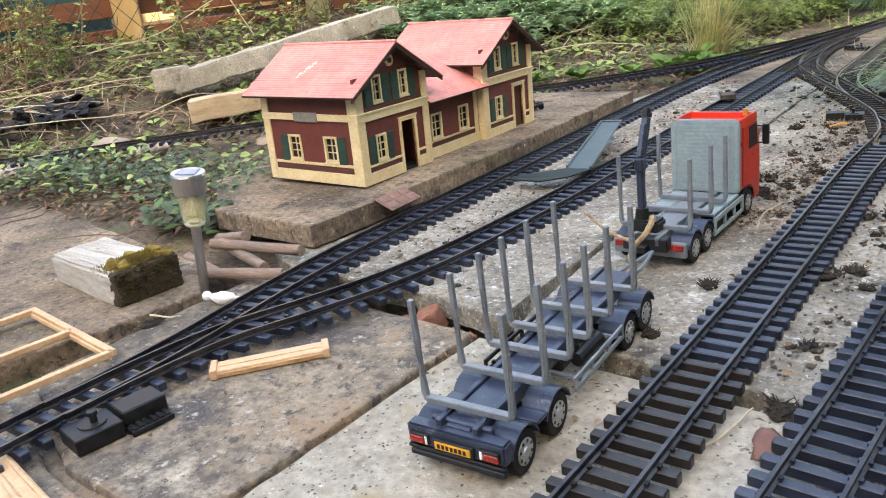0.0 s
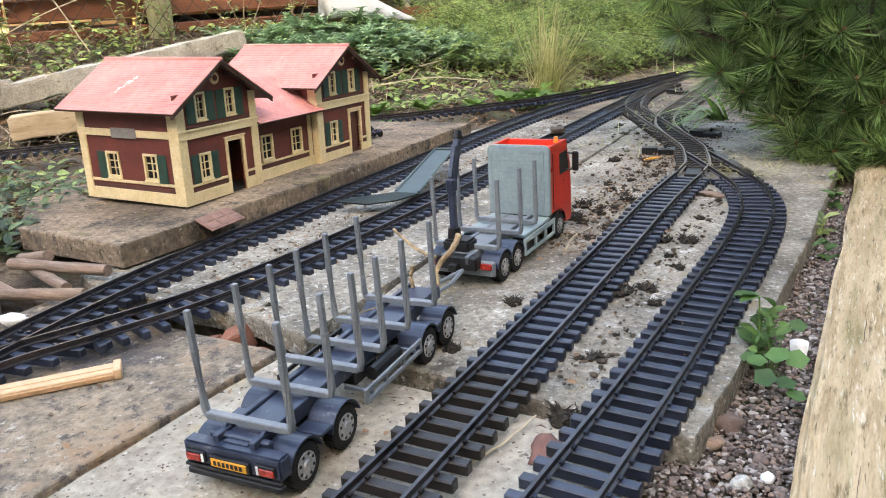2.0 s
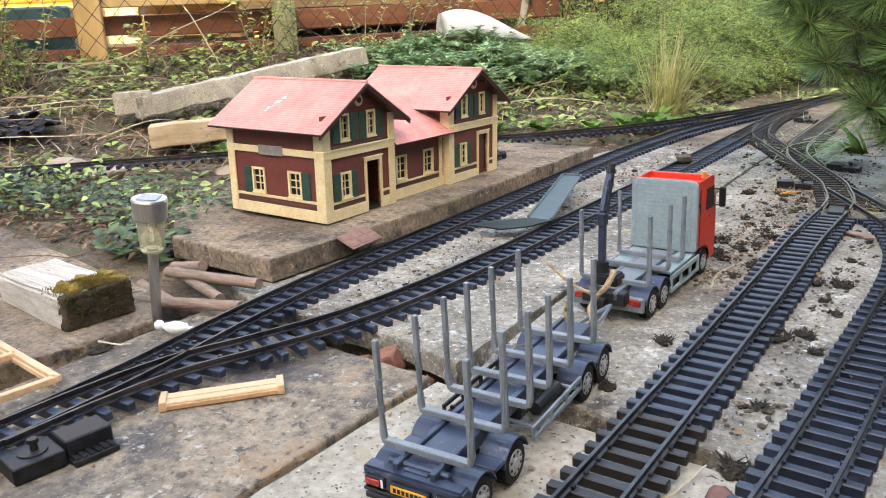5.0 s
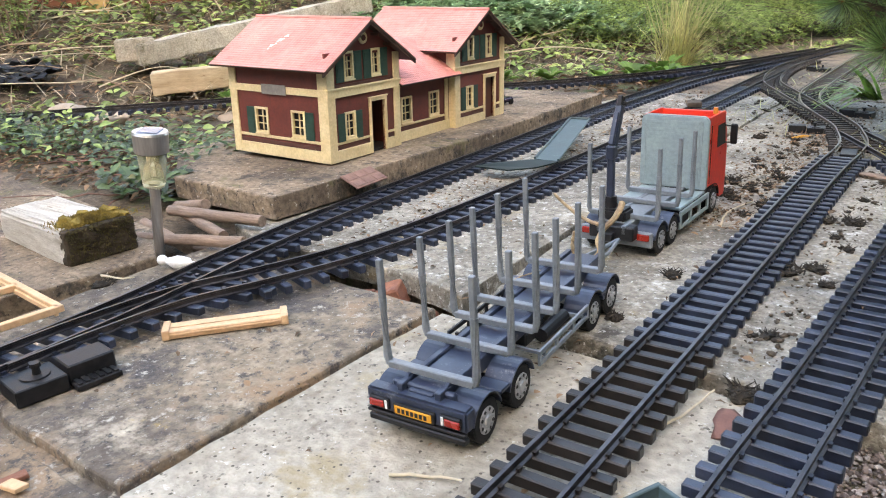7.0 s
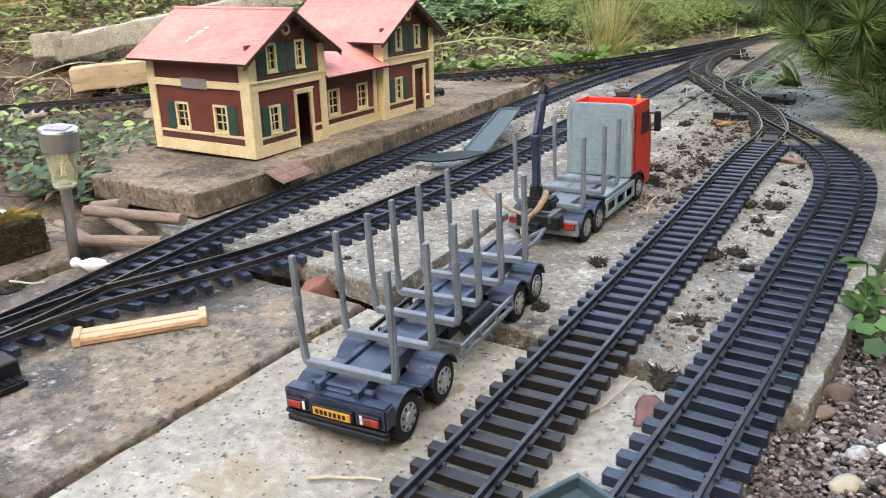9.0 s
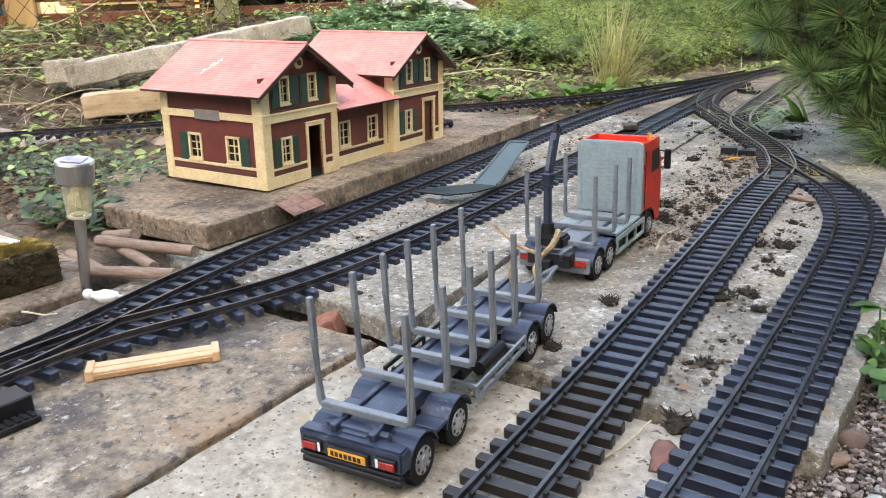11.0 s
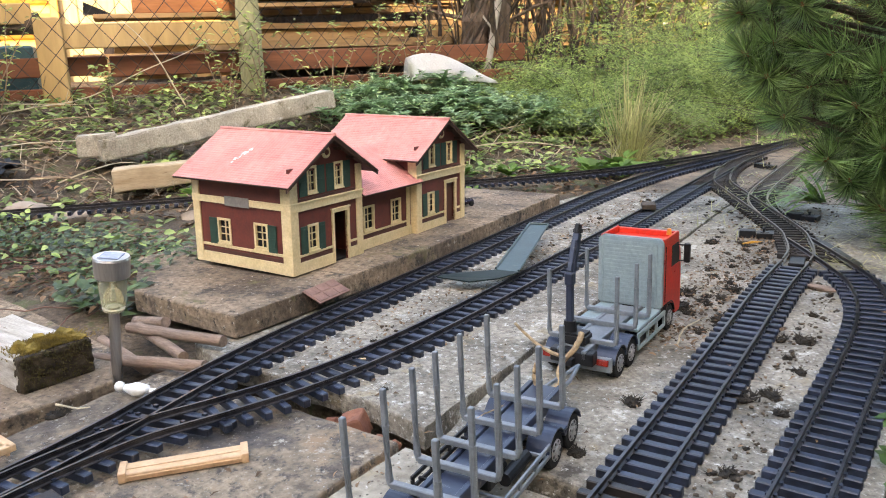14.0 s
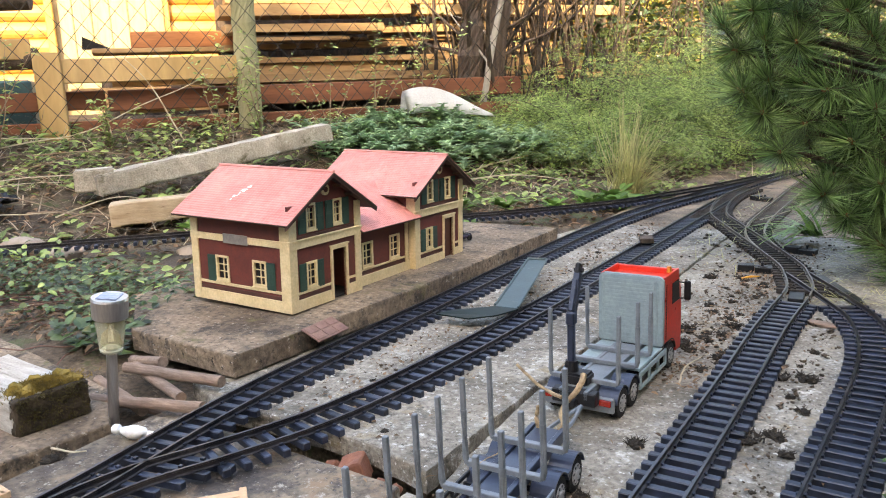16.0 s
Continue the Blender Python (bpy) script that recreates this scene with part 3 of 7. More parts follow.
def gable_block(root, u0, u1, depth, holes_front, holes_side, right):
    """A two-storey block: gable on +x, eaves over u0 and u1."""
    top, apex, mid = 0.182, 0.237, (u0 + u1) / 2
    front = lambda a, z, d: (d, a, z)
    side = lambda a, z, d: (a, u0 - d, z)
    bm = bmesh.new()
    wall_cells(bm, u0, u1, 0, top, holes_front, front)
    prism(bm, [(0, u0, top), (0, u1, top), (0, mid, apex)], (-0.005, 0, 0))
    part("wall", bm, BRICKRED, root)
    bm = bmesh.new()
    wall_cells(bm, -depth, -0.005, 0, top, holes_side, side)
    part("wall", bm, BRICKRED, root)
    bm = bmesh.new()
    bx(bm, -depth, -depth + 0.005, u0 + 0.005, u1, 0, top)
    prism(bm, [(-depth, u0 + 0.005, top), (-depth, u1, top), (-depth, mid, apex)], (0.005, 0, 0))
    part("wall", bm, BRICKRED, root)
    bm = bmesh.new()
    bx(bm, -depth + 0.005, -0.005, u1 - 0.005, u1, 0, top)
    part("wall", bm, BRICKRED, root)
    bm = bmesh.new()
    bx(bm, -depth + 0.005, -0.005, u0 + 0.005, u1 - 0.005, 0.0, 0.003)
    bx(bm, -depth + 0.005, -0.005, u0 + 0.005, u1 - 0.005, 0.110, 0.113)
    bx(bm, -0.075, -0.072, u0 + 0.005, u1 - 0.005, 0.003, 0.110)
    part("floor", bm, DARK, root)
    # cream corner pillars, plinth and string course
    for a0, a1 in ((u0 - 0.003, u0 + 0.017), (u1 - 0.017, u1 + 0.001)):
        part("corner_pillar", slat(front, a0, a1, 0, top - 0.002, 0, 0.003), CREAM, root)
    for a0, a1 in ((-depth - 0.001, -depth + 0.017), (-0.020, 0.0)):
        part("corner_pillar", slat(side, a0, a1, 0, top - 0.002, 0, 0.003), CREAM, root)
    doors = [h for h in holes_front if h[2] < 0.01]
    cuts = sorted([(u0 + 0.017, doors[0][0] - 0.006), (doors[0][1] + 0.006, u1 - 0.017)])
    for a0, a1 in cuts:
        if a1 - a0 > 0.004:
            part("plinth", slat(front, a0, a1, 0, 0.021, 0, 0.0026), CREAM, root)
            part("plinth_line", slat(front, a0 + 0.001, a1 - 0.001, 0.0215, 0.0275, 0, 0.0012), BROWN, root)
    part("plinth", slat(side, -depth + 0.017, -0.020, 0, 0.021, 0, 0.0026), CREAM, root)
    part("plinth_line", slat(side, -depth + 0.018, -0.021, 0.0215, 0.0285, 0, 0.0012), BROWN, root)
    for a0, a1 in cuts:
        if a1 - a0 > 0.004:
            part("sill_course", slat(front, a0, a1, 0.0305, 0.0350, 0, 0.0024), CREAM, root)
    part("sill_course", slat(side, -depth + 0.017, -0.020, 0.0330, 0.0380, 0, 0.0024), CREAM, root)
    part("string_course", slat(front, u0 - 0.004, u1 + 0.001, 0.114, 0.1295, 0.001, 0.0042), CREAM, root)
    part("string_course", slat(front, u0 - 0.005, u1 + 0.002, 0.127, 0.1305, 0.001, 0.006), CREAM, root)
    part("string_line", slat(front, u0 + 0.018, u1 - 0.018, 0.1315, 0.1355, 0, 0.002), BROWN, root)
    part("string_course", slat(side, -depth - 0.002, 0.0, 0.117, 0.1295, 0.001, 0.0036), CREAM, root)
    # door frame
    h = doors[0]
    bm = bmesh.new()
    for b in ((h[0] - 0.006, h[0], 0, h[3] + 0.006), (h[1], h[1] + 0.006, 0, h[3] + 0.006), (h[0], h[1], h[3], h[3] + 0.006)):
        slat(front, *b, -0.004, 0.0032, bm)
    slat(front, h[0] - 0.008, h[1] + 0.008, h[3] + 0.006, h[3] + 0.0085, 0, 0.0045, bm)
    part("door_frame", bm, CREAM, root)
    # roof
    ov, gx, gb, ez = 0.029, 0.024, depth + 0.022, 0.164
    za = apex + 0.006
    roof_plane(root, (-gb, u0 - ov, ez), (gx, u0 - ov, ez), (gx, mid, za), (-gb, mid, za), 24, 40)
    roof_plane(root, (gx, u1 + ov, ez), (-gb, u1 + ov, ez), (-gb, mid, za), (gx, mid, za), 24, 40)
    bm = bmesh.new()
    tube(bm, [(-gb, mid, za + 0.001), (gx, mid, za + 0.001)], 0.0032, 8)
    part("ridge_tile", bm, ROOF, root)
    for s in (-1, 1):
        bm = bmesh.new()
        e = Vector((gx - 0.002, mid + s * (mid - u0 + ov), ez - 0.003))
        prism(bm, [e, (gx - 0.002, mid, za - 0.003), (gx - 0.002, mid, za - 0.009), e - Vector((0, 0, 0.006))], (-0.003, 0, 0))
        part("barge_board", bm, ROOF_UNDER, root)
        for k in (0.25, 0.6):
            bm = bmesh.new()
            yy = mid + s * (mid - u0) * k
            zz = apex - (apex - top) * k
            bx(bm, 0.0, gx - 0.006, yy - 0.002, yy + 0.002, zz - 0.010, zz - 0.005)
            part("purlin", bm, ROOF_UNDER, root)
    bm = bmesh.new()
    cyl(bm, (0.0, mid, 0.211), (0.003, mid, 0.211), 0.011, 0.0105, 20)
    orn = part("round_ornament", bm, CREAM, root)
    bm = bmesh.new()
    cyl(bm, (0.003, mid, 0.211), (0.0042, mid, 0.211), 0.0055, 0.005, 16)
    part("boss", bm, BRICKRED, orn)
    return front, side


def station():
    root = thing("station_building", "cream and dark red model station with salmon roof and green shutters", "model building", m=pose(-0.995, 0.972, 0.0465, -0.8, 1.6, 0.3))
    W = lambda a0, a1, z0, z1: (a0, a1, z0, z1)
    wf = [W(0.041, 0.070, 0.038, 0.086), W(0.1145, 0.1535, 0.0, 0.096), W(0.045, 0.071, 0.143, 0.191), W(0.119, 0.145, 0.143, 0.191)]
    ws = [W(-0.184, -0.150, 0.041, 0.089), W(-0.090, -0.056, 0.041, 0.089)]
    front, side = gable_block(root, 0.0, 0.199, 0.245, wf, ws, False)
    window(root, front, *wf[0], "LR")
    window(root, front, *wf[2], "LR")
    window(root, front, *wf[3], "LR")
    window(root, side, *ws[0], "L")
    window(root, side, *ws[1], "R")
    part("name_board", slat(side, -0.158, -0.096, 0.1145, 0.1325, 0.0037, 0.0052), mat("grey_board", (0.20, 0.19, 0.18), (0.30, 0.28, 0.26), 60, 0.7, 0.1), root, "blank grey name board")
    # link between the two blocks
    R, U0, U1 = 0.014, 0.199, 0.393
    mid = lambda a, z, d: (d - R, a, z)
    wm = [W(0.222, 0.258, 0.037, 0.088), W(0.316, 0.352, 0.037, 0.088)]
    bm = bmesh.new()
    wall_cells(bm, U0, U1, 0, 0.118, wm, mid)
    part("wall", bm, BRICKRED, root)
    bm = bmesh.new()
    bx(bm, -0.20, -0.195, U0, U1, 0, 0.13)
    bx(bm, -0.10, -0.097, U0, U1, 0, 0.12)
    part("wall", bm, BRICKRED, root)
    for w in wm:
        window(root, mid, *w)
    part("plinth", slat(mid, U0, U1, 0, 0.021, 0, 0.0026), CREAM, root)
    part("plinth_line", slat(mid, U0 + 0.004, U1 - 0.022, 0.0235, 0.0305, 0, 0.0012), BROWN, root)
    part("sill_course", slat(mid, U0 + 0.004, U1 - 0.022, 0.0305, 0.0345, 0, 0.0022), CREAM, root)
    part("corner_pillar", slat(mid, U1 - 0.020, U1 - 0.008, 0.021, 0.118, 0, 0.0026), CREAM, root)
    roof_plane(root, (0.012, U0 - 0.002, 0.116), (0.012, U1 + 0.012, 0.116), (-0.115, U1 + 0.012, 0.190), (-0.115, U0 - 0.002, 0.190), 24, 34)
    roof_plane(root, (-0.235, U1, 0.108), (-0.235, U0, 0.108), (-0.115, U0, 0.190), (-0.115, U1, 0.190), 24, 34)
    bm = bmesh.new()
    tube(bm, [(-0.034, U1 - 0.012, 0.0), (-0.034 + 0.008, U1 - 0.012, 0.004), (-0.026, U1 - 0.012, 0.104)], 0.0016, 6)
    part("downpipe", bm, ROOF_UNDER, root)
    wr = [W(0.434, 0.463, 0.038, 0.086), W(0.5115, 0.5505, 0.0, 0.096), W(0.440, 0.466, 0.143, 0.191), W(0.513, 0.539, 0.143, 0.191)]
    front, side = gable_block(root, 0.393, 0.592, 0.245, wr, [], True)
    window(root, front, *wr[0], "LR")
    window(root, front, *wr[2], "LR")
    window(root, front, *wr[3], "LR")
    bm = bmesh.new()
    bx(bm, -0.008, -0.006, 0.5125, 0.5495, 0.001, 0.095, 0.0005)
    part("door", bm, BROWN, root, "closed dark brown door")
    # white scuffs left on the roof
    bm = bmesh.new()
    rnd = random.Random(3)
    for k in range(26):
        t = rnd.random()
        px, py = -0.155 + 0.022 * t + rnd.uniform(-0.004, 0.004), 0.012 + 0.040 * t
        zz = 0.164 + (py + 0.029) * (0.243 - 0.164) / 0.1285 + 0.0026
        rock(bm, (px, py, zz), rnd.uniform(0.0012, 0.004), rnd.uniform(0.001, 0.0024), 0.0004, k, Matrix.Rotation(0.54, 4, "X"), 1)
    part("paint_scuff", bm, WHITEPL, root, "white scuff on the roof tiles")
    return root


station()


# ---- vehicles ----
def wheel(root, x, y, z, r, w, side):
    bm = bmesh.new()
    rings = []
    prof = [(-w / 2, r * 0.62), (-w / 2, r * 0.94), (-w / 2 + 0.0012, r), (w / 2 - 0.0012, r), (w / 2, r * 0.94), (w / 2, r * 0.62)]
    n = 28
    for px, pr in prof:
        rings.append([bm.verts.new((x + px, y + pr * math.cos(2 * math.pi * k / n), z + pr * math.sin(2 * math.pi * k / n))) for k in range(n)])
    for a, b in zip(rings, rings[1:]):
        for k in range(n):
            bm.faces.new((a[k], a[(k + 1) % n], b[(k + 1) % n], b[k]))
    bm.faces.new(rings[0]), bm.faces.new(rings[-1][::-1])
    bmesh.ops.recalc_face_normals(bm, faces=bm.faces)
    for k in range(n):
        a = 2 * math.pi * k / n
        bx(bm, x - w / 2 + 0.001, x + w / 2 - 0.001, -0.0007, 0.0007, r - 0.0004, r + 0.0006, 0, None)
        vs = list(bm.verts)[-8:]
        bmesh.ops.transform(bm, matrix=Matrix.Translation((0, y, z)) @ Matrix.Rotation(a, 4, "X"), verts=vs)
    wh = part("wheel", bm, TYRE, root, "black ribbed rubber tyre")
    bm = bmesh.new()
    o = x + side * w / 2
    cyl(bm, (o - side * 0.002, y, z), (o + side * 0.0008, y, z), r * 0.62, r * 0.60, 24)
    cyl(bm, (o, y, z), (o + side * 0.0022, y, z), r * 0.30, r * 0.22, 14)
    for k in range(8):
        a = 2 * math.pi * k / 8
        cyl(bm, (o, y + r * 0.42 * math.cos(a), z + r * 0.42 * math.sin(a)), (o + side * 0.0018, y + r * 0.42 * math.cos(a), z + r * 0.42 * math.sin(a)), r * 0.06, None, 6)
    rim = part("rim", bm, RIM, wh, "silver rim")
    bm = bmesh.new()
    for k in range(8):
        a = 2 * math.pi * (k + 0.5) / 8
        cyl(bm, (o + side * 0.0006, y + r * 0.48 * math.cos(a), z + r * 0.48 * math.sin(a)), (o + side * 0.0012, y + r * 0.48 * math.cos(a), z + r * 0.48 * math.sin(a)), r * 0.08, None, 8)
    part("vent_hole", bm, BLACK, rim)


def mudguard(root, y, r, x0, x1, z, material=None, a0=0.0, a1=math.pi):
    bm = bmesh.new()
    n, ro = 14, r + 0.0045
    outer, inner = [], []
    for k in range(n + 1):
        a = a0 + (a1 - a0) * k / n
        for lst, rr in ((outer, ro), (inner, ro - 0.0014)):
            lst.append([bm.verts.new((xx, y + rr * math.cos(a), z + rr * math.sin(a))) for xx in (x0, x1)])
    for k in range(n):
        bm.faces.new((outer[k][0], outer[k][1], outer[k + 1][1], outer[k + 1][0]))
        bm.faces.new((inner[k][1], inner[k][0], inner[k + 1][0], inner[k + 1][1]))
        for i in (0, 1):
            bm.faces.new((outer[k][i], outer[k + 1][i], inner[k + 1][i], inner[k][i]))
    bm.faces.new((outer[0][0], inner[0][0], inner[0][1], outer[0][1]))
    bm.faces.new((outer[-1][0], outer[-1][1], inner[-1][1], inner[-1][0]))
    bmesh.ops.recalc_face_normals(bm, faces=bm.faces)
    return part("mudguard", bm, material or NAVY, root)


def bunk(root, y, z, half, top):
    """A U-shaped log bunk: cross bar, and on each side a lower sleeve with a thinner upper stake."""
    bm = bmesh.new()
    bx(bm, -half + 0.002, half - 0.002, y - 0.0036, y + 0.0036, z, z + 0.0065, 0.0008)
    bar = part("bunk", bm, GREYPL, root)
    for s in (-1, 1):
        bm = bmesh.new()
        zs = z + (top - z) * 0.64
        tube(bm, [(s * (half - 0.007), y, z + 0.003), (s * (half - 0.0015), y, z + 0.004), (s * half, y, z + 0.010), (s * half, y, zs)], 0.0036, 8)
        sl = part("sleeve", bm, GREYPL, bar)
        bm = bmesh.new()
        bx(bm, s * half - 0.0025, s * half + 0.0025, y - 0.0025, y + 0.0025, zs - 0.001, top, 0.0007)
        part("stake", bm, GREYPL, bar)


def rail_side(root, x, y0, y1, z, s, material):
    bm = bmesh.new()
    bx(bm, x - 0.0015, x + 0.0015, y0, y1, z + 0.006, z + 0.0105, 0.0006)
    bx(bm, x - 0.0015, x + 0.0015, y0, y1, z - 0.0045, z, 0.0006)
    for k in range(4):
        yy = y0 + (y1 - y0 - 0.004) * k / 3
        bx(bm, x - 0.0012, x + 0.0012, yy, yy + 0.004, z, z + 0.006)
    for yy in (y0 + 0.012, y1 - 0.014):
        bx(bm, min(x, x - s * 0.03), max(x, x - s * 0.03), yy, yy + 0.003, z + 0.0005, z + 0.0035)
    return part("side_guard", bm, material, root)


def trailer():
    root = thing("log_trailer", "navy blue four-axle toy log trailer with grey stakes, empty", "toy trailer", m=pose(-0.3815, 0.407, -0.0075, 1.4, 0.0, 2.8))
    L, hw, r = 0.345, 0.047, 0.0195
    bm = bmesh.new()
    for s in (-1, 1):
        bx(bm, s * 0.018 - 0.003, s * 0.018 + 0.003, 0.004, L - 0.004, 0.036, 0.050, 0.0008)
    bx(bm, -0.0145, 0.0145, 0.012, L - 0.006, 0.044, 0.0475, 0.0006)
    for yy in (0.012, 0.075, 0.135, 0.18, 0.235, 0.30, L - 0.014):
        bx(bm, -0.018, 0.018, yy, yy + 0.007, 0.037, 0.0435)
    part("chassis", bm, NAVY, root)
    for yy in (0.030, 0.090, 0.254, 0.301):
        for s in (-1, 1):
            wheel(root, s * 0.0405, yy, r, r, 0.0125, s)
        bm = bmesh.new()
        cyl(bm, (-0.035, yy, r), (0.035, yy, r), 0.0035, None, 8)
        bx(bm, -0.006, 0.006, yy - 0.007, yy + 0.007, r - 0.006, r + 0.018, 0.001)
        part("axle", bm, BLACK, root)
    for yy in (0.030, 0.090, 0.254, 0.301):
        for s in (-1, 1):
            x0, x1 = sorted((s * 0.0225, s * 0.0485))
            mudguard(root, yy, r, x0, x1, r, a0=0.25, a1=math.pi - 0.25)
    for s in (-1, 1):
        x0, x1 = sorted((s * 0.0225, s * 0.0485))
        for ya, yb in ((0.052, 0.068), (0.271, 0.285)):
            bm = bmesh.new()
            bx(bm, x0, x1, ya, yb, 0.031, 0.0345, 0.0008)
            part("mudguard_bridge", bm, NAVY, root)
    # rear bumper, lamps, plate
    bm = bmesh.new()
    bx(bm, -0.048, 0.048, -0.002, 0.012, 0.024, 0.0435, 0.002, seg=2)
    bx(bm, -0.030, 0.030, 0.010, 0.016, 0.030, 0.048, 0.0015)
    rear = part("rear_panel", bm, NAVY, root)
    bm = bmesh.new()
    bx(bm, -0.0465, 0.0465, -0.0035, 0.004, 0.0135, 0.0195, 0.0012)
    bx(bm, -0.047, 0.047, -0.004, 0.0, 0.0215, 0.0245, 0.0006)
    part("bumper", bm, BLACK, rear)
    for s in (-1, 1):
        bm = bmesh.new()
        x0, x1 = sorted((s * 0.0245, s * 0.0435))
        bx(bm, x0, x1, -0.0048, -0.001, 0.0275, 0.0375, 0.0008)
        part("lamp_housing", bm, BLACK, rear)
        bm = bmesh.new()
        x0, x1 = sorted((s * 0.0290, s * 0.0430))
        bx(bm, x0, x1, -0.0058, -0.004, 0.0290, 0.0352, 0.0006)
        part("tail_light", bm, REDLENS, rear, "red tail light")
        bm = bmesh.new()
        x0, x1 = sorted((s * 0.0256, s * 0.0282))
        bx(bm, x0, x1, -0.0054, -0.004, 0.0285, 0.0365, 0.0006)
        part("reversing_light", bm, WHITEPL, rear, "white reversing light")
    bm = bmesh.new()
    bx(bm, -0.0195, 0.0195, -0.0052, -0.0018, 0.0265, 0.0365, 0.0006)
    pl = part("plate_holder", bm, BLACK, rear)
    bm = bmesh.new()
    bx(bm, -0.0175, 0.0175, -0.0062, -0.005, 0.0280, 0.0350, 0.0003)
    part("plate", bm, YELLOW, pl, "yellow plate")
    for k in range(7):
        bm = bmesh.new()
        bx(bm, -0.0145 + 0.0042 * k, -0.0118 + 0.0042 * k, -0.0065, -0.0061, 0.0295, 0.0335)
        part("bar", bm, BLACK, pl)
    # coupling jaw between the rear lamps
    bm = bmesh.new()
    for s in (-1, 1):
        prism(bm, [(s * 0.019 - 0.0015, 0.004, 0.043), (s * 0.019 - 0.0015, 0.028, 0.043), (s * 0.019 - 0.0015, 0.028, 0.0515), (s * 0.019 - 0.0015, 0.018, 0.0515)], (0.003, 0, 0))
    bx(bm, -0.012, 0.012, 0.006, 0.013, 0.041, 0.0455, 0.001)
    bx(bm, -0.004, 0.004, 0.013, 0.020, 0.041, 0.0440, 0.001)
    part("rear_hitch", bm, NAVY, root)
    for yy in (0.024, 0.082, 0.130, 0.172, 0.222, 0.283):
        bunk(root, yy, 0.0505, hw - 0.004, 0.146)
    rail_side(root, 0.0475, 0.124, 0.236, 0.026, 1, GREYPL)
    rail_side(root, -0.0475, 0.124, 0.236, 0.026, -1, BLACK)
    bm = bmesh.new()
    bx(bm, -0.022, 0.022, 0.150, 0.190, 0.022, 0.036, 0.002)
    cyl(bm, (0.030, 0.165, 0.030), (0.030, 0.215, 0.030), 0.007, None, 12)
    part("tank", bm, BLACK, root)
    bm = bmesh.new()
    tube(bm, [(-0.010, L - 0.004, 0.036), (-0.008, L + 0.05, 0.030), (0.0, L + 0.105, 0.027)], 0.0026, 6)
    tube(bm, [(0.010, L - 0.004, 0.036), (0.008, L + 0.05, 0.030), (0.0, L + 0.105, 0.027)], 0.0026, 6)
    part("drawbar", bm, GREYPL, root)
    return root


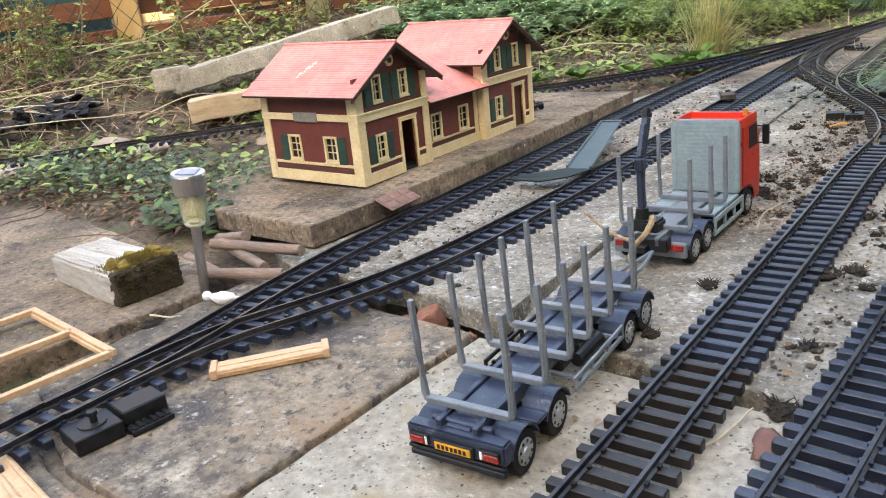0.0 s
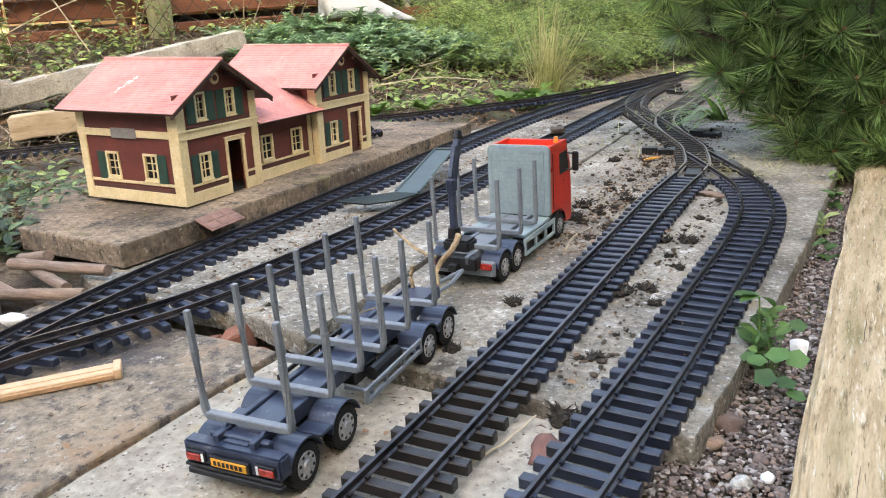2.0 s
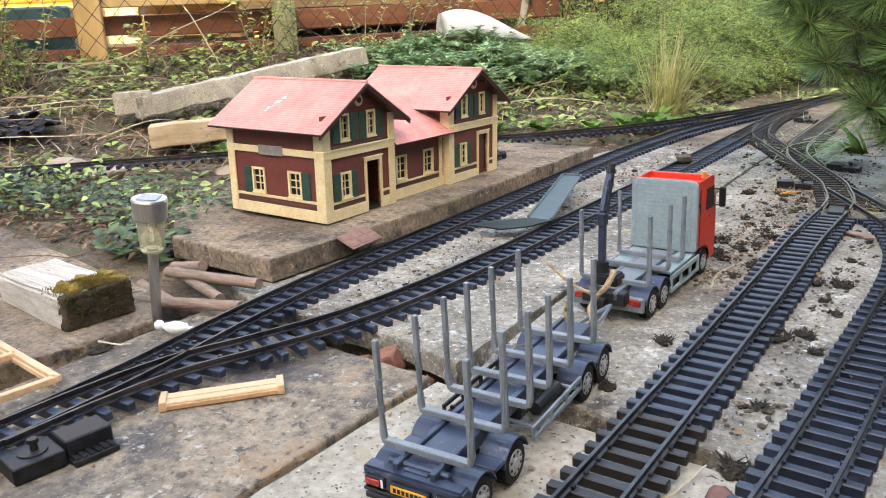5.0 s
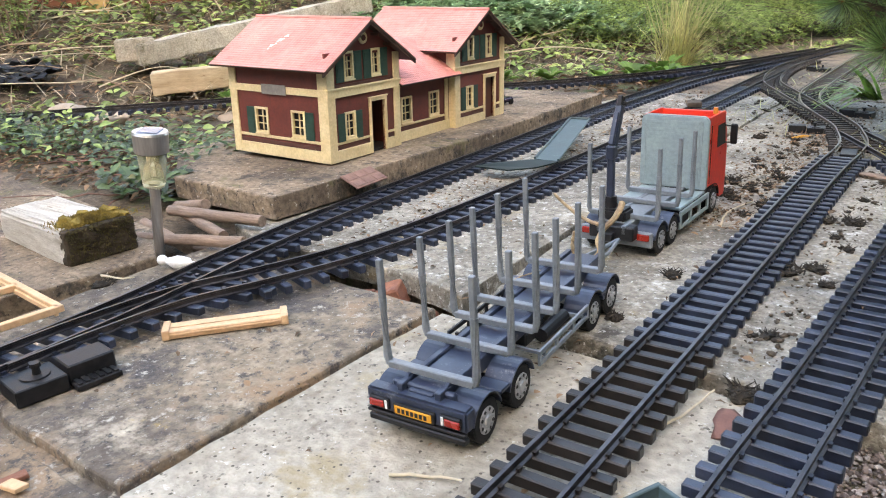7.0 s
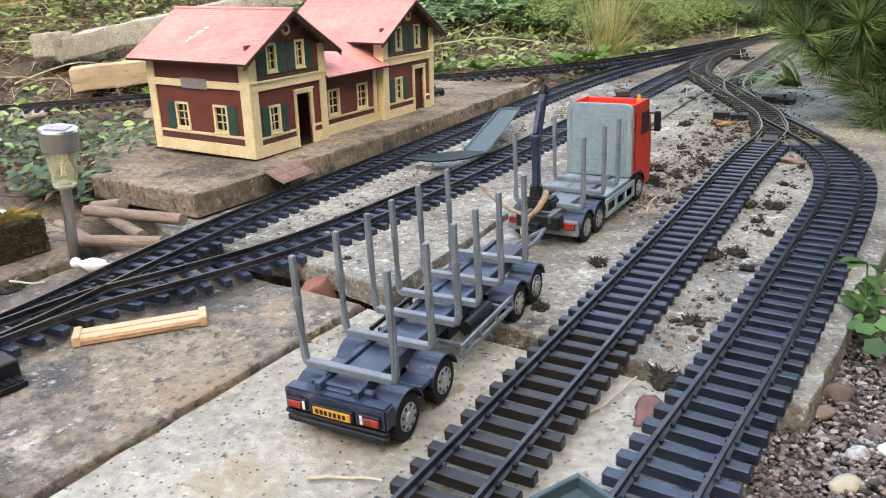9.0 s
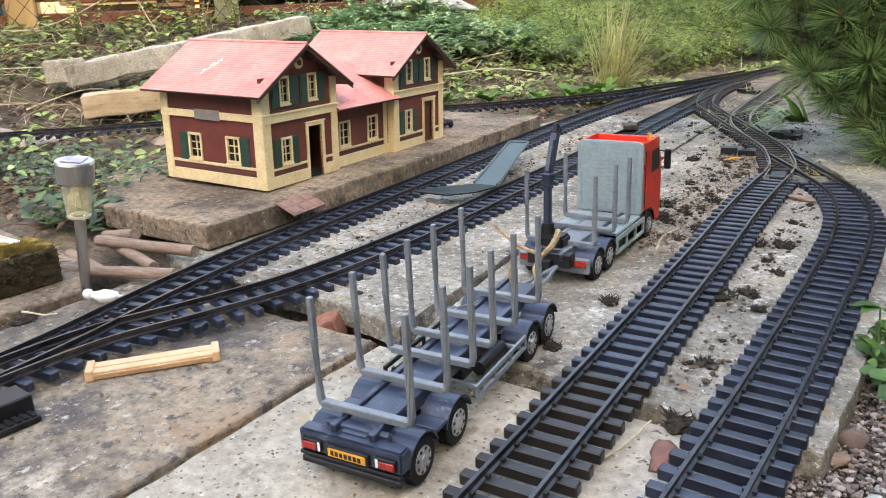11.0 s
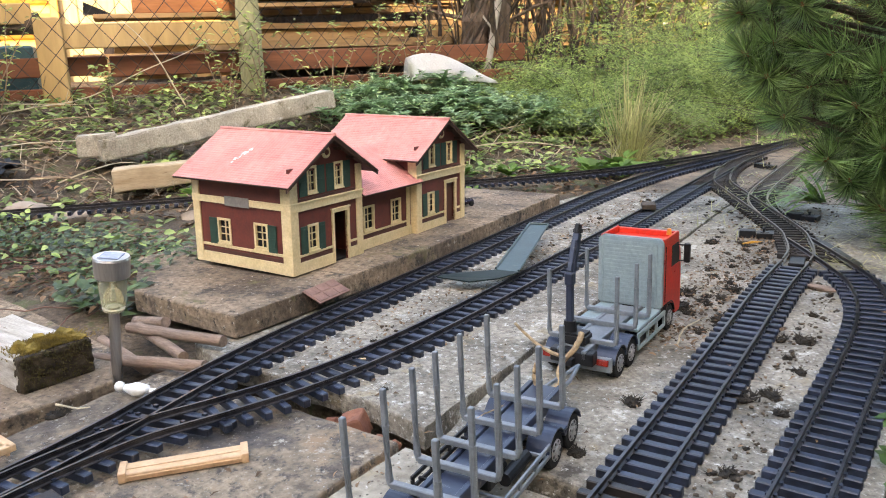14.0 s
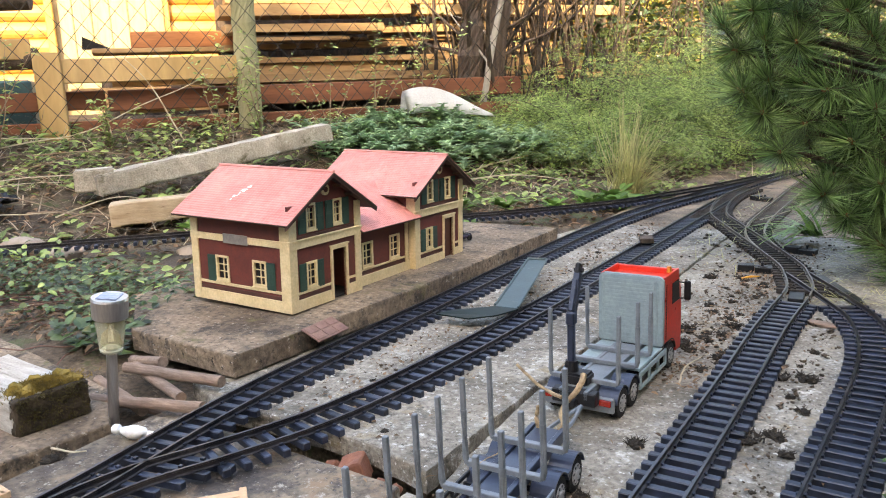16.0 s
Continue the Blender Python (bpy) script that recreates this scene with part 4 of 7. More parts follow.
def lorry():
    root = thing("log_lorry", "red toy timber lorry with grey sleeper panel, stakes and crane", "toy lorry", m=pose(-0.4190, 0.862, 0.0, 0, 0, -0.6))
    r = 0.0195
    bm = bmesh.new()
    for s in (-1, 1):
        bx(bm, s * 0.017 - 0.003, s * 0.017 + 0.003, 0.004, 0.285, 0.034, 0.046, 0.0008)
    bx(bm, -0.014, 0.014, 0.02, 0.21, 0.042, 0.045, 0.0006)
    for yy in (0.01, 0.06, 0.11, 0.16, 0.205):
        bx(bm, -0.017, 0.017, yy, yy + 0.006, 0.035, 0.043)
    part("chassis", bm, GREYPL, root)
    for yy, sides in ((0.052, (-1, 1)), (0.094, (-1, 1)), (0.258, (-1, 1))):
        for s in sides:
            wheel(root, s * 0.0415, yy, r, r, 0.0135, s)
        bm = bmesh.new()
        cyl(bm, (-0.036, yy, r), (0.036, yy, r), 0.0035, None, 8)
        part("axle", bm, BLACK, root)
    for yy in (0.052, 0.094):
        for s in (-1, 1):
            x0, x1 = sorted((s * 0.022, s * 0.0495))
            mudguard(root, yy, r, x0, x1, r, a0=0.2, a1=math.pi - 0.2)
    # rear light bar
    bm = bmesh.new()
    bx(bm, -0.049, 0.049, 0.018, 0.024, 0.016, 0.036, 0.0015)
    rear = part("rear_panel", bm, GREYPL, root)
    for s in (-1, 1):
        bm = bmesh.new()
        x0, x1 = sorted((s * 0.030, s * 0.0455))
        bx(bm, x0, x1, 0.0155, 0.0185, 0.0255, 0.0335, 0.0006)
        part("tail_light", bm, REDLENS, rear, "red tail light")
        bm = bmesh.new()
        x0, x1 = sorted((s * 0.0255, s * 0.0295))
        bx(bm, x0, x1, 0.0155, 0.0185, 0.0255, 0.0335, 0.0006)
        part("reversing_light", bm, WHITEPL, rear, "white reversing light")
    bm = bmesh.new()
    bx(bm, -0.030, 0.030, 0.004, 0.020, 0.026, 0.044, 0.0015)
    bx(bm, -0.006, 0.006, -0.006, 0.006, 0.026, 0.036, 0.001)
    part("rear_hitch", bm, BLACK, root)
    for yy in (0.040, 0.112, 0.166):
        bunk(root, yy, 0.0455, 0.047, 0.139)
    # grey side decks and guards ahead of the rear axles
    for s in (-1, 1):
        bm = bmesh.new()
        x0, x1 = sorted((s * 0.022, s * 0.047))
        bx(bm, x0, x1, 0.122, 0.222, 0.038, 0.0425, 0.001)
        part("side_deck", bm, PALEGREY, root)
        bm = bmesh.new()
        xa = s * 0.0478
        bx(bm, xa - 0.0016, xa + 0.0016, 0.120, 0.236, 0.0305, 0.0375, 0.0006)
        bx(bm, xa - 0.0016, xa + 0.0016, 0.120, 0.236, 0.0125, 0.0175, 0.0006)
        for yy in (0.120, 0.158, 0.196, 0.230):
            bx(bm, xa - 0.0014, xa + 0.0014, yy, yy + 0.006, 0.017, 0.031)
        part("side_guard", bm, PALEGREY, root)
        bm = bmesh.new()
        bx(bm, *sorted((s * 0.024, s * 0.044)), 0.13, 0.18, 0.014, 0.034, 0.002)
        part("tank", bm, BLACK, root)
    # cab
    bm = bmesh.new()
    pts = [(0.222, 0.046), (0.222, 0.137), (0.294, 0.137), (0.308, 0.112), (0.311, 0.075), (0.311, 0.018), (0.285, 0.018), (0.2815, 0.034), (0.258, 0.0455), (0.238, 0.0460)]
    prism(bm, [(-0.048, y, z) for y, z in pts], (0.096, 0, 0))
    bmesh.ops.bevel(bm, geom=[e for e in bm.edges if e.calc_length() > 0.09], offset=0.003, segments=2, affect="EDGES")
    cab = part("cab", bm, REDPL, root, "glossy red cab")
    bm = bmesh.new()
    rim_ = []
    for cx, cz, a0 in ((0.0395, 0.1395, 0), (-0.0395, 0.1395, 90), (-0.0445, 0.049, 180), (0.0445, 0.049, 270)):
        rr = 0.010 if cz > 0.1 else 0.005
        rim_ += [(cx + rr * math.cos(radians(a0 + 15 * q)), 0.2155, cz + rr * math.sin(radians(a0 + 15 * q))) for q in range(7)]
    prism(bm, rim_, (0, 0.007, 0))
    bmesh.ops.bevel(bm, geom=[e for e in bm.edges if all(abs(v.co.y - 0.2155) < 1e-6 for v in e.verts)], offset=0.0015, segments=2, affect="EDGES")
    back = part("rear_wall", bm, PALEGREY, root, "pale grey ribbed rear wall of the cab")
    for k in range(16):
        z = 0.050 + 0.0058 * k
        bm = bmesh.new()
        bx(bm, -0.040, 0.034, 0.2150, 0.2157, z, z + 0.0048, 0.0003)
        part("rib", bm, PALEGREY, back)
    for x in (-0.043, 0.0365, 0.0405):
        bm = bmesh.new()
        bx(bm, x - 0.0009, x + 0.0009, 0.2141, 0.2157, 0.050, 0.142)
        part("upright_rib", bm, PALEGREY, back)
    bm = bmesh.new()
    bx(bm, -0.049, -0.045, 0.224, 0.292, 0.134, 0.1475, 0.001)
    bx(bm, 0.045, 0.049, 0.224, 0.292, 0.134, 0.1475, 0.001)
    bx(bm, -0.049, 0.049, 0.288, 0.294, 0.134, 0.1460, 0.001)
    bx(bm, -0.0455, 0.0455, 0.224, 0.289, 0.1345, 0.1375)
    part("roof_tray", bm, REDPL, cab)
    bm = bmesh.new()
    cyl(bm, (0.043, 0.262, 0.147), (0.043, 0.262, 0.156), 0.004, 0.003, 10)
    part("beacon", bm, ORANGE, cab, "orange roof beacon")
    for s in (-1, 1):
        bm = bmesh.new()
        x0, x1 = sorted((s * 0.0475, s * 0.0486))
        prism(bm, [(x0, 0.262, 0.098), (x0, 0.262, 0.130), (x0, 0.294, 0.130), (x0, 0.300, 0.098)], (x1 - x0, 0, 0))
        part("side_window", bm, DARK, cab, "dark tinted side window")
        bm = bmesh.new()
        tube(bm, [(s * 0.048, 0.292, 0.126), (s * 0.058, 0.298, 0.124), (s * 0.0615, 0.296, 0.122)], 0.0012, 6)
        tube(bm, [(s * 0.048, 0.294, 0.100), (s * 0.058, 0.298, 0.100), (s * 0.0615, 0.296, 0.102)], 0.0012, 6)
        bx(bm, s * 0.0615 - 0.005, s * 0.0615 + 0.005, 0.2925, 0.2975, 0.098, 0.128, 0.0016)
        part("wing_mirror", bm, BLACK, cab, "black wing mirror")
        mudguard(root, 0.258, r + 0.002, *sorted((s * 0.030, s * 0.0488)), r, BLACK, 0.2, math.pi - 0.2)
        bm = bmesh.new()
        bx(bm, s * 0.0482 - 0.0006, s * 0.0482 + 0.0006, 0.2335, 0.2345, 0.05, 0.142)
        part("door_seam", bm, DARK, cab)
    bm = bmesh.new()
    bx(bm, -0.044, 0.044, 0.226, 0.304, 0.022, 0.046, 0.002)
    part("underbody", bm, BLACK, cab)
    bm = bmesh.new()
    prism(bm, [(-0.042, 0.2965, 0.136), (0.042, 0.2965, 0.136), (0.042, 0.3085, 0.112), (-0.042, 0.3085, 0.112)], (0, 0.001, 0.0005))
    part("windscreen", bm, DARK, cab)
    # crane
    bm = bmesh.new()
    bx(bm, -0.026, 0.012, 0.020, 0.048, 0.044, 0.060, 0.003, seg=2)
    cyl(bm, (-0.0145, 0.034, 0.056), (-0.0145, 0.034, 0.074), 0.010, 0.008, 14)
    crane = part("crane_base", bm, BLACK, root, "black crane base")
    bm = bmesh.new()
    bx(bm, -0.0190, -0.0100, 0.029, 0.038, 0.070, 0.130, 0.0015)
    bx(bm, -0.0205, -0.0085, 0.0275, 0.040, 0.122, 0.140, 0.002)
    part("mast", bm, NAVY, crane)
    bm = bmesh.new()
    m = Matrix.Translation((-0.0145, 0.035, 0.131)) @ Matrix.Rotation(radians(-22), 4, "X")
    bx(bm, -0.0045, 0.0045, -0.005, 0.005, 0.0, 0.060, 0.0012, m)
    bx(bm, -0.0034, 0.0034, -0.009, -0.005, 0.008, 0.050, 0.001, m)
    bx(bm, -0.0028, 0.0028, -0.003, 0.006, 0.055, 0.070, 0.001, m)
    part("boom", bm, NAVY, crane, "folded navy crane boom")
    bm = bmesh.new()
    bx(bm, -0.0035, 0.0035, -0.006, 0.004, 0.058, 0.072, 0.0015, m)
    cyl(bm, m @ Vector((-0.006, 0.001, 0.063)), m @ Vector((0.006, 0.001, 0.063)), 0.003, None, 8)
    part("boom_tip", bm, BLACK, crane)
    return root


trailer()
lorry()


# ---- unseen wall added behind the camera to keep the sun off the foreground ----
bm = bmesh.new()
bx(bm, -18.0, 18.0, -0.12, 0.12, -0.2, 10.9)
solid("wall_south", bm, mat("dark_blocker_brick", (0.13, 0.095, 0.075), (0.21, 0.15, 0.115), 3, 0.9, 0.3), "unseen dark brick wall added behind the camera to shade the garden", "wall", kind="structure", m=pose(6.0, -10.4, 0, 0, 0, 30))

ALONG, NORMAL = Vector((0.586, 0.81, 0)), Vector((-0.81, 0.586, 0))
ORIGIN = Vector((-2.2, 1.05, 0))


def at(a, s, z):
    """A place by the fence's own axes: a along it, s away from the railway, z up."""
    return ORIGIN + ALONG * a + NORMAL * s + Vector((0, 0, z))


def axes(a, s, z, turn=0.0, tilt=0.0, lean=0.0):
    return Matrix.Translation(at(a, s, z)) @ Matrix.Rotation(math.atan2(ALONG.y, ALONG.x) + turn, 4, "Z") @ Matrix.Rotation(tilt, 4, "Y") @ Matrix.Rotation(lean, 4, "X")


# ---- beam and gravel at the edge ----
bm = bmesh.new()
bx(bm, 0.0, 0.20, 0.0, 1.65, -0.11, -0.002, 0.006, seg=2)
bmesh.ops.subdivide_edges(bm, edges=[e for e in bm.edges if e.calc_length() > 1.0], cuts=60)
for v in bm.verts:
    v.co.x += 0.004 * noise.noise(Vector((v.co.x * 3, v.co.y * 6, 1)))
    v.co.z += 0.002 * noise.noise(Vector((v.co.x * 20, v.co.y * 5, 4)))
beam = solid("timber_beam", bm, BEAM, "long pale weathered timber sleeper edging the gravel", "beam", m=pose(-0.002, 0.12, 0, 0, 0, -1.0))
bm = bmesh.new()
for k, (x, y0, y1) in enumerate(((0.045, 0.45, 0.62), (0.062, 0.70, 1.05), (0.040, 0.86, 0.98), (0.09, 1.2, 1.5), (0.075, 0.30, 0.52))):
    rnd = random.Random(k)
    pts, n = [], 14
    for i in range(n + 1):
        pts.append((x + 0.0015 * noise.noise(Vector((i * 0.25, k * 7, 0))), y0 + (y1 - y0) * i / n - 0.12, 0.0 + 0.002 * noise.noise(Vector((x * 20, (y0 + (y1 - y0) * i / n - 0.12) * 5, 4))) - 0.0016))
    tube(bm, pts, 0.0004, 5, 0.4)
part("drying_crack", bm, DARK, beam, "dark drying crack")

PEBBLE = mat("pebbles", (0.20, 0.16, 0.13), (0.40, 0.34, 0.29), 30, 0.8, 0.2, fine=4)
n_, l_ = PEBBLE.node_tree.nodes, PEBBLE.node_tree.links
g_ = n_.new("ShaderNodeNewGeometry")
rp_ = n_.new("ShaderNodeValToRGB")
rp_.color_ramp.elements[0].color, rp_.color_ramp.elements[1].color = (0.05, 0.038, 0.032, 1), (0.42, 0.38, 0.34, 1)
for pos, c in ((0.3, (0.125, 0.095, 0.08)), (0.5, (0.19, 0.15, 0.135)), (0.72, (0.23, 0.155, 0.115)), (0.87, (0.28, 0.25, 0.23))):
    e_ = rp_.color_ramp.elements.new(pos)
    e_.color = (*c, 1)
l_.new(g_.outputs["Random Per Island"], rp_.inputs[0])
l_.new(rp_.outputs[0], n_["Principled BSDF"].inputs["Base Color"])


def pebbles(name, area, count, r0, r1, z, seed, label, material):
    rnd = random.Random(seed)
    base = bmesh.new()
    bmesh.ops.create_icosphere(base, subdivisions=1, radius=1.0)
    bv = [v.co.copy() for v in base.verts]
    bf = [[v.index for v in f.verts] for f in base.faces]
    base.free()
    verts, faces = [], []
    for i in range(count):
        x, y = area(rnd)
        r = r0 + (r1 - r0) * rnd.random() ** 3
        q = Euler((rnd.random() * 6, rnd.random() * 6, rnd.random() * 6)).to_matrix()
        sc = (r * rnd.uniform(0.8, 1.5), r * rnd.uniform(0.7, 1.1), r * rnd.uniform(0.5, 0.8))
        flat = Matrix.Rotation(rnd.random() * 6.28, 3, "Z")
        o = len(verts)
        c = Vector((x, y, z + 0.006 * rnd.random()))
        for v in bv:
            w = q @ v
            k = 1 + 0.45 * noise.noise(w * 1.5 + Vector((i * 1.37, i * 0.71, 0)))
            verts.append(c + flat @ Vector((w.x * sc[0] * k, w.y * sc[1] * k, w.z * sc[2] * k)))
        faces += [[o + j for j in f] for f in bf]
    me = bpy.data.meshes.new(name)
    me.from_pydata(verts, [], faces)
    me.materials.append(material)
    return tagged(new(name, me), label, name, kind="stuff")


pebbles("gravel", lambda r: (r.uniform(-0.15, 0.02), 0.15 + 1.5 * r.random() ** 1.3), 26000, 0.0014, 0.0040, -0.031, 5, "loose grey and brown pebbles beside the slab", PEBBLE)
for k, (x, y, a, b, c, mt) in enumerate(((-0.055, 0.69, 0.016, 0.013, 0.010, BROWNSTONE), (-0.035, 0.555, 0.013, 0.009, 0.005, STRAW), (-0.012, 0.615, 0.007, 0.006, 0.005, WHITEPL), (-0.03, 0.60, 0.010, 0.008, 0.006, CONCRETE), (-0.02, 0.64, 0.009, 0.006, 0.005, BROWNSTONE), (-0.062, 0.65, 0.012, 0.008, 0.007, LOG))):
    bm = bmesh.new()
    rock(bm, (x, y, -0.026), a, b, c, 40 + k)
    solid("stone", bm, mt, "larger rounded stone lying on the gravel", "stone", "stones on the gravel", smooth=True)


# ---- small things round the tracks ----
def solar_lamp():
    base, top = Vector((-0.998, 0.604, -0.03)), Vector((-0.972, 0.606, 0.170))
    m = Matrix.Translation(base) @ (top - base).to_track_quat("Z", "Y").to_matrix().to_4x4()
    root = thing("solar_lamp", "brushed steel solar garden lamp with yellowed plastic shade", "solar lamp", m=m)
    bm = bmesh.new()
    cyl(bm, (0, 0, 0), (0, 0, 0.132), 0.0074, 0.0072, 18)
    part("stake", bm, STEEL, root, smooth=False)
    glass = bpy.data.materials.new("yellowed_plastic")
    glass.use_nodes = True
    gb = glass.node_tree.nodes["Principled BSDF"]
    gb.inputs["Base Color"].default_value = (0.95, 0.92, 0.70, 1)
    gb.inputs["Transmission Weight"].default_value, gb.inputs["Roughness"].default_value, gb.inputs["IOR"].default_value = 0.8, 0.12, 1.15
    bm = bmesh.new()
    n, rings = 28, []
    for r, z in ((0.012, 0.127), (0.0140, 0.126), (0.0155, 0.131), (0.0205, 0.180), (0.0192, 0.180), (0.0140, 0.133)):
        rings.append([bm.verts.new((r * math.cos(6.2832 * k / n), r * math.sin(6.2832 * k / n), z)) for k in range(n)])
    for a, b in zip(rings, rings[1:]):
        for k in range(n):
            bm.faces.new((a[k], a[(k + 1) % n], b[(k + 1) % n], b[k]))
    part("shade", bm, glass, root, "yellowed clear plastic shade", True)
    bm = bmesh.new()
    cyl(bm, (0, 0, 0.1255), (0, 0, 0.1295), 0.0132, 0.0132, 24)
    cyl(bm, (0, 0, 0.140), (0, 0, 0.152), 0.004, 0.003, 10)
    part("bulb_seat", bm, WHITEPL, root)
    bm = bmesh.new()
    cyl(bm, (0, 0, 0.176), (0, 0, 0.2015), 0.0230, 0.0240, 36)
    part("collar", bm, STEEL, root, "brushed steel collar")
    bm = bmesh.new()
    cyl(bm, (0, 0, 0.2015), (0, 0, 0.2045), 0.0246, 0.0232, 36)
    rim = part("cap_rim", bm, STEEL, root, "brushed steel cap rim")
    bm = bmesh.new()
    bx(bm, -0.0135, 0.0135, -0.0135, 0.0135, 0.204, 0.2060, 0.0005, Matrix.Rotation(0.5, 4, "Z"))
    part("solar_cell", bm, mat("solar_cell", (0.16, 0.20, 0.30), (0.30, 0.36, 0.48), 60, 0.18, 0.0), rim, "blue-grey solar cell")


solar_lamp()


def old_block():
    root = thing("timber_block", "grey weathered timber block with yellow moss on one end", "timber block", m=pose(-1.152, 0.556, -0.002, 0, 0, -5) @ Matrix.Diagonal((0.93, 0.93, 0.95, 1)))
    bm = bmesh.new()
    bx(bm, -0.118, 0.118, -0.052, 0.052, 0.0, 0.052, 0.005, seg=2)
    bmesh.ops.subdivide_edges(bm, edges=bm.edges[:], cuts=5, use_grid_fill=True)
    for v in bm.verts:
        v.co += 0.0045 * noise.noise_vector(Vector((v.co.x * 8, v.co.y * 60, v.co.z * 60)))
        if v.co.x > 0.08:
            v.co += 0.008 * noise.noise_vector(v.co * 40)
    part("block", bm, OLDWOOD, root)
    bm = bmesh.new()
    for k in range(14):
        z = 0.053 + 0.001 * math.sin(k)
        y = -0.045 + 0.0065 * k
        bm = bmesh.new()
        tube(bm, [(-0.112 + 0.03 * i, y + 0.0012 * math.sin(i * 1.7 + k), z - 0.0015) for i in range(7)], 0.0011, 4)
        part("grain_ridge", bm, OLDWOOD, root)
    bm = bmesh.new()
    rnd = random.Random(8)
    for k in range(12):
        rock(bm, (rnd.uniform(0.066, 0.108), rnd.uniform(-0.030, 0.042), 0.053), rnd.uniform(0.014, 0.024), rnd.uniform(0.010, 0.018), rnd.uniform(0.006, 0.011), 830 + k, None, 2, 0.7)
    for k in range(2400):
        x, y = 0.050 + 0.070 * rnd.random() ** 0.6, rnd.gauss(0.006, 0.022)
        p = Vector((x, y, 0.054 + 0.008 * math.exp(-((x - 0.095) / 0.022) ** 2 - (y / 0.03) ** 2)))
        d = Vector((rnd.gauss(0.25, 0.6), rnd.gauss(0, 0.7), 1.2))
        cyl(bm, p, p + d.normalized() * rnd.uniform(0.003, 0.007), 0.0008, 0.0002, 3, False)
    part("moss", bm, MOSS, root, "yellow-brown moss tuft")
    bm = bmesh.new()
    for k in range(1500):
        p = Vector((0.120 + 0.006 * rnd.random(), rnd.uniform(-0.052, 0.052), 0.054 - 0.05 * rnd.random() ** 1.4))
        d = Vector((1.0, rnd.gauss(0, 0.6), rnd.gauss(-0.2, 0.6)))
        cyl(bm, p, p + d.normalized() * rnd.uniform(0.002, 0.006), 0.0012, 0.0003, 3, False)
    part("moss", bm, mat("dark_end_moss", (0.030, 0.026, 0.010), (0.095, 0.075, 0.022), 70, 1.0, 0.8), root, "dark olive moss on the rotten end")
    bm = bmesh.new()
    bx(bm, 0.106, 0.1255, -0.0545, 0.0545, 0.001, 0.0545, 0.003)
    bmesh.ops.subdivide_edges(bm, edges=bm.edges[:], cuts=7, use_grid_fill=True)
    for v in bm.verts:
        v.co += 0.003 * noise.noise_vector(v.co * 70) + 0.0025 * noise.noise_vector(v.co * 220)
    part("rotten_end", bm, mat("rotten_wood", (0.025, 0.018, 0.012), (0.07, 0.05, 0.03), 60, 1.0, 0.9), root, "dark rotten end")


old_block()

for k, (p, q, r) in enumerate((((-1.11, 0.712, 0.016), (-0.912, 0.728, 0.020), 0.0088), ((-1.12, 0.735, 0.008), (-0.955, 0.688, 0.002), 0.0085), ((-1.155, 0.690, -0.006), (-1.00, 0.655, -0.014), 0.0088), ((-1.085, 0.632, -0.004), (-0.872, 0.658, 0.014), 0.0085), ((-1.10, 0.668, -0.014), (-0.93, 0.672, -0.018), 0.0085), ((-1.16, 0.76, 0.004), (-1.04, 0.728, 0.030), 0.0085))):
    bm = bmesh.new()
    p, q = Vector(p), Vector(q)
    tube(bm, [p.lerp(q, i / 8) + 0.0012 * noise.noise_vector(Vector((i * 0.6, k * 5, 0))) for i in range(9)], r, 14)
    solid("wooden_dowel", bm, LOG, "short brown wooden dowel in a loose pile beside the platform", "dowel", "loose wooden dowels", smooth=False)

# moulded strip lying on the dark slab
st = thing("plastic_strip", "tan plastic moulding strip lying on the slab", "model part", m=Matrix.Translation((-0.701, 0.479, -0.005)) @ Matrix.Rotation(math.atan2(0.098, 0.086), 4, "Z"))
bm = bmesh.new()
bx(bm, -0.065, 0.065, -0.0130, 0.0130, 0.0, 0.009, 0.001)
part("strip", bm, TAN, st)
bm = bmesh.new()
bx(bm, -0.062, 0.062, -0.0145, -0.0130, 0.0045, 0.0065, 0.0004)
bx(bm, -0.062, 0.062, -0.0030, 0.0000, 0.009, 0.0102, 0.0004)
part("ridge", bm, TAN, st)
for s in (-1, 1):
    bm = bmesh.new()
    bx(bm, s * 0.063 - 0.004, s * 0.063 + 0.004, -0.0150, 0.0150, 0.0, 0.0112, 0.0008)
    part("end_cap", bm, TAN, st)


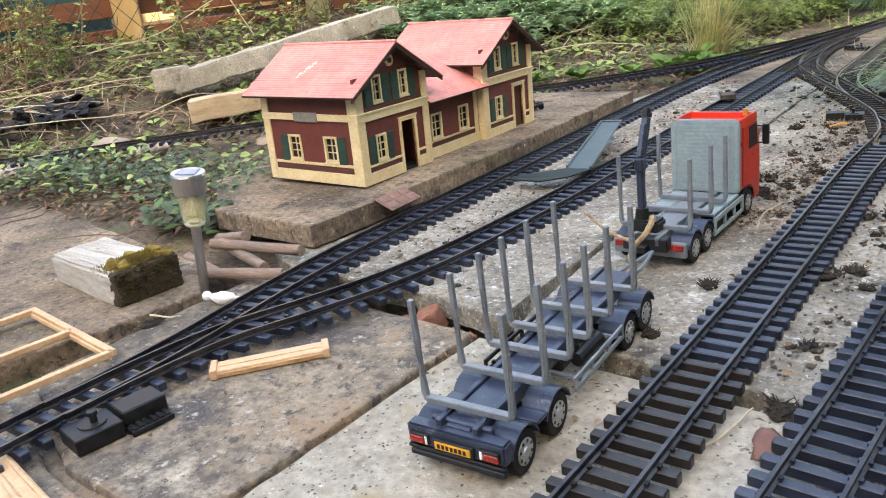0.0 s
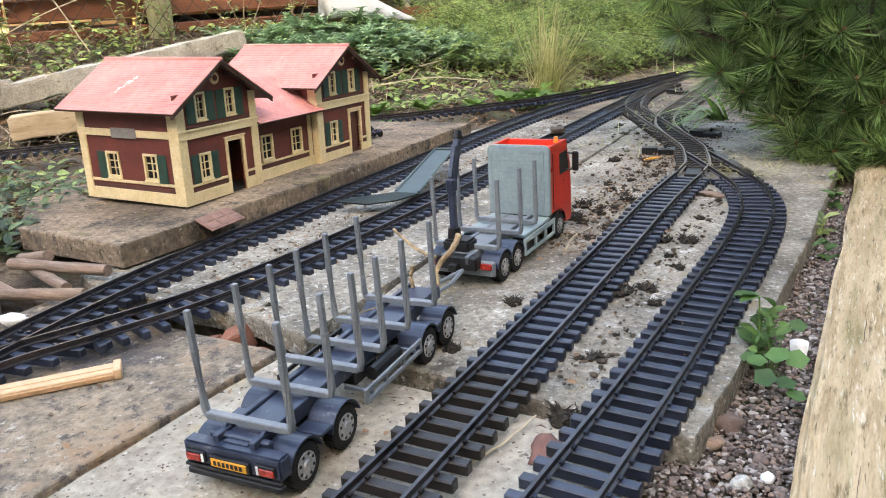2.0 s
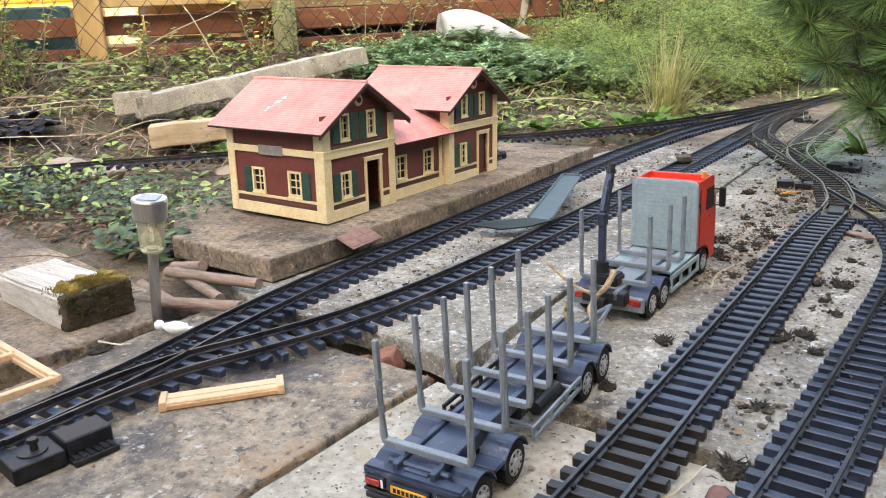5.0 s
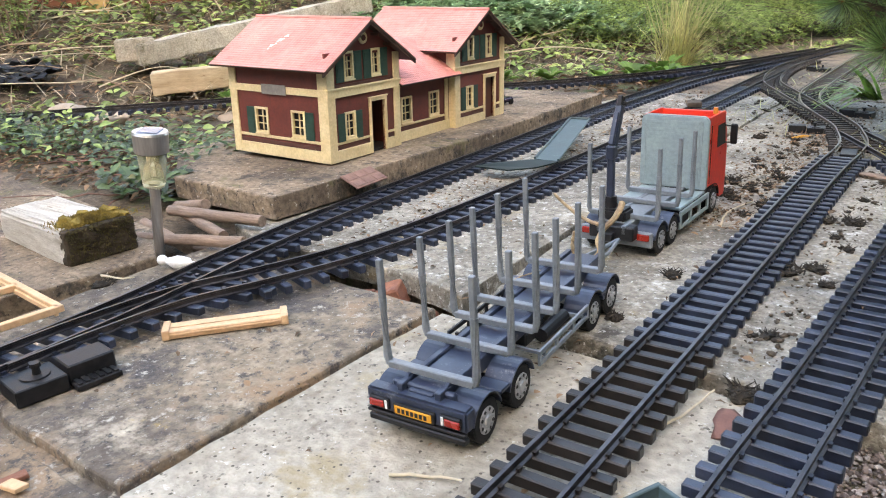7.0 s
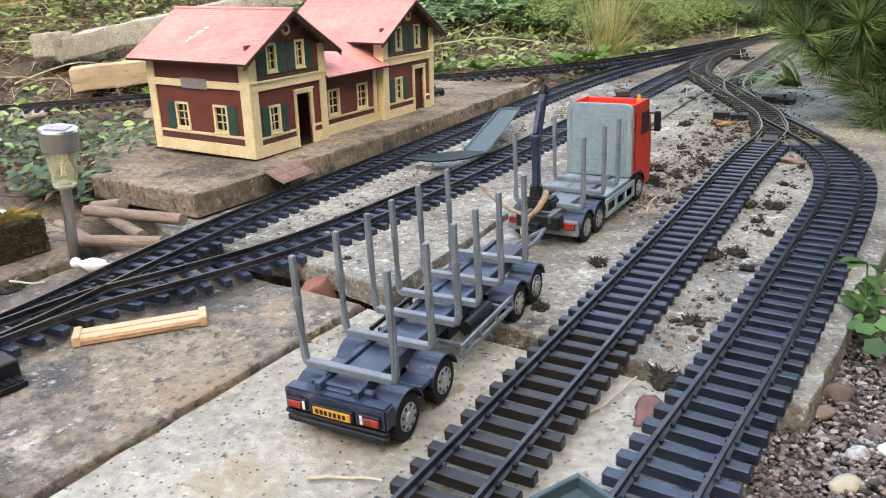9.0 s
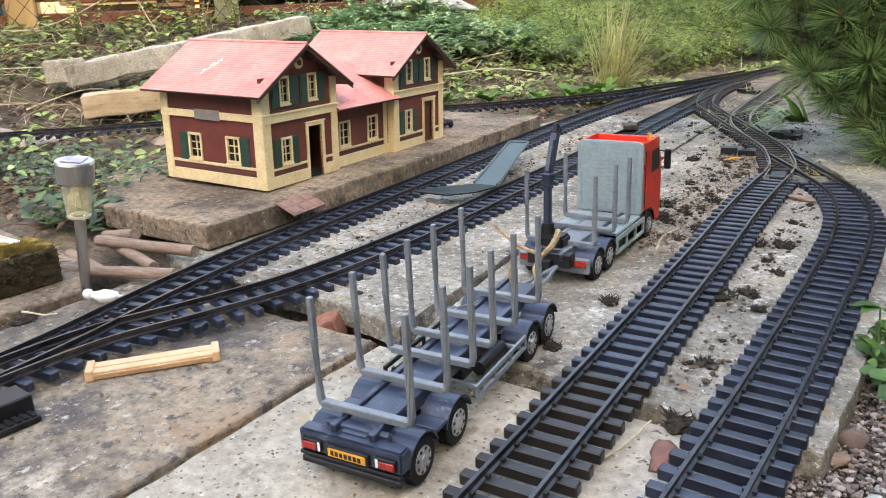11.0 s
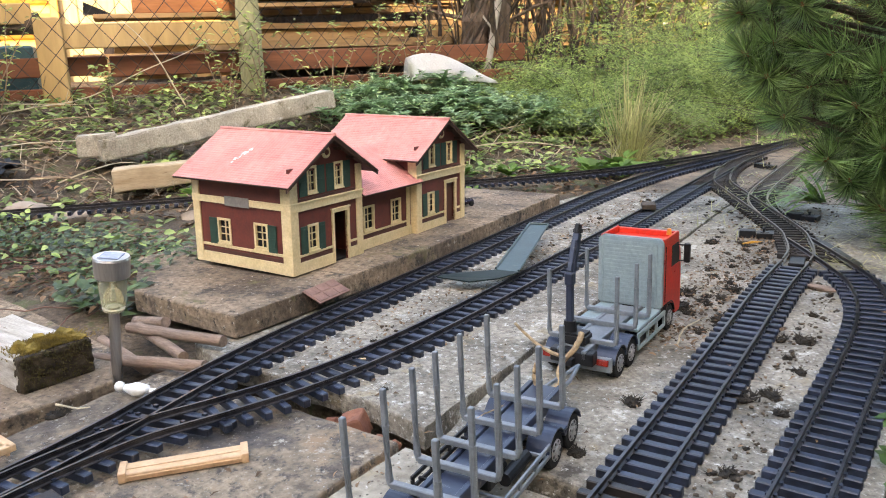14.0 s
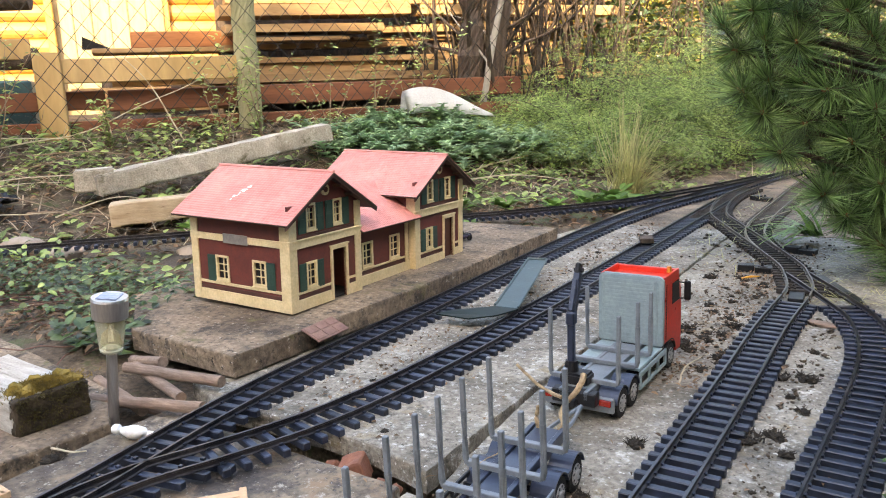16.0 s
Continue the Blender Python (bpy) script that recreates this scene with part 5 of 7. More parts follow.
def point_motor(x, y, turn, full=True, z=-0.005):
    root = thing("point_motor", "black plastic point motor box beside the rails" if full else "small black point motor box at the far junction", "point motor", "point motors", m=pose(x, y, z, 0, 0, turn))
    bm = bmesh.new()
    bx(bm, -0.022, 0.022, -0.050, -0.002, 0.0, 0.017, 0.0012)
    part("lower_case", bm, BLACK, root)
    bm = bmesh.new()
    bx(bm, -0.016, 0.018, 0.000, 0.046, 0.0, 0.022, 0.0015)
    part("upper_case", bm, BLACK, root)
    bm = bmesh.new()
    cyl(bm, (0.0, -0.024, 0.017), (0.0, -0.024, 0.0185), 0.014, 0.0135, 20)
    cyl(bm, (0.0, -0.022, 0.0185), (0.0, -0.022, 0.027), 0.004, 0.0035, 10)
    cyl(bm, (0.0, -0.022, 0.026), (0.0, -0.022, 0.030), 0.0055, 0.005, 10)
    part("lever", bm, BLACK, root)
    bm = bmesh.new()
    bx(bm, 0.018, 0.034, 0.0, 0.044, 0.0, 0.006, 0.0008)
    strip = part("terminal_strip", bm, BLACK, root)
    for k in range(6):
        bm = bmesh.new()
        bx(bm, 0.019, 0.033, 0.002 + 0.007 * k, 0.006 + 0.007 * k, 0.006, 0.008)
        part("terminal", bm, BLACK, strip)
    return root


point_motor(-0.742, 0.312, -8)
for x, y, a in ((-0.376, 1.790, 100), (-0.315, 2.02, 80), (-0.765, 3.20, 60), (-0.560, 2.86, 70), (-0.905, 2.86, 50)):
    pm = point_motor(x, y, a, False, 0.0)
    pm.scale = (0.75, 0.75, 0.75)
bm = bmesh.new()
bx(bm, -0.014, 0.014, -0.055, 0.055, 0.001, 0.0085, 0.001)
solid("points_plate", bm, BLACK, "black plastic base plate between the rails of the points", "points plate", m=pose(-0.262, 1.615, 0.0, 0, 0, 5))
bm = bmesh.new()
prism(bm, [(-0.262, 1.815, 0.0), (-0.232, 1.775, 0.0), (-0.150, 1.612, 0.0), (-0.146, 1.585, 0.0), (-0.166, 1.592, 0.0), (-0.250, 1.760, 0.0)], (0, 0, 0.008))
solid("points_box", bm, BLACK, "long black plastic lever cover beside the points", "points cover")
bm = bmesh.new()
bx(bm, -0.017, 0.017, -0.024, 0.024, 0.0, 0.012, 0.0015)
for v in bm.verts:
    v.co += 0.0015 * noise.noise_vector(v.co * 60)
solid("wood_offcut", bm, DARKBARK, "small brown-grey wood offcut lying across the rails", "wood", m=pose(-0.670, 1.945, 0.0185, 0, 0, 22))
bm = bmesh.new()
rock(bm, (0, 0, 0), 0.024, 0.012, 0.005, 78, rough=0.6)
solid("bark_piece", bm, LOG, "curled reddish bark piece between two tracks", "bark", smooth=True, m=pose(-0.196, 1.425, 0.004, 0, 0, 10))
bm = bmesh.new()
tube(bm, [(-0.384, 1.70, 0.003), (-0.368, 1.718, 0.006), (-0.352, 1.735, 0.003)], 0.0034, 6, 0.7)
solid("plastic_scrap", bm, YELLOW, "yellow plastic scrap lying among the litter", "scrap")


def kit_frame():
    root = thing("model_lattice", "tan plastic lattice from a broken model kit lying across rails", "model part", m=pose(-0.88, 0.390, 0.010, 0, 0, -6.5))
    bars = [((-0.258, 0.0), (0.004, 0.0)), ((0.0, 0.0), (0.001, -0.20)), ((-0.252, 0.0), (-0.255, -0.22)), ((-0.117, 0.0), (-0.122, -0.21)), ((-0.258, -0.13), (0.0, -0.13))]
    for k, ((ax, ay), (bx_, by)) in enumerate(bars):
        bm = bmesh.new()
        a, b = Vector((ax, ay, 0)), Vector((bx_, by, 0))
        m = Matrix.Translation((a + b) / 2) @ Matrix.Rotation(math.atan2(by - ay, bx_ - ax), 4, "Z")
        h = (b - a).length / 2
        bx(bm, -h, h, -0.0045, 0.0045, 0.0, 0.008, 0.0008, m)
        bx(bm, -h, h, -0.007, -0.003, -0.003, 0.003, 0.0006, m)
        part("frame_bar", bm, TAN, root)


kit_frame()
for k, (x, y, a, L) in enumerate(((-0.745, 0.208, -8, 0.10), (-0.70, 0.185, -10, 0.09))):
    bm = bmesh.new()
    bx(bm, -L, L, -0.008, 0.008, 0.0, 0.012, 0.001)
    bx(bm, -L, L, 0.002, 0.006, 0.012, 0.0135, 0.0005)
    solid("plastic_strip", bm, TAN, "tan plastic strip lying on the near slab", "model part", m=pose(x, y, -0.007, 0, 0, a))
for k in range(14):
    rnd = random.Random(70 + k)
    bm = bmesh.new()
    bx(bm, -0.010, 0.010, -0.006, 0.006, 0, 0.004, 0.0006)
    solid("model_chip", bm, TAN if k % 3 else TERRA, "small broken chip of model building plastic", "model part", "broken model chips", m=pose(-0.66 + 0.10 * rnd.random(), 0.135 + 0.07 * rnd.random(), -0.007 + 0.002 * (k % 3), rnd.uniform(-8, 8), rnd.uniform(-8, 8), rnd.uniform(0, 180)))

# slate-coloured sheet bridging two tracks
sh = thing("plastic_sheet", "bent blue-grey plastic sheet lying across two tracks", "model part")
# the flap's dark green carries the shadow beneath the sheet's front
bm = bmesh.new()
prism(bm, [(-0.806, 1.147, 0.0215), (-0.736, 1.145, 0.0215), (-0.699, 1.182, 0.022), (-0.676, 1.223, 0.0255), (-0.722, 1.215, 0.0275), (-0.788, 1.175, 0.0235)], (0, 0, 0.0025))
part("front_flap", bm, mat("shaded_green_plastic", (0.012, 0.020, 0.018), (0.028, 0.042, 0.038), 30, 0.5, 0.1, spec=0.2), sh, "bent flap, dark green with the shadow under the sheet in its colour")
bm = bmesh.new()
prism(bm, [(-0.721, 1.216, 0.0280), (-0.678, 1.224, 0.0260), (-0.762, 1.535, 0.045), (-0.800, 1.520, 0.047)], (0, 0, 0.0025))
part("long_panel", bm, SLATE, sh)
bm = bmesh.new()
for a, b in (((-0.678, 1.226, 0.030), (-0.762, 1.535, 0.049)), ((-0.721, 1.218, 0.032), (-0.800, 1.520, 0.051)), ((-0.762, 1.535, 0.049), (-0.800, 1.520, 0.051))):
    tube(bm, [a, b], 0.0025, 6)
part("raised_lip", bm, SLATE, sh)

tray = thing("plastic_tray", "shallow blue-grey plastic tray between two tracks", "tray", m=pose(-0.188, 0.335, -0.006, 0, 0, -25))
bm = bmesh.new()
bx(bm, -0.034, 0.034, -0.075, 0.075, 0.014, 0.018, 0.001)
part("tray_floor", bm, SLATE, tray)
bm = bmesh.new()
for x0, x1, y0, y1 in ((-0.037, -0.033, -0.078, 0.078), (0.033, 0.037, -0.078, 0.078), (-0.033, 0.033, -0.078, -0.074), (-0.033, 0.033, 0.074, 0.078)):
    bx(bm, x0, x1, y0, y1, 0.0, 0.027, 0.0008)
part("tray_rim", bm, SLATE, tray)

bm = bmesh.new()
bx(bm, -0.016, 0.016, -0.014, 0.014, -0.028, 0.004, 0.002)
bmesh.ops.subdivide_edges(bm, edges=bm.edges[:], cuts=3, use_grid_fill=True)
for v in bm.verts:
    v.co += 0.003 * noise.noise_vector(v.co * 60)
solid("brick_piece", bm, TERRA, "broken red brick lying in the gap between slabs", "brick", m=pose(-0.622, 0.665, -0.012, 12, -18, 20))
for k, (x, y) in enumerate(((-0.575, 0.662), (-0.555, 0.658), (-0.66, 0.672))):
    bm = bmesh.new()
    rock(bm, (0, 0, 0), 0.012, 0.009, 0.008, 90 + k)
    solid("brick_piece", bm, TERRA, "small red brick fragment lying in the gap", "brick", m=pose(x, y, -0.028))

# dark red panel leaning on the platform edge
pn = thing("kit_piece", "dark red plastic wall panel leaning against the platform edge", "model part", m=Matrix.Translation((-0.905, 0.955, 0.036)) @ Matrix.Rotation(radians(2), 4, "Z") @ Matrix.Rotation(radians(24), 4, "Y") @ Matrix.Scale(0.85, 4))
FADED = mat("faded_red_plastic", (0.20, 0.105, 0.08), (0.31, 0.18, 0.14), 60, 0.75, 0.2)
bm = bmesh.new()
bx(bm, -0.024, 0.024, -0.048, 0.048, -0.0015, 0.0015, 0.0006)
base_ = part("backing", bm, FADED, pn)
for i in range(2):
    for j in range(3):
        bm = bmesh.new()
        bx(bm, -0.021 + 0.022 * i, -0.002 + 0.022 * i, -0.045 + 0.031 * j, -0.017 + 0.031 * j, 0.0015, 0.0030, 0.0006)
        part("raised_field", bm, FADED, base_)

# a toppled figurine, kept as one plain shape
bm = bmesh.new()
rock(bm, (0, 0, 0.006), 0.015, 0.007, 0.006, 5, Matrix.Identity(4), 2, 0.25)
rock(bm, (-0.019, 0.0, 0.006), 0.005, 0.005, 0.005, 6, Matrix.Identity(4), 2, 0.1)
rock(bm, (0.020, 0.002, 0.004), 0.012, 0.004, 0.0035, 7, Matrix.Identity(4), 2, 0.2)
solid("toy_figurine", bm, WHITEPL, "plain white toppled toy figurine lying beside the rails", "figurine", smooth=True, m=pose(-0.910, 0.574, -0.003, 0, 0, 12) @ Matrix.Scale(1.45, 4))

# small dark toy car behind the station
def toy_car():
    root = thing("toy_car", "dark purple vintage toy car parked beside the station", "toy car", m=pose(-1.062, 1.665, 0.044, 0, 0, 75))
    bm = bmesh.new()
    bx(bm, -0.034, 0.034, -0.012, 0.012, 0.006, 0.018, 0.004, seg=3)
    body = part("body", bm, mat("dark_purple_paint", (0.02, 0.015, 0.03), (0.05, 0.035, 0.06), 50, 0.25, 0.02), root)
    bm = bmesh.new()
    bx(bm, -0.024, 0.008, -0.0105, 0.0105, 0.017, 0.030, 0.005, seg=3)
    part("cabin", bm, DARK, root)
    for x in (-0.022, 0.022):
        for s in (-1, 1):
            bm = bmesh.new()
            cyl(bm, (x, s * 0.010, 0.007), (x, s * 0.014, 0.007), 0.007, 0.0068, 16)
            part("wheel", bm, TYRE, root)
    for s in (-1, 1):
        bm = bmesh.new()
        bmesh.ops.create_uvsphere(bm, u_segments=10, v_segments=6, radius=0.003, matrix=Matrix.Translation((-0.034, s * 0.009, 0.014)))
        part("headlight", bm, STEEL, root)
    bm = bmesh.new()
    bx(bm, -0.037, -0.034, -0.013, 0.013, 0.006, 0.009, 0.001)
    part("bumper", bm, STEEL, root, "chrome bumper")


toy_car()

# forked branch lying over the drawbar
BARETWIG = mat("pale_bare_twig", (0.20, 0.125, 0.065), (0.52, 0.38, 0.22), 60, 0.8, 0.5, fine=4)
br = thing("branch", "pale dry forked twig lying over the trailer's front", "branch")
for pts, r, tp in (([(-0.455, 0.782, 0.102), (-0.436, 0.778, 0.090), (-0.420, 0.775, 0.082), (-0.404, 0.772, 0.078), (-0.388, 0.770, 0.075)], 0.0018, 1.3),
                   ([(-0.377, 0.800, 0.096), (-0.378, 0.785, 0.084), (-0.386, 0.770, 0.072), (-0.390, 0.762, 0.060), (-0.384, 0.755, 0.049), (-0.393, 0.747, 0.041), (-0.402, 0.742, 0.043), (-0.408, 0.740, 0.048)], 0.0038, 0.62),
                   ([(-0.408, 0.742, 0.073), (-0.411, 0.741, 0.060), (-0.408, 0.740, 0.048), (-0.407, 0.738, 0.042)], 0.0026, 0.9),
                   ([(-0.404, 0.741, 0.043), (-0.384, 0.731, 0.030), (-0.366, 0.721, 0.016)], 0.0021, 0.6),
                   ([(-0.406, 0.738, 0.044), (-0.414, 0.68, 0.048), (-0.418, 0.62, 0.056)], 0.0012, 0.5)):
    bm = bmesh.new()
    dense = smoothpath(pts, 0.005)
    tube(bm, [p + 0.0010 * noise.noise_vector(p * 120) for p in dense], r, 7, tp)
    part("limb", bm, BARETWIG, br)
for pts in ([(-0.235, 0.500, -0.004), (-0.215, 0.55, -0.003), (-0.204, 0.60, 0.0)], [(-0.375, 0.36, -0.005), (-0.345, 0.375, -0.005), (-0.322, 0.383, -0.005)], [(-0.70, 0.80, 0.006), (-0.725, 0.79, 0.006), (-0.76, 0.80, 0.006)], [(-0.975, 0.50, 0.0), (-0.94, 0.505, 0.0), (-0.92, 0.515, 0.002)], [(-0.335, 1.05, 0.003), (-0.345, 1.12, 0.004), (-0.33, 1.20, 0.003)], [(-0.48, 2.40, 0.01), (-0.40, 2.62, 0.02), (-0.37, 2.7, 0.02)]):
    bm = bmesh.new()
    dense = smoothpath(pts, 0.008)
    tube(bm, [p + 0.0012 * noise.noise_vector(p * 90) for p in dense], 0.0016, 6, 0.5)
    solid("twig", bm, STRAW, "thin dry twig lying on the concrete", "twig", "fallen twigs")


# ---- planting ----
class Foliage:
    """Many small leaves gathered in one mesh."""

    def __init__(self):
        self.v, self.f = [], []

    def leaf(self, p, d, up, L, W, fold=0.25, droop=0.2):
        d = d.normalized()
        s = d.cross(up)
        s = s.normalized() if s.length > 1e-4 else Vector((1, 0, 0))
        n = s.cross(d)
        o = len(self.v)
        if W > 0.006:
            row = []
            for t, w in ((0.22, 0.40), (0.5, 0.5), (0.78, 0.30)):
                c = p + d * L * t - n * L * droop * t * t
                row.append((c + s * W * w + n * W * fold * w * 2, c, c - s * W * w + n * W * fold * w * 2))
            self.v += [p] + [q for r3 in row for q in r3] + [p + d * L - n * L * droop]
            self.f += [(o, o + 1, o + 2), (o, o + 2, o + 3)]
            for k in (1, 4):
                self.f += [(o + k, o + k + 3, o + k + 4, o + k + 1), (o + k + 1, o + k + 4, o + k + 5, o + k + 2)]
            self.f += [(o + 7, o + 10, o + 8), (o + 8, o + 10, o + 9)]
            return
        m = p + d * L * 0.45
        self.v += [p, m + s * W * 0.5 + n * W * fold, m, m - s * W * 0.5 + n * W * fold, p + d * L - n * L * droop]
        self.f += [(o, o + 1, o + 2), (o, o + 2, o + 3), (o + 1, o + 4, o + 2), (o + 2, o + 4, o + 3)]

    def sliver(self, p, d, L, W):
        d = d.normalized()
        w = d.cross(Vector((0.4, -0.7, 0.6)))
        w = w.normalized() * W * 0.5 if w.length > 1e-4 else Vector((W * 0.5, 0, 0))
        m, o = p + d * L * 0.45, len(self.v)
        self.v += [p, m + w, p + d * L - Vector((0, 0, L * 0.15)), m - w]
        self.f.append((o, o + 1, o + 2, o + 3))

    def lobed(self, p, d, up, L, W):
        d = d.normalized()
        s = d.cross(up).normalized()
        for k in range(3):
            q = p + d * L * (0.15 + 0.25 * k)
            for g in (-1, 1):
                self.leaf(q, d * 0.7 + s * g, up, W * (0.75 - 0.12 * k), W * 0.32)
        self.leaf(p, d, up, L, W * 0.34)

    def blade(self, p, d, L, W, bend, n=5):
        d = d.normalized()
        s = d.cross(Vector((0, 0, 1)))
        s = s.normalized() if s.length > 1e-3 else Vector((1, 0, 0))
        o = len(self.v)
        q = p.copy()
        for i in range(n + 1):
            w = W * (1 - (i / n) ** 2) + W * 0.05
            self.v += [q + s * w * 0.5, q - s * w * 0.5]
            d = (d + Vector((0, 0, -bend / n))).normalized()
            q = q + d * L / n
        for i in range(n):
            a = o + 2 * i
            self.f.append((a, a + 1, a + 3, a + 2))

    def round(self, p, nrm, r, lobes=5):
        q = nrm.to_track_quat("Z", "Y")
        o = len(self.v)
        self.v.append(p)
        n = 15
        for i in range(n):
            a = 2 * math.pi * i / n
            rr = r * (1 + 0.13 * math.cos(a * lobes))
            self.v.append(p + q @ Vector((rr * math.cos(a), rr * math.sin(a), r * 0.12)))
        for i in range(n):
            self.f.append((o, o + 1 + i, o + 1 + (i + 1) % n))

    def mesh(self, name, material):
        me = bpy.data.meshes.new(name)
        me.from_pydata(self.v, [], self.f)
        me.materials.append(material)
        return me


def rdir(r, up=0.6):
    a = r.random() * 6.2832
    return Vector((math.cos(a), math.sin(a), r.uniform(up - 0.5, up + 0.5))).normalized()


def stems(bm, lines, r, taper=0.4, n=5):
    for pts in lines:
        tube(bm, pts, r, n, taper)


# ivy left of the platform
rnd = random.Random(11)
fo, st_lines = Foliage(), []
for k in range(2300):
    t = rnd.random()
    x = -1.26 - 0.95 * t
    y = 0.80 + (0.43 - 0.20 * t) * rnd.random()
    if y < 0.86 + 0.06 * noise.noise(Vector((x * 6, 0, 2))) and rnd.random() < 0.7:
        continue
    h = 0.5 + 0.5 * noise.noise(Vector((x * 5, y * 5, 7)))
    if h < 0.42:
        continue
    z = ground_z(x, y) + 0.004 + rnd.random() * (0.03 + 0.06 * h)
    big = rnd.random() < 0.12
    fo.leaf(Vector((x, y, z)), rdir(rnd, 0.2), Vector((rnd.uniform(-.5, .5), rnd.uniform(-.9, .1), 1)), rnd.uniform(0.026, 0.036) if big else rnd.uniform(0.010, 0.021), rnd.uniform(0.008, 0.015), 0.15)
for k in range(110):
    x, y = rnd.uniform(-1.38, -1.20), rnd.uniform(0.74, 0.83)
    fo.leaf(Vector((x, y, 0.0 + 0.05 * rnd.random())), rdir(rnd, 0.4), Vector((0, -0.4, 1)), rnd.uniform(0.018, 0.036), rnd.uniform(0.012, 0.024), 0.15)
fo2 = Foliage()
for k in range(230):
    x = -1.26 - 0.95 * rnd.random()
    y = 0.79 + 0.36 * rnd.random()
    fo2.leaf(Vector((x, y, ground_z(x, y) + 0.01 + 0.075 * rnd.random())), rdir(rnd, 0.25), Vector((rnd.uniform(-.5, .5), rnd.uniform(-.9, .1), 1)), rnd.uniform(0.014, 0.034), rnd.uniform(0.009, 0.020), 0.15)
tagged(new("ivy_tips", fo2.mesh("ivy_tips", WEED)), "paler yellow-green young leaves among the ivy", "ivy", kind="stuff")
tagged(new("ivy", fo.mesh("ivy", IVY)), "trailing dark green ivy over the soil beside the platform", "ivy", kind="stuff")
for k in range(40):
    a = Vector((rnd.uniform(-2.0, -1.2), rnd.uniform(0.78, 1.15), 0))
    pts = []
    d = rdir(rnd, 0)
    for i in range(9):
        pts.append(Vector((a.x, a.y, ground_z(a.x, a.y) + 0.02 + 0.02 * noise.noise(a * 8))))
        d = (d + 0.5 * noise.noise_vector(a * 9 + Vector((k, 0, 0)))).normalized()
        a = a + Vector((d.x, d.y, 0)) * 0.035
    bm = bmesh.new()
    tube(bm, pts, 0.0018, 5, 0.5)
    solid("ivy_runner", bm, RUNNER, "thin red-brown ivy runner creeping over the soil", "ivy stem", "ivy runners")

fo = Foliage()
for k in range(1500):
    x, y = -1.24 - 0.97 * rnd.random(), 0.76 + 0.45 * rnd.random()
    fo.leaf(Vector((x, y, ground_z(x, y) + 0.004 + 0.02 * rnd.random())), rdir(rnd, 0.1), Vector((rnd.uniform(-.4, .4), rnd.uniform(-.4, .3), 1)), rnd.uniform(0.010, 0.030), rnd.uniform(0.005, 0.014), 0.25)
tagged(new("leaf_litter", fo.mesh("leaf_litter", DEADLEAF)), "brown dead leaves lying between the ivy", "leaf litter", kind="stuff")
# low weeds on the rising bank
fo = Foliage()
for k in range(9500):
    a, s = rnd.uniform(-1.3, 3.2), 0.12 + 1.1 * rnd.random()
    p = at(a, s, 0)
    h = noise.noise(Vector((p.x * 3.1, p.y * 3.1, 4)))
    if (h < -0.12 and rnd.random() < 0.85) or (-0.6 < a < 0.16 and 0.28 < s < 0.62 and rnd.random() < 0.9):
        continue
    z = ground_z(p.x, p.y)
    p.z = z + 0.008 + rnd.random() * 0.05 * (0.4 + max(0, h) * 2)
    fo.leaf(p, rdir(rnd, 0.35), Vector((rnd.uniform(-.4, .4), rnd.uniform(-.6, .2), 1)), rnd.uniform(0.018, 0.05), rnd.uniform(0.008, 0.026), 0.2)
tagged(new("weeds", fo.mesh("weeds", WEED)), "low mixed green weeds covering the bank", "weeds", kind="stuff")
fo = Foliage()
for k in range(6000):
    a, s = rnd.uniform(-1.3, 3.2), -0.25 + 1.5 * rnd.random()
    p = at(a, s, 0)
    if p.x > -1.0 and p.y < 2.3:
        continue
    p.z = ground_z(p.x, p.y) + 0.012
    fo.leaf(p, rdir(rnd, 0.0), Vector((rnd.uniform(-.3, .3), rnd.uniform(-.3, .3), 1)), rnd.uniform(0.015, 0.04), rnd.uniform(0.008, 0.02), 0.25)
tagged(new("leaf_litter", fo.mesh("leaf_litter", DEADLEAF)), "brown dead leaves scattered over the soil", "leaf litter", kind="stuff")
fo = Foliage()
for k in range(4300):
    p = at(rnd.uniform(-1.3, 3.0), 0.05 + 1.2 * rnd.random(), 0)
    if p.x > -1.42 and p.y < 2.3:
        continue
    p.z = ground_z(p.x, p.y) + 0.015 + 0.05 * rnd.random() ** 2
    fo.blade(p, rdir(rnd, 0.1), rnd.uniform(0.05, 0.20), rnd.uniform(0.002, 0.0045), rnd.uniform(0.0, 0.4), 3)
tagged(new("dry_stems", fo.mesh("dry_stems", DRYSTEM)), "pale dry stems and twigs lying over the bank", "dry stems", kind="stuff")
# lobed blue-green plants behind the station
POPPY = leaf_mat("blue_green_leaf", (0.20, 0.34, 0.16), (0.40, 0.53, 0.31), 0.6)
for k in range(46):
    a, s = rnd.uniform(1.20, 2.40), rnd.uniform(0.52, 0.98)
    p = at(a, s, 0)
    p.z = ground_z(p.x, p.y)
    fo = Foliage()
    for i in range(22):
        d = rdir(rnd, 0.7)
        q = p + Vector((rnd.uniform(-.10, .10), rnd.uniform(-.10, .10), rnd.random() * 0.10))
        fo.lobed(q, d, Vector((0, 0, 1)), rnd.uniform(0.06, 0.11), rnd.uniform(0.045, 0.075))
    tagged(new("leafy_plant", fo.mesh("leafy_plant", POPPY)), "blue-green plant with deeply lobed leaves behind the station", "plant", "lobed plants behind the station")
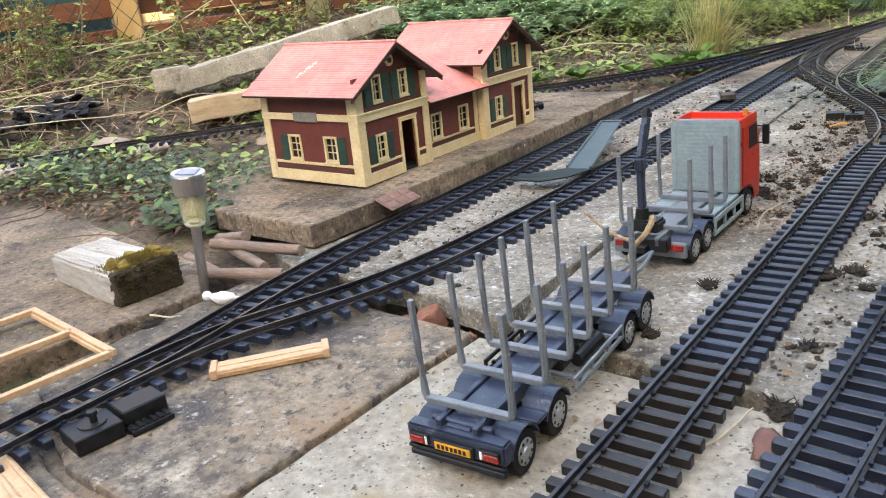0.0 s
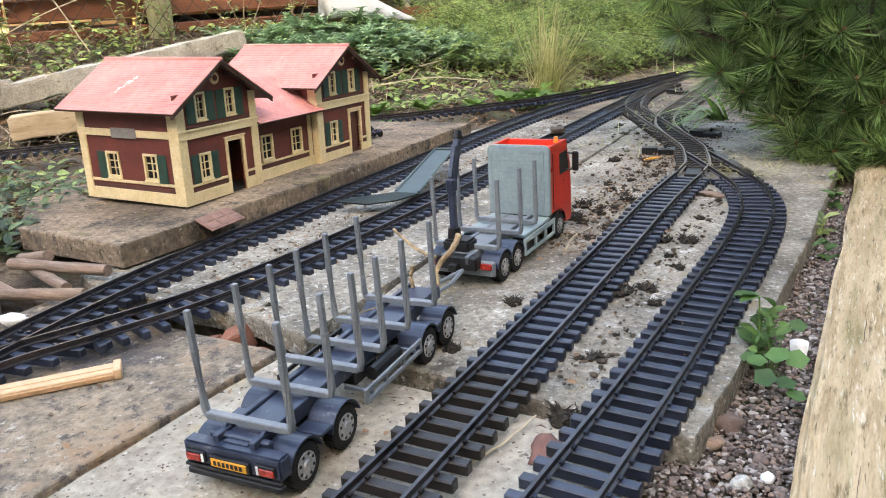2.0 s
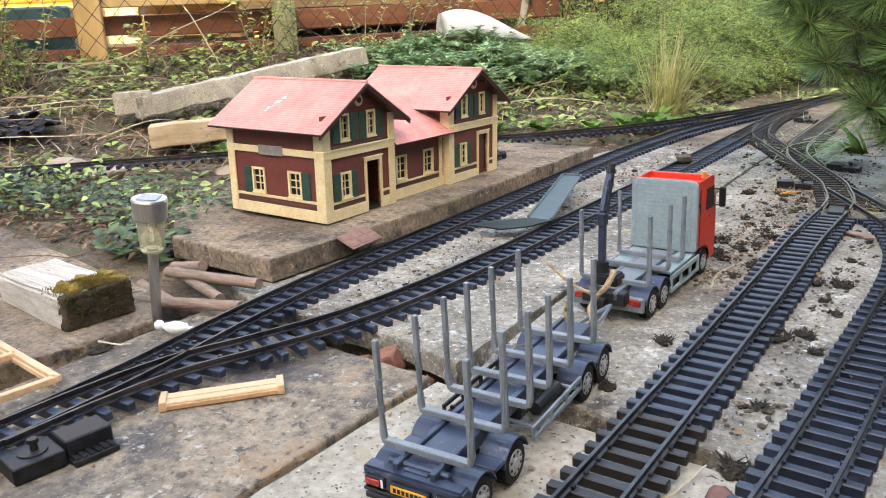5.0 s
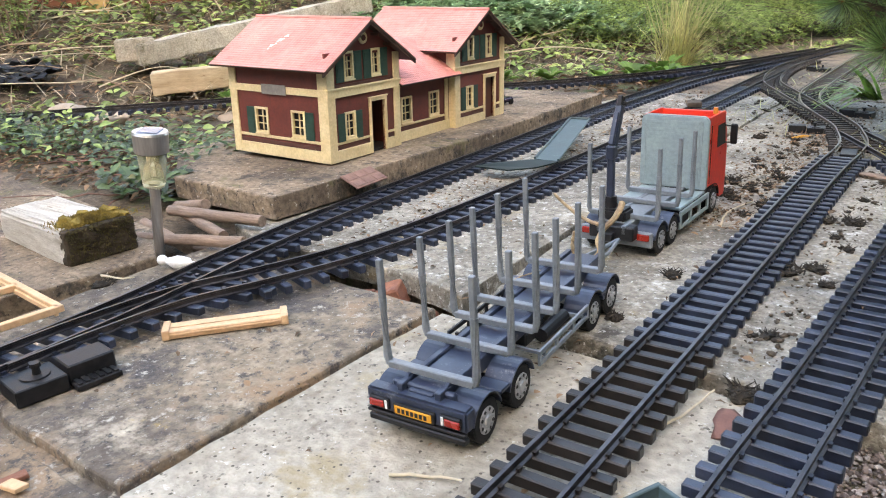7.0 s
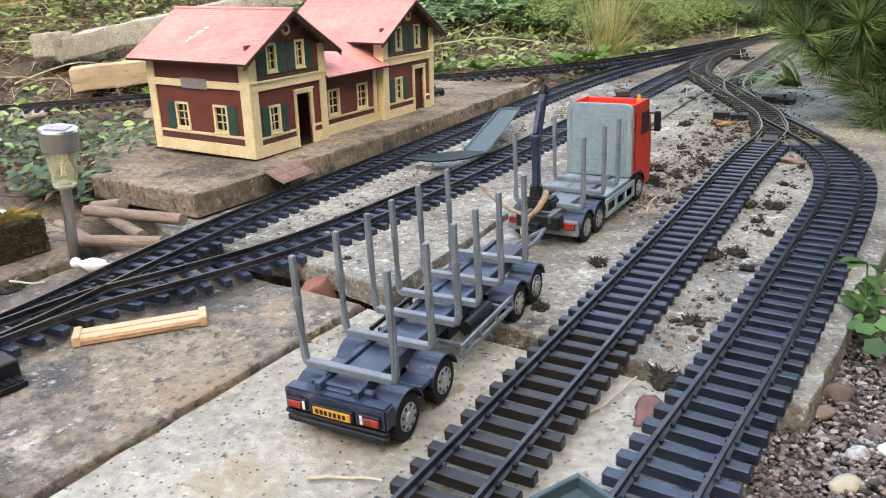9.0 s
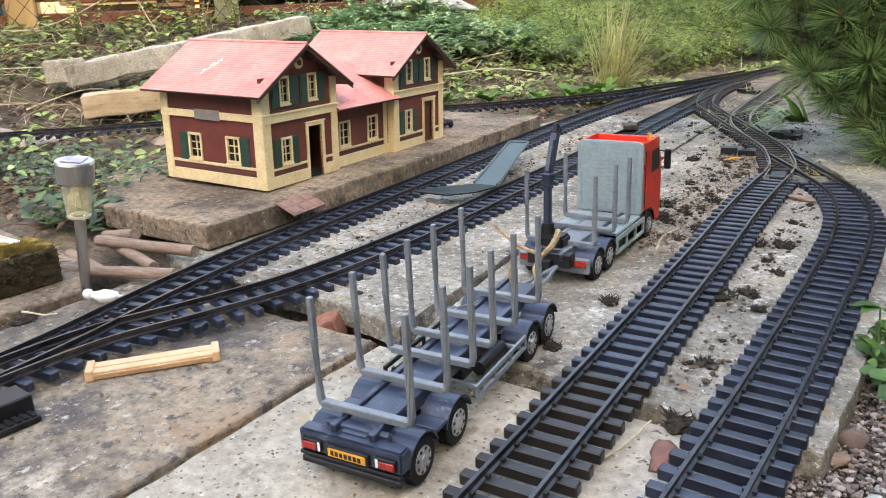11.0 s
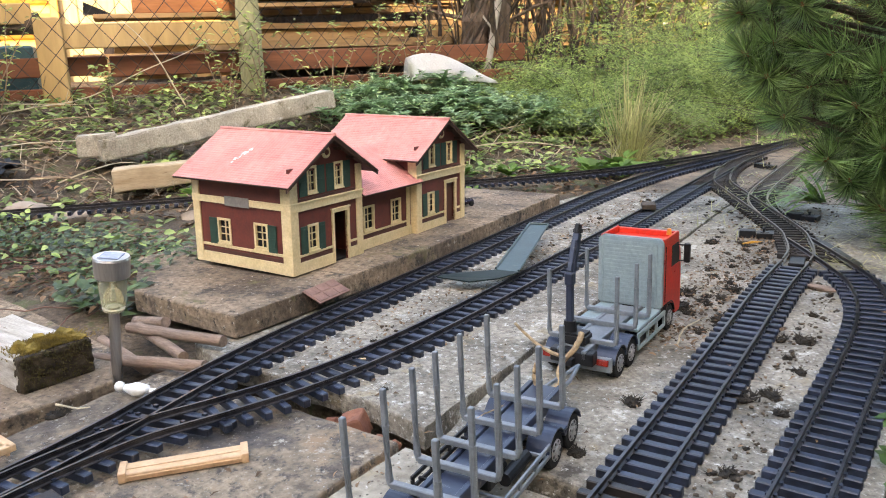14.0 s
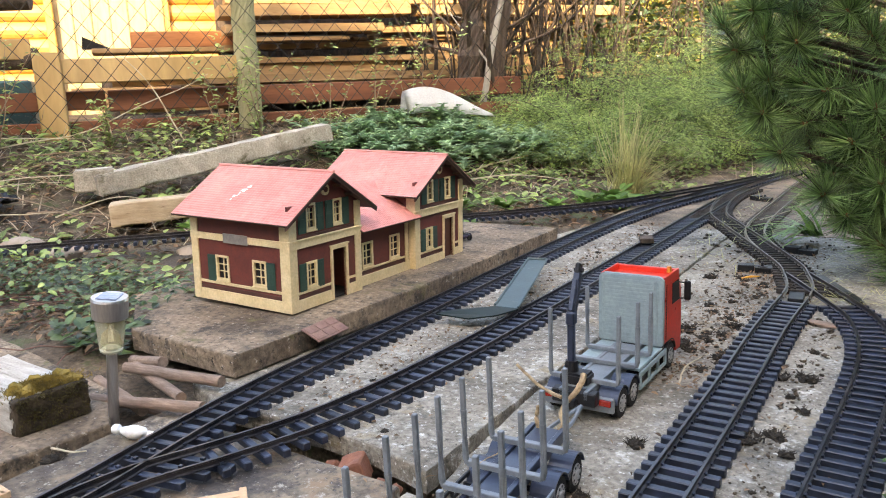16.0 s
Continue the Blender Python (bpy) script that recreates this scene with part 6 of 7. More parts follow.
# low leafy plants along the back track
for k, (x, y, r) in enumerate(((-1.10, 2.62, 0.05), (-1.02, 2.66, 0.05), (-0.95, 2.72, 0.05), (-1.18, 2.50, 0.04), (-1.06, 2.78, 0.06), (-1.24, 2.02, 0.028), (-1.32, 2.40, 0.04), (-1.45, 2.3, 0.04), (-1.6, 2.2, 0.04), (-0.9, 2.85, 0.045), (-1.9, 1.85, 0.05), (-2.0, 1.62, 0.05))):
    fo = Foliage()
    for i in range(46):
        d = rdir(rnd, 0.6)
        fo.leaf(Vector((x, y, ground_z(x, y) + 0.01)) + d * r * rnd.random(), d, Vector((0, 0, 1)), r * rnd.uniform(0.6, 1.0), r * rnd.uniform(0.5, 0.8), 0.15)
    tagged(new("leafy_plant", fo.mesh("leafy_plant", LEAF)), "small bright green leafy weed beside the back track", "plant", "bright leafy weeds")
# strap-leaved plants
STRAPLEAF = leaf_mat("bright_strap_leaf", (0.17, 0.32, 0.06), (0.33, 0.48, 0.13), 0.4)
for k, (x, y, n, L) in enumerate(((-0.300, 2.15, 36, 0.17), (-2.05, 2.50, 26, 0.16), (-2.0, 2.56, 18, 0.14))):
    fo = Foliage()
    z = ground_z(x, y) if k else 0.02
    for i in range(n):
        d = rdir(rnd, 0.9)
        if k == 0:
            d = (d + Vector((-1.1, -0.75, 0.85))).normalized()
        fo.blade(Vector((x + rnd.uniform(-.02, .02), y + rnd.uniform(-.02, .02), z)), d, L * rnd.uniform(0.6, 1.1), 0.010, 1.3)
    tagged(new("strap_plant", fo.mesh("strap_plant", STRAPLEAF)), "clump of bright green arching strap leaves", "plant")
# dry grass tussock
fo = Foliage()
for k in range(300):
    d = Vector((rnd.gauss(0.06, 0.30), rnd.gauss(0.04, 0.30), 1.0))
    if k % 2 == 0:
        d += Vector((1.35, 0.75, -0.1)) * rnd.random()
    fo.blade(Vector((-1.06 + rnd.gauss(0, 0.025), 2.90 + rnd.gauss(0, 0.025), -0.01)), d, rnd.uniform(0.13, 0.42), 0.0034, rnd.uniform(0.0, 0.7), 6)
tagged(new("grass_tussock", fo.mesh("grass_tussock", GRASS)), "tall tussock of straw-green ornamental grass beside the back track", "grass")


# feathery shrubs
def shrub(cx, cy, rx, ry, h, n, seed, label):
    r = random.Random(seed)
    root = thing("shrub", label, "shrub")
    fo, bm = Foliage(), bmesh.new()
    z0 = ground_z(cx, cy)
    for k in range(n):
        a = r.random() * 6.2832
        q = math.sqrt(r.random())
        p = Vector((cx + rx * 0.5 * q * math.cos(a), cy + ry * 0.5 * q * math.sin(a), z0))
        d = Vector((math.cos(a) * rx * q * 1.6, math.sin(a) * ry * q * 1.6, h * 1.1)).normalized()
        L = h * r.uniform(0.75, 1.25)
        pts = []
        for i in range(8):
            pts.append(p.copy())
            d = (d + Vector((0.10 * math.cos(a), 0.10 * math.sin(a), -0.14)) + 0.08 * noise.noise_vector(p * 7 + Vector((k, 0, 0)))).normalized()
            p = p + d * L / 7
        if k % 3 == 0:
            tube(bm, pts, 0.003, 4, 0.3)
        for i in range(20):
            t = 0.12 + 0.88 * r.random()
            j = min(6, int(t * 7))
            b = pts[j].lerp(pts[j + 1], t * 7 - j)
            g = ((pts[j + 1] - pts[j]).normalized() * 0.7 + rdir(r, 0.15)).normalized()
            for m in range(9):
                g = (g + Vector((0, 0, -0.07))).normalized()
                b = b + g * r.uniform(0.008, 0.014)
                for side in (0, 1):
                    fo.sliver(b, g * 0.7 + rdir(r, 0.15), r.uniform(0.012, 0.028), r.uniform(0.0018, 0.0034))
    part("stem", bm, BARK, root)
    ob = new("foliage", fo.mesh("foliage", BUSH))
    ob.parent = root


shrub(-1.50, 3.62, 0.42, 0.36, 0.56, 280, 21, "feathery yellow-green shrub behind the tracks")
shrub(-1.10, 4.25, 0.48, 0.40, 0.86, 320, 22, "tall feathery green shrub beyond the far junction")
shrub(-0.66, 4.80, 0.50, 0.40, 0.92, 260, 23, "feathery green shrub closing the end of the line")
shrub(-1.95, 3.75, 0.25, 0.25, 0.42, 120, 24, "sparse yellow-green shrub at the foot of a tree")
shrub(-0.15, 4.6, 0.55, 0.55, 0.60, 200, 25, "dark green shrub behind the pine")

# slender saplings with few leaves along the fence
for k, (a, s, h) in enumerate(((-0.10, 0.85, 0.55), (-0.16, 0.92, 0.60), (-0.05, 0.95, 0.50), (-0.22, 0.80, 0.55), (-0.30, 0.90, 0.6), (-0.12, 0.78, 0.45), (-0.2, 0.88, 0.65), (0.95, 1.05, 0.45), (1.22, 0.95, 0.42), (1.45, 1.05, 0.55), (0.80, 1.0, 0.36), (1.62, 0.98, 0.50), (2.2, 1.2, 0.5), (-0.35, 0.85, 0.18), (-0.1, 0.95, 0.2), (0.35, 1.0, 0.2))):
    root = thing("sapling", "thin sapling with a few fresh green leaves by the fence", "sapling", "saplings by the fence")
    p = at(a, s, 0)
    p.z = ground_z(p.x, p.y)
    bm, fo = bmesh.new(), Foliage()
    for j in range(4):
        d = Vector((rnd.uniform(-.35, .35), rnd.uniform(-.35, .35), 1)).normalized()
        q, pts = p.copy(), []
        for i in range(8):
            pts.append(q.copy())
            d = (d + 0.25 * noise.noise_vector(q * 6 + Vector((j, k, 0)))).normalized()
            q = q + d * h * rnd.uniform(0.10, 0.15)
            for m in range(5):
                fo.leaf(q + Vector((rnd.gauss(0, .012), rnd.gauss(0, .012), rnd.gauss(0, .012))), rdir(rnd, 0.3), Vector((0, -0.5, 1)), rnd.uniform(0.012, 0.034), rnd.uniform(0.007, 0.016))
        tube(bm, pts, 0.0032, 5, 0.3)
    part("stem", bm, TWIG, root)
    ob = new("foliage", fo.mesh("foliage", WEED))
    ob.parent = root
# dry canes arching over the bank
for k, (a0, s0, z0, a1, s1, z1, arch) in enumerate(((-1.1, 0.55, 0.10, 0.55, 0.65, 0.16, 0.05), (-1.2, 0.8, 0.20, 0.35, 1.0, 0.30, 0.04), (-1.0, 0.4, 0.14, 0.10, 0.55, 0.10, 0.04), (-0.2, 0.95, 0.26, 0.75, 1.05, 0.52, -0.06), (0.62, 1.0, 0.26, 0.42, 1.0, 0.60, 0.03), (-0.6, 0.5, 0.05, -0.1, 0.35, 0.16, 0.03), (-1.2, 0.35, 0.05, 0.2, 0.30, 0.10, 0.03), (-1.3, 0.6, 0.16, -0.2, 0.7, 0.20, 0.02), (-1.2, 0.62, 0.15, -0.3, 0.66, 0.17, 0.03), (-1.2, 0.7, 0.20, -0.45, 0.62, 0.18, 0.02), (1.4, 0.4, 0.06, 1.95, 0.25, 0.06, 0.03), (1.5, 0.45, 0.06, 2.1, 0.6, 0.14, 0.02))):
    pts = []
    for i in range(15):
        t = i / 14
        p = at(a0 + (a1 - a0) * t, s0 + (s1 - s0) * t, z0 + (z1 - z0) * t + arch * 4 * t * (1 - t))
        pts.append(p + 0.02 * noise.noise_vector(p * 4 + Vector((k * 3, 0, 0))))
    bm = bmesh.new()
    tube(bm, pts, 0.0034, 6, 0.5)
    solid("dry_cane", bm, STRAW, "long dry bramble cane arching over the bank", "cane", "dry canes")

for k in range(34):
    a0, s0 = rnd.uniform(-1.2, 0.25), rnd.uniform(0.25, 0.85)
    a1, s1 = a0 + rnd.uniform(0.15, 0.5), s0 + rnd.uniform(-0.2, 0.2)
    lift = rnd.uniform(0.01, 0.07)
    pts = []
    for i in range(9):
        t = i / 8
        p = at(a0 + (a1 - a0) * t, s0 + (s1 - s0) * t, 0)
        p.z = ground_z(p.x, p.y) + 0.02 + lift * (t if k % 2 else 1 - t) + 0.03 * math.sin(math.pi * t)
        pts.append(p + 0.02 * noise.noise_vector(p * 5 + Vector((k * 3, 1, 0))))
    bm = bmesh.new()
    tube(bm, pts, rnd.uniform(0.0016, 0.0036), 6, 0.4)
    solid("dry_twig", bm, TWIG if k % 3 else STRAW, "dry brown twig lying over the bank", "twig", "dry twigs on the bank")

# weed growing out of the gravel
wd = thing("gravel_weed", "green weed with rounded leaves growing out of the gravel", "plant")
fo, bm = Foliage(), bmesh.new()
for x, y, z, r in ((-0.040, 0.760, 0.008, 0.013), (-0.022, 0.770, 0.012, 0.015), (-0.030, 0.742, 0.000, 0.014), (-0.006, 0.775, 0.008, 0.015), (-0.012, 0.745, -0.004, 0.013), (-0.050, 0.775, 0.004, 0.010), (-0.002, 0.735, -0.010, 0.012), (-0.058, 0.815, 0.010, 0.010), (-0.035, 0.80, 0.02, 0.010), (-0.01, 0.83, 0.02, 0.012)):
    fo.round(Vector((x, y, z)), Vector((rnd.uniform(-.3, .3), rnd.uniform(-.6, -.1), 1)), r * 0.72)
    tube(bm, [(-0.032, 0.800, -0.03), ((x - 0.032) / 2, (y + 0.80) / 2, z - 0.004), (x, y, z - 0.001)], 0.0008, 4, 0.8)
for i in range(60):
    fo.leaf(Vector((-0.045 + rnd.uniform(-.012, .02), 0.82 + rnd.uniform(-.03, .03), -0.02 + 0.05 * rnd.random())), rdir(rnd, 0.6), Vector((0, -0.5, 1)), rnd.uniform(0.010, 0.024), rnd.uniform(0.006, 0.011))
for i in range(5):
    fo.leaf(Vector((-0.048, 0.83, 0.048)), rdir(rnd, 0.1), Vector((0, 0, 1)), 0.032, 0.016, 0.1, 0.3)
tube(bm, [(-0.036, 0.81, -0.03), (-0.044, 0.82, 0.01), (-0.048, 0.83, 0.048)], 0.0013, 6, 0.7)
part("stem", bm, LEAF, wd)
ob = new("foliage", fo.mesh("foliage", IVYLIGHT))
ob.parent = wd
bm = bmesh.new()
rings = [[bm.verts.new((r * math.cos(6.2832 * k / 24), r * math.sin(6.2832 * k / 24), z)) for k in range(24)] for r, z in ((0.006, -0.03), (0.0095, 0.0), (0.0083, 0.0), (0.0055, -0.02))]
for a, b in zip(rings, rings[1:]):
    for k in range(24):
        bm.faces.new((a[k], a[(k + 1) % 24], b[(k + 1) % 24], b[k]))
solid("plastic_pot", bm, WHITEPL, "small white plastic pot half buried in the gravel", "pot", smooth=True, m=pose(-0.008, 0.845, -0.004))
for k, (x, y) in enumerate(((-0.012, 1.32), (-0.002, 1.50), (-0.02, 1.62), (0.0, 1.20), (-0.01, 1.72))):
    fo = Foliage()
    for i in range(12):
        fo.leaf(Vector((x, y, -0.03 + 0.035 * rnd.random())), rdir(rnd, 0.4), Vector((0, -0.4, 1)), rnd.uniform(0.012, 0.028), rnd.uniform(0.007, 0.014))
    tagged(new("leafy_plant", fo.mesh("leafy_plant", IVYLIGHT if k % 2 else WEED)), "small weed growing between slab and beam", "plant", "weeds between slab and beam")


# ---- pine at the side ----
def shoot_mesh(seed, needles=300):
    r = random.Random(seed)
    fo = Foliage()
    for k in range(needles):
        t = r.random()
        base = Vector((0, 0, -0.075 * t * t))
        a = r.random() * 6.2832
        sp = r.uniform(0.2, 1.45) if t < 0.5 else r.uniform(0.7, 1.5)
        d = Vector((math.sin(sp) * math.cos(a), math.sin(sp) * math.sin(a), math.cos(sp)))
        L = r.uniform(0.050, 0.082)
        s = d.cross(Vector((0.3, 0.5, 1))).normalized() * 0.0009
        o = len(fo.v)
        mid = base + d * L * 0.55
        tip = base + d * L + Vector((0, 0, 0.006)) - d.cross(s).normalized() * 0.004
        fo.v += [base - s, base + s, mid + s, mid - s, tip]
        fo.f += [(o, o + 1, o + 2, o + 3), (o + 3, o + 2, o + 4)]
    return fo.mesh("needles", NEEDLE)


def pine():
    root = thing("pine_tree", "dense dark green pine with long needles overhanging the slab", "pine tree")
    shoots = [shoot_mesh(200 + k) for k in range(6)]
    bm = bmesh.new()
    bmesh.ops.create_uvsphere(bm, u_segments=8, v_segments=6, radius=1.0, matrix=Matrix.Diagonal((0.0055, 0.0055, 0.011, 1)))
    bud = mesh_of("bud", bm, mat("pine_bud", (0.28, 0.12, 0.06), (0.42, 0.2, 0.11), 200, 0.8, 0.3))
    r = random.Random(4)
    trunk = [(0.42, 2.35, -0.05), (0.36, 2.32, 0.3), (0.30, 2.30, 0.7), (0.28, 2.30, 1.3)]
    bm = bmesh.new()
    tube(bm, smoothpath(trunk, 0.06), 0.05, 12, 0.4)
    part("trunk", bm, BARK, root)
    near = [(-0.205, 1.73, 0.168), (-0.155, 1.76, 0.19), (-0.047, 1.76, 0.204), (-0.066, 1.77, 0.166), (-0.016, 1.75, 0.125), (0.046, 1.75, 0.141), (-0.062, 1.75, 0.071), (0.024, 1.745, 0.068), (-0.10, 1.80, 0.226), (0.054, 1.76, 0.208),
            (-0.315, 1.78, 0.55), (-0.305, 1.74, 0.49), (-0.290, 1.76, 0.407), (-0.214, 1.73, 0.542), (-0.174, 1.73, 0.497), (-0.246, 1.74, 0.394), (-0.156, 1.73, 0.359), (-0.195, 1.73, 0.294), (-0.150, 1.73, 0.235), (-0.39, 1.85, 0.56), (-0.40, 1.90, 0.50), (-0.335, 1.85, 0.36), (-0.29, 1.85, 0.30), (-0.10, 1.72, 0.44), (-0.06, 1.72, 0.37), (-0.08, 1.72, 0.30), (-0.02, 1.72, 0.26), (0.03, 1.72, 0.33), (-0.03, 1.72, 0.52),
            (-0.414, 1.70, 0.479), (-0.384, 1.70, 0.554), (-0.357, 1.708, 0.353), (-0.321, 1.709, 0.273), (-0.35, 1.71, 0.42), (-0.40, 1.70, 0.40), (-0.44, 1.70, 0.53), (-0.36, 1.71, 0.50), (-0.25, 1.72, 0.21), (-0.28, 1.72, 0.33), (-0.30, 1.71, 0.60), (-0.36, 1.70, 0.62), (-0.24, 1.72, 0.62), (-0.18, 1.72, 0.62), (-0.12, 1.72, 0.58),
            (-0.10, 1.76, 0.06), (-0.03, 1.75, 0.045), (0.06, 1.75, 0.05), (0.10, 1.76, 0.10), (0.12, 1.78, 0.20), (-0.15, 1.76, 0.11), (0.09, 1.74, 0.28), (0.0, 1.73, 0.19)]
    pts = [Vector(p) + (Vector((0.012, 0, -0.022)) if p[2] < 0.25 else Vector()) for p in near]
    for k in range(120):
        z = r.uniform(0.06, 0.85)
        x0 = -0.34 if z > 0.32 else -0.14
        pts.append(Vector((x0 + (0.5 - x0) * r.random() ** 1.4, r.uniform(1.80, 2.25), z)))
    for k in range(64):
        z = r.uniform(0.07, 0.36)
        x0 = -0.25 if z > 0.2 else -0.17
        pts.append(Vector((x0 + (0.12 - x0) * r.random() ** 1.2, r.uniform(1.84, 2.05), z)))
    for i, p in enumerate(pts):
        d = Vector((r.gauss(-0.2, 0.35), r.gauss(-0.75, 0.3), r.gauss(0.38, 0.3))).normalized()
        m = Matrix.Translation(p) @ d.to_track_quat("Z", "Y").to_matrix().to_4x4() @ Matrix.Rotation(r.random() * 6.28, 4, "Z") @ Matrix.Scale(r.uniform(0.85, 1.15), 4)
        ob = new("shoot", shoots[i % 6])
        ob.parent = root
        ob.matrix_local = m
        b = new("bud", bud)
        b.parent = ob
        t = min(1.0, max(0.0, (p.z + 0.05) / 1.3))
        hub = Vector((0.42 - 0.14 * t, 2.33, max(0.0, p.z - 0.22)))
        bm = bmesh.new()
        q = p - d * 0.09
        tube(bm, [p - d * 0.002, q, q.lerp(hub, 0.4) + Vector((0, 0, -0.03)), hub], 0.0035, 6, 2.6)
        part("branch", bm, BARK, root)


pine()

# ---- moss and litter on the slabs ----
MOSSDARK = mat("dark_moss", (0.012, 0.009, 0.006), (0.046, 0.034, 0.021), 120, 1.0, 0.8)
clumps = []
for k in range(5):
    bm, r = bmesh.new(), random.Random(300 + k)
    for i in range(4):
        rock(bm, (r.gauss(0, 0.35), r.gauss(0, 0.35), 0.12), 0.55, 0.5, 0.30, 310 + 7 * k + i, sub=2, rough=0.8)
    for i in range(46):
        a, q = r.random() * 6.28, 0.9 * math.sqrt(r.random())
        p = Vector((q * math.cos(a), q * math.sin(a), 0.25))
        cyl(bm, p, p + rdir(r, 0.5) * r.uniform(0.4, 0.9), 0.07, 0.02, 4, False)
    clumps.append(mesh_of("moss_clump", bm, MOSSDARK))
spots_ = [(-0.339, 0.697, .011), (-0.213, 0.914, .019), (-0.329, 0.841, .012), (-0.391, 1.31, .016), (-0.382, 1.225, .018), (-0.181, 1.151, .016), (-0.209, 1.142, .012), (-0.189, 0.936, .014), (-0.19, 0.731, .010), (-0.206, 0.722, .007), (-0.180, 0.612, .019), (-0.95, 0.49, .016), (-0.86, 0.60, .010), (-0.42, 0.66, .008), (-0.62, 0.73, .008)]
for k in range(70):
    z_ = k % 7
    if z_ < 4:
        spots_.append((rnd.gauss(-0.355, 0.035), rnd.uniform(1.12, 1.75), rnd.uniform(.005, .014)))
    elif z_ < 5:
        spots_.append((rnd.uniform(-0.205, -0.165), rnd.uniform(0.65, 1.40), rnd.uniform(.004, .010)))
    elif z_ < 6:
        spots_.append((rnd.uniform(-0.58, -0.42), rnd.uniform(1.25, 2.2), rnd.uniform(.005, .012)))
    else:
        spots_.append((rnd.uniform(-0.76, -0.72), rnd.uniform(0.75, 2.2), rnd.uniform(.004, .009)))
for k, (x, y, r) in enumerate(spots_):
    ob = new("moss_clump", clumps[k % 5])
    ob.matrix_world = Matrix.Translation((x, y, -0.007 if y < 0.64 else (0.002 if x < -0.515 else 0.0))) @ Matrix.Rotation(k * 1.3, 4, "Z") @ Matrix.Diagonal((r, r * rnd.uniform(.7, 1.1), r * rnd.uniform(.7, 1.1), 1))
    tagged(ob, "dark dried moss clump lying on the concrete", "moss clump", "moss clumps")
def grit_spot(r):
    k = r.random()
    if k < 0.45:
        x, y = r.gauss(-0.36, 0.035), r.uniform(1.05, 2.0)
    elif k < 0.6:
        x, y = r.gauss(-0.185, 0.015), r.uniform(0.65, 1.45)
    elif k < 0.75:
        x, y = r.gauss(-0.745, 0.02), r.uniform(0.72, 2.3)
    else:
        x, y = r.uniform(-0.6, -0.2), r.uniform(1.5, 2.6)
    return x, y


pebbles("soil_crumbs", grit_spot, 1700, 0.0010, 0.0040, 0.0006, 91, "dark crumbs of soil and moss strewn over the concrete", mat("soil_crumb", (0.04, 0.029, 0.019), (0.14, 0.10, 0.065), 150, 1.0, 0.6))
fo = Foliage()
for k in range(2300):
    z_ = rnd.random()
    if z_ < 0.45:
        x, y = rnd.gauss(-0.35, 0.05), rnd.uniform(1.0, 2.1)
    elif z_ < 0.65:
        x, y = rnd.gauss(-0.755, 0.03), rnd.uniform(0.72, 2.3)
    elif z_ < 0.85:
        x, y = rnd.uniform(-0.60, -0.25), rnd.uniform(1.6, 3.0)
    else:
        x, y = rnd.uniform(-0.9, -0.08), rnd.uniform(0.3, 1.6)
    fo.leaf(Vector((x, y, (-0.005 if y < 0.64 else 0.004) + 0.003 * rnd.random())), rdir(rnd, 0.0), Vector((rnd.uniform(-.3, .3), rnd.uniform(-.3, .3), 1)), rnd.uniform(0.004, 0.014), rnd.uniform(0.002, 0.007), 0.2)
tagged(new("litter", fo.mesh("litter", DEADLEAF)), "small brown leaf fragments and bark on the concrete", "litter", kind="stuff")
fo = Foliage()
for k in range(260):
    x, y = rnd.gauss(-0.03, 0.05), rnd.uniform(1.55, 2.1)
    fo.blade(Vector((x - 0.12, y, 0.004 + 0.01 * rnd.random())), rdir(rnd, 0.1), rnd.uniform(0.02, 0.06), 0.0016, 0.2, 2)
for k in range(160):
    x, y = rnd.uniform(-0.58, -0.36), rnd.uniform(1.65, 2.9)
    fo.blade(Vector((x, y, 0.012 + 0.01 * rnd.random())), rdir(rnd, 0.0), rnd.uniform(0.03, 0.09), 0.0018, 0.1, 2)
tagged(new("fallen_needles", fo.mesh("fallen_needles", GRASS)), "dry fallen pine needles and straw on slab and rails", "needles", kind="stuff")
bm = bmesh.new()
rock(bm, (0, 0, 0), 0.020, 0.014, 0.003, 77, rough=0.5)
solid("dead_leaf", bm, mat("red_brown_leaf", (0.14, 0.06, 0.045), (0.24, 0.11, 0.08), 60, 0.8, 0.3), "curled red-brown dead leaf on the near slab", "leaf", smooth=True, m=pose(-0.178, 0.552, -0.003, 10, -8, 20))


